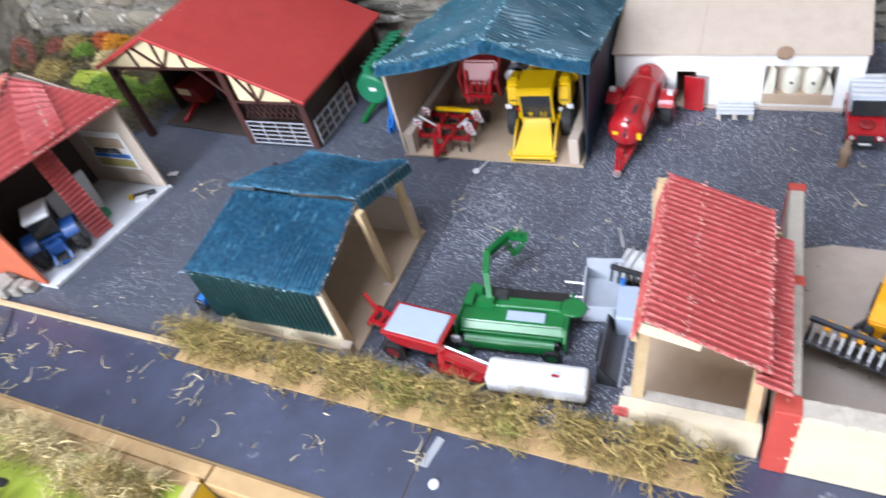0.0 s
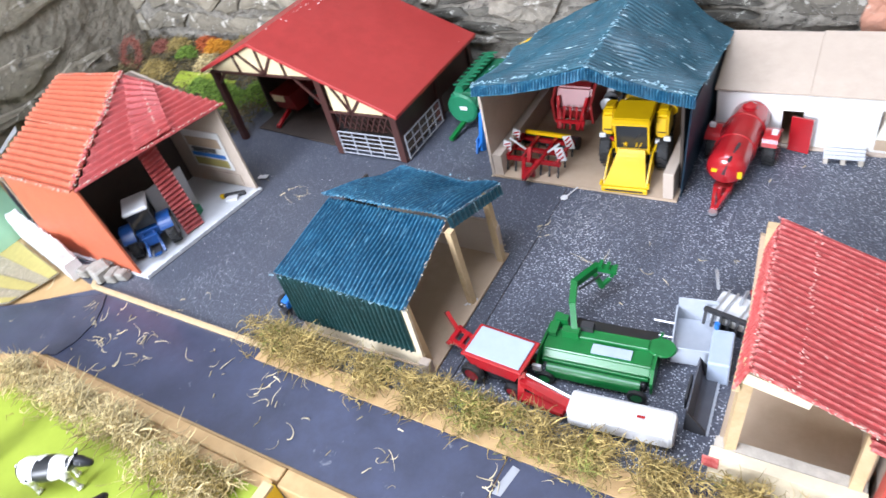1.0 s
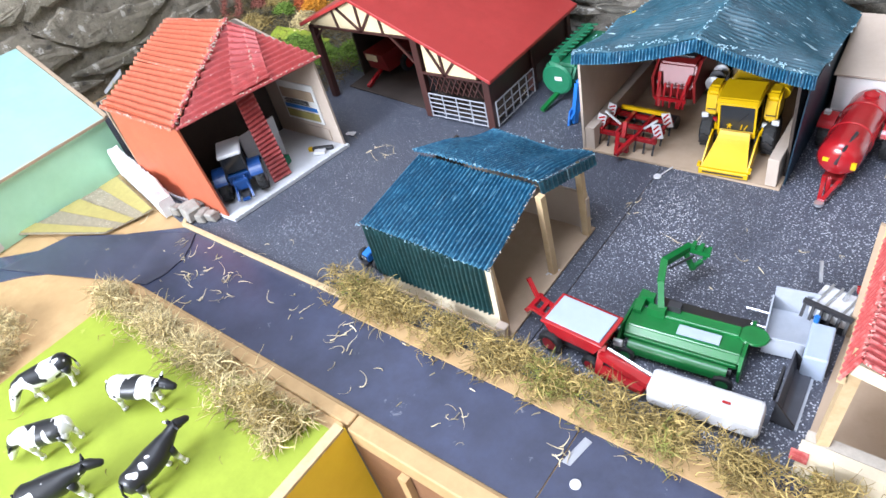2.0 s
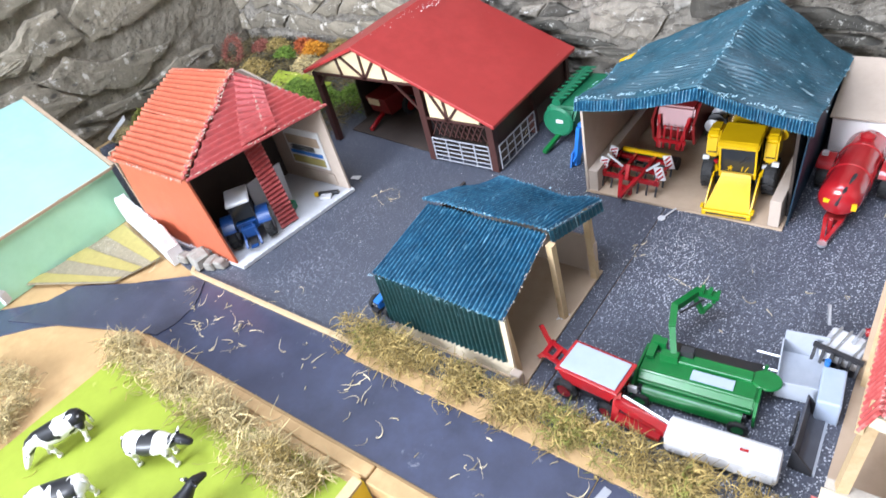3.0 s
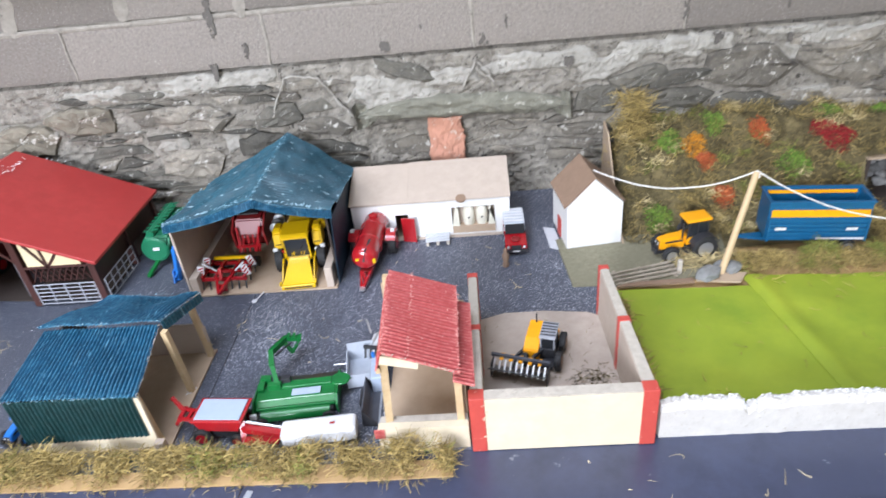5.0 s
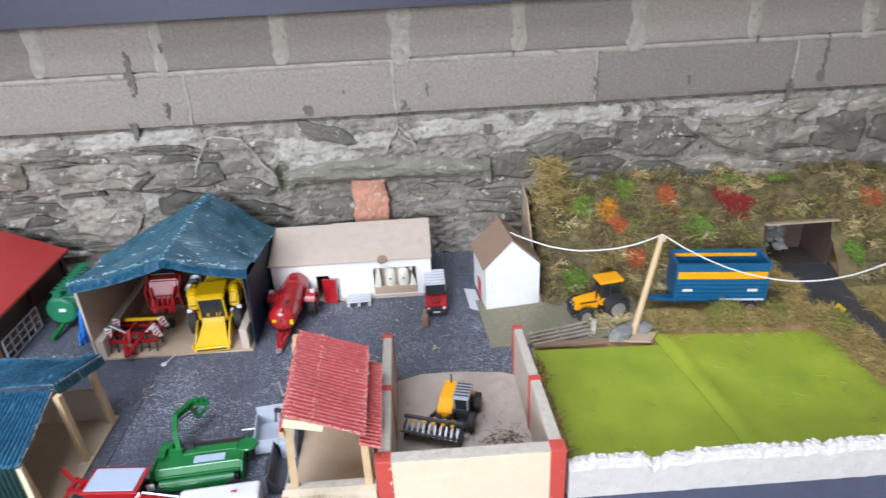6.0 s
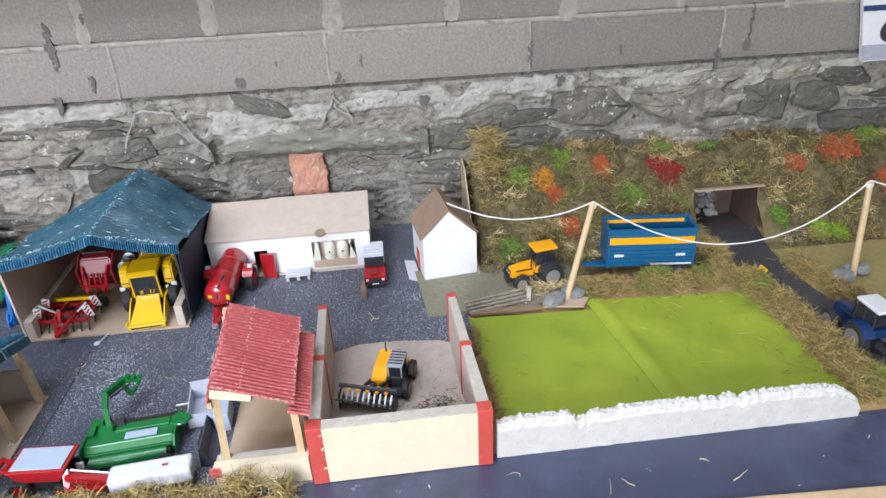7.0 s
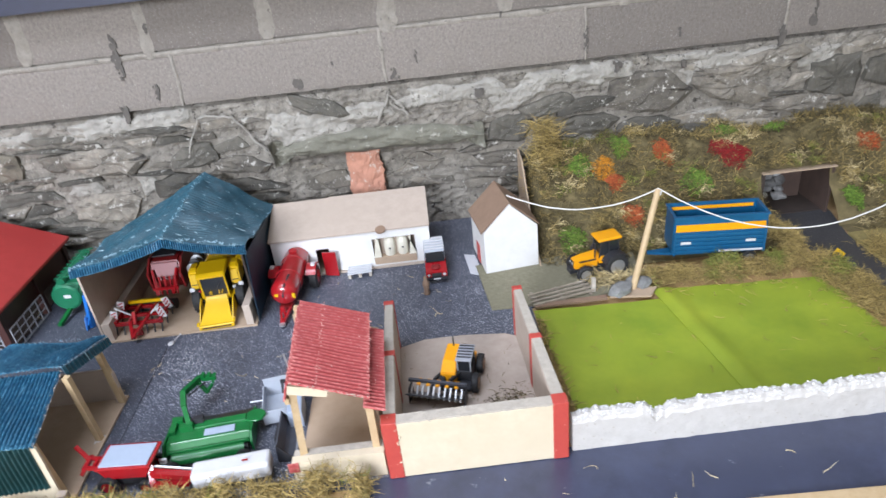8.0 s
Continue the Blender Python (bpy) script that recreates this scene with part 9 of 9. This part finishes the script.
        for _ in range(800):
            a, r = rnd.uniform(0, 6.283), w * math.sqrt(rnd.random())
            r *= 1 + 0.9 * noise.noise(Vector((math.cos(a) * 1.4 + x * 31, math.sin(a) * 1.4, y * 17)))
            px, py = x + 1.15 * r * math.cos(a) + rnd.gauss(0, 0.003), y + 0.75 * r * math.sin(a) + rnd.gauss(0, 0.003)
            cl.append((px, py, hill_height(px, py) + 0.010 + 0.45 * w * (1 - (r / w) ** 2) * rnd.uniform(0.4, 1)))
        stuff("lichen_clump", strands(cl, 0.007, 0.0012, 1.8, int(x * 1000)), mat, label + " dyed lichen clump on the embankment", "lichen")
    # bank behind the red shed and orange house
    bank = []
    for _ in range(9000):
        x, y = rnd.uniform(-1.79, -1.16), rnd.uniform(0.42, 0.755)
        bank.append((x, y, 0.004 + max(0, (y - 0.46)) * 0.12 + rnd.uniform(0, 0.014)))
    stuff("bank_moss", strands(bank, 0.020, 0.0009, 1.4, 16), MOSSDARK, "brown moss bank behind the sheds", "moss")
    for x, y, w, mat, label in ((-1.46, 0.70, 0.04, LICHEN_Y, "amber"), (-1.52, 0.72, 0.030, LICHEN_O, "orange"), (-1.38, 0.72, 0.035, MOSS, "tan"), (-1.30, 0.72, 0.04, LICHEN_O, "rust orange"), (-1.62, 0.71, 0.030, MOSS, "tan"), (-1.68, 0.70, 0.025, ROSE, "rusty rose"), (-1.24, 0.72, 0.03, LICHEN_G, "bright green"), (-1.56, 0.68, 0.025, LICHEN_G, "bright green"), (-1.389, 0.555, 0.035, LICHEN_G, "bright green"), (-1.33, 0.545, 0.045, LICHEN_G, "bright green"), (-1.27, 0.530, 0.04, LICHEN_G, "bright green"), (-1.20, 0.56, 0.035, LICHEN_G, "bright green"), (-1.74, 0.411, 0.045, LICHEN_G, "bright green"), (-1.70, 0.47, 0.04, LICHEN_G, "bright green"), (-1.76, 0.335, 0.04, MOSSGREEN, "olive"), (-1.72, 0.25, 0.04, MOSSPALE, "straw"), (-1.73, 0.345, 0.020, PETAL, "pale pink"), (-1.42, 0.63, 0.05, MOSSPALE, "straw"), (-1.60, 0.60, 0.045, MOSS, "tan")):
        cl = []
        for _ in range(1000):
            a, r = rnd.uniform(0, 6.283), w * math.sqrt(rnd.random())
            r *= 1 + 0.9 * noise.noise(Vector((math.cos(a) * 1.4 + x * 31, math.sin(a) * 1.4, y * 17)))
            px, py = x + 1.15 * r * math.cos(a) + rnd.gauss(0, 0.003), y + 0.75 * r * math.sin(a) + rnd.gauss(0, 0.003)
            cl.append((px, py, 0.014 + max(0, (py - 0.46)) * 0.14 + 0.7 * w * (1 - (r / w) ** 2) * rnd.random()))
        stuff("lichen_clump", strands(cl, 0.011, 0.0012, 1.6, int(-x * 1000)), mat, label + " dyed lichen clump on the bank", "lichen")
    # dyed ring of lichen leaning in the corner
    ring = []
    for k in range(900):
        a, s = rnd.uniform(0, 6.283), rnd.gauss(0, 0.006)
        ring.append((-1.735 + (0.036 + s) * math.cos(a), 0.640 + 0.5 * (0.036 + s) * math.sin(a), 0.058 + (0.032 + s) * math.sin(a)))
    stuff("lichen_ring", strands(ring, 0.009, 0.001, 1.6, 77), ROSE, "rusty rose dyed lichen wreath leaning on the bank", "wreath")
    for path, seed in ((yard, 41), (field, 42), (back, 43), (right, 44)):
        tufts = [s for s in hedge_spots(path, 0.028, 0.044, 5200, seed) if noise.noise(Vector((s[0] * 13, s[1] * 13, seed))) > 0.12]
        stuff("hedge_tuft", strands(tufts, 0.018, 0.0006, 3.2, seed, 0.7, 6), MOSSGREEN if seed != 42 else MOSS, "greener moss tufts in the hedge", "hedge")
    # loose stems scattered on road, yard, paddock and pen
    bits = [(rnd.uniform(-1.2, -0.35), rnd.uniform(-0.13, 0.0), 0.0012) for _ in range(40)]
    bits += [(rnd.uniform(-0.35, 0.9), rnd.uniform(-0.12, -0.02), 0.0016) for _ in range(26)]
    bits += [(rnd.uniform(-1.05, 0.15), rnd.uniform(0.0, 0.55), 0.0020) for _ in range(40)]
    tangles = []
    for _ in range(13):
        cx, cy = rnd.uniform(-1.15, -0.30), rnd.uniform(-0.125, -0.03)
        tangles += [(cx + rnd.gauss(0, 0.006), cy + rnd.gauss(0, 0.005), 0.0022) for _ in range(rnd.randrange(3, 8))]
    for _ in range(12):
        cx, cy = rnd.uniform(-1.0, 0.15), rnd.uniform(0.02, 0.5)
        tangles += [(cx + rnd.gauss(0, 0.006), cy + rnd.gauss(0, 0.005), 0.0026) for _ in range(rnd.randrange(2, 5))]
    stuff("loose_stems", strands(bits + tangles, 0.024, 0.0008, 2.6, 14, 0.15, 7), STEM, "loose dry stems scattered over road and yard", "litter")
    bits = [(rnd.uniform(0.31, 0.82), rnd.uniform(0.05, 0.35), 0.010) for _ in range(40)]
    bits += [(0.835 - abs(rnd.gauss(0, 0.045)), rnd.uniform(0.06, 0.35), 0.0085) for _ in range(60)]
    bits += [(rnd.uniform(0.52, 0.83), 0.372 - abs(rnd.gauss(0, 0.02)), 0.0085) for _ in range(50)]
    bits += [(rnd.uniform(-1.03, -0.58), rnd.uniform(-0.5, -0.21), 0.0045) for _ in range(26)]
    stuff("loose_stems", strands(bits, 0.018, 0.0006, 1.3, 18, 0.05, 5), MOSS, "loose stems lying on the paddock", "litter")
    bits = [(rnd.gauss(0.200, 0.022), rnd.gauss(0.13, 0.012), 0.0065) for _ in range(150)] + [(rnd.uniform(0.03, 0.24), rnd.uniform(0.03, 0.28), 0.006) for _ in range(50)]
    stuff("loose_stems", strands(bits, 0.014, 0.0005, 1.3, 19, 0.2), MOSSDARK, "dark chopped stems in the pen", "litter")
    crumbs = []
    for _ in range(500):
        x, y = rnd.uniform(-1.1, 0.19), rnd.uniform(0.0, 0.6)
        crumbs.append((x, y, 0.0012))
    for _ in range(420):
        crumbs.append((rnd.gauss(-0.375, 0.030), rnd.gauss(0.335, 0.045), 0.0016))
    verts, faces = [], []
    for x, y, z in crumbs:
        b, s = len(verts), rnd.uniform(0.0003, 0.0008)
        verts += [Vector((x - s, y - s, z - 0.0012)), Vector((x + s, y - s, z - 0.0012)), Vector((x, y + s, z - 0.0012)), Vector((x, y, z + s))]
        faces += [(b, b + 1, b + 3), (b + 1, b + 2, b + 3), (b + 2, b, b + 3)]
    stuff("grit", (verts, faces), WHITEWASH, "pale grit specks on the felt yard", "grit")


moss()
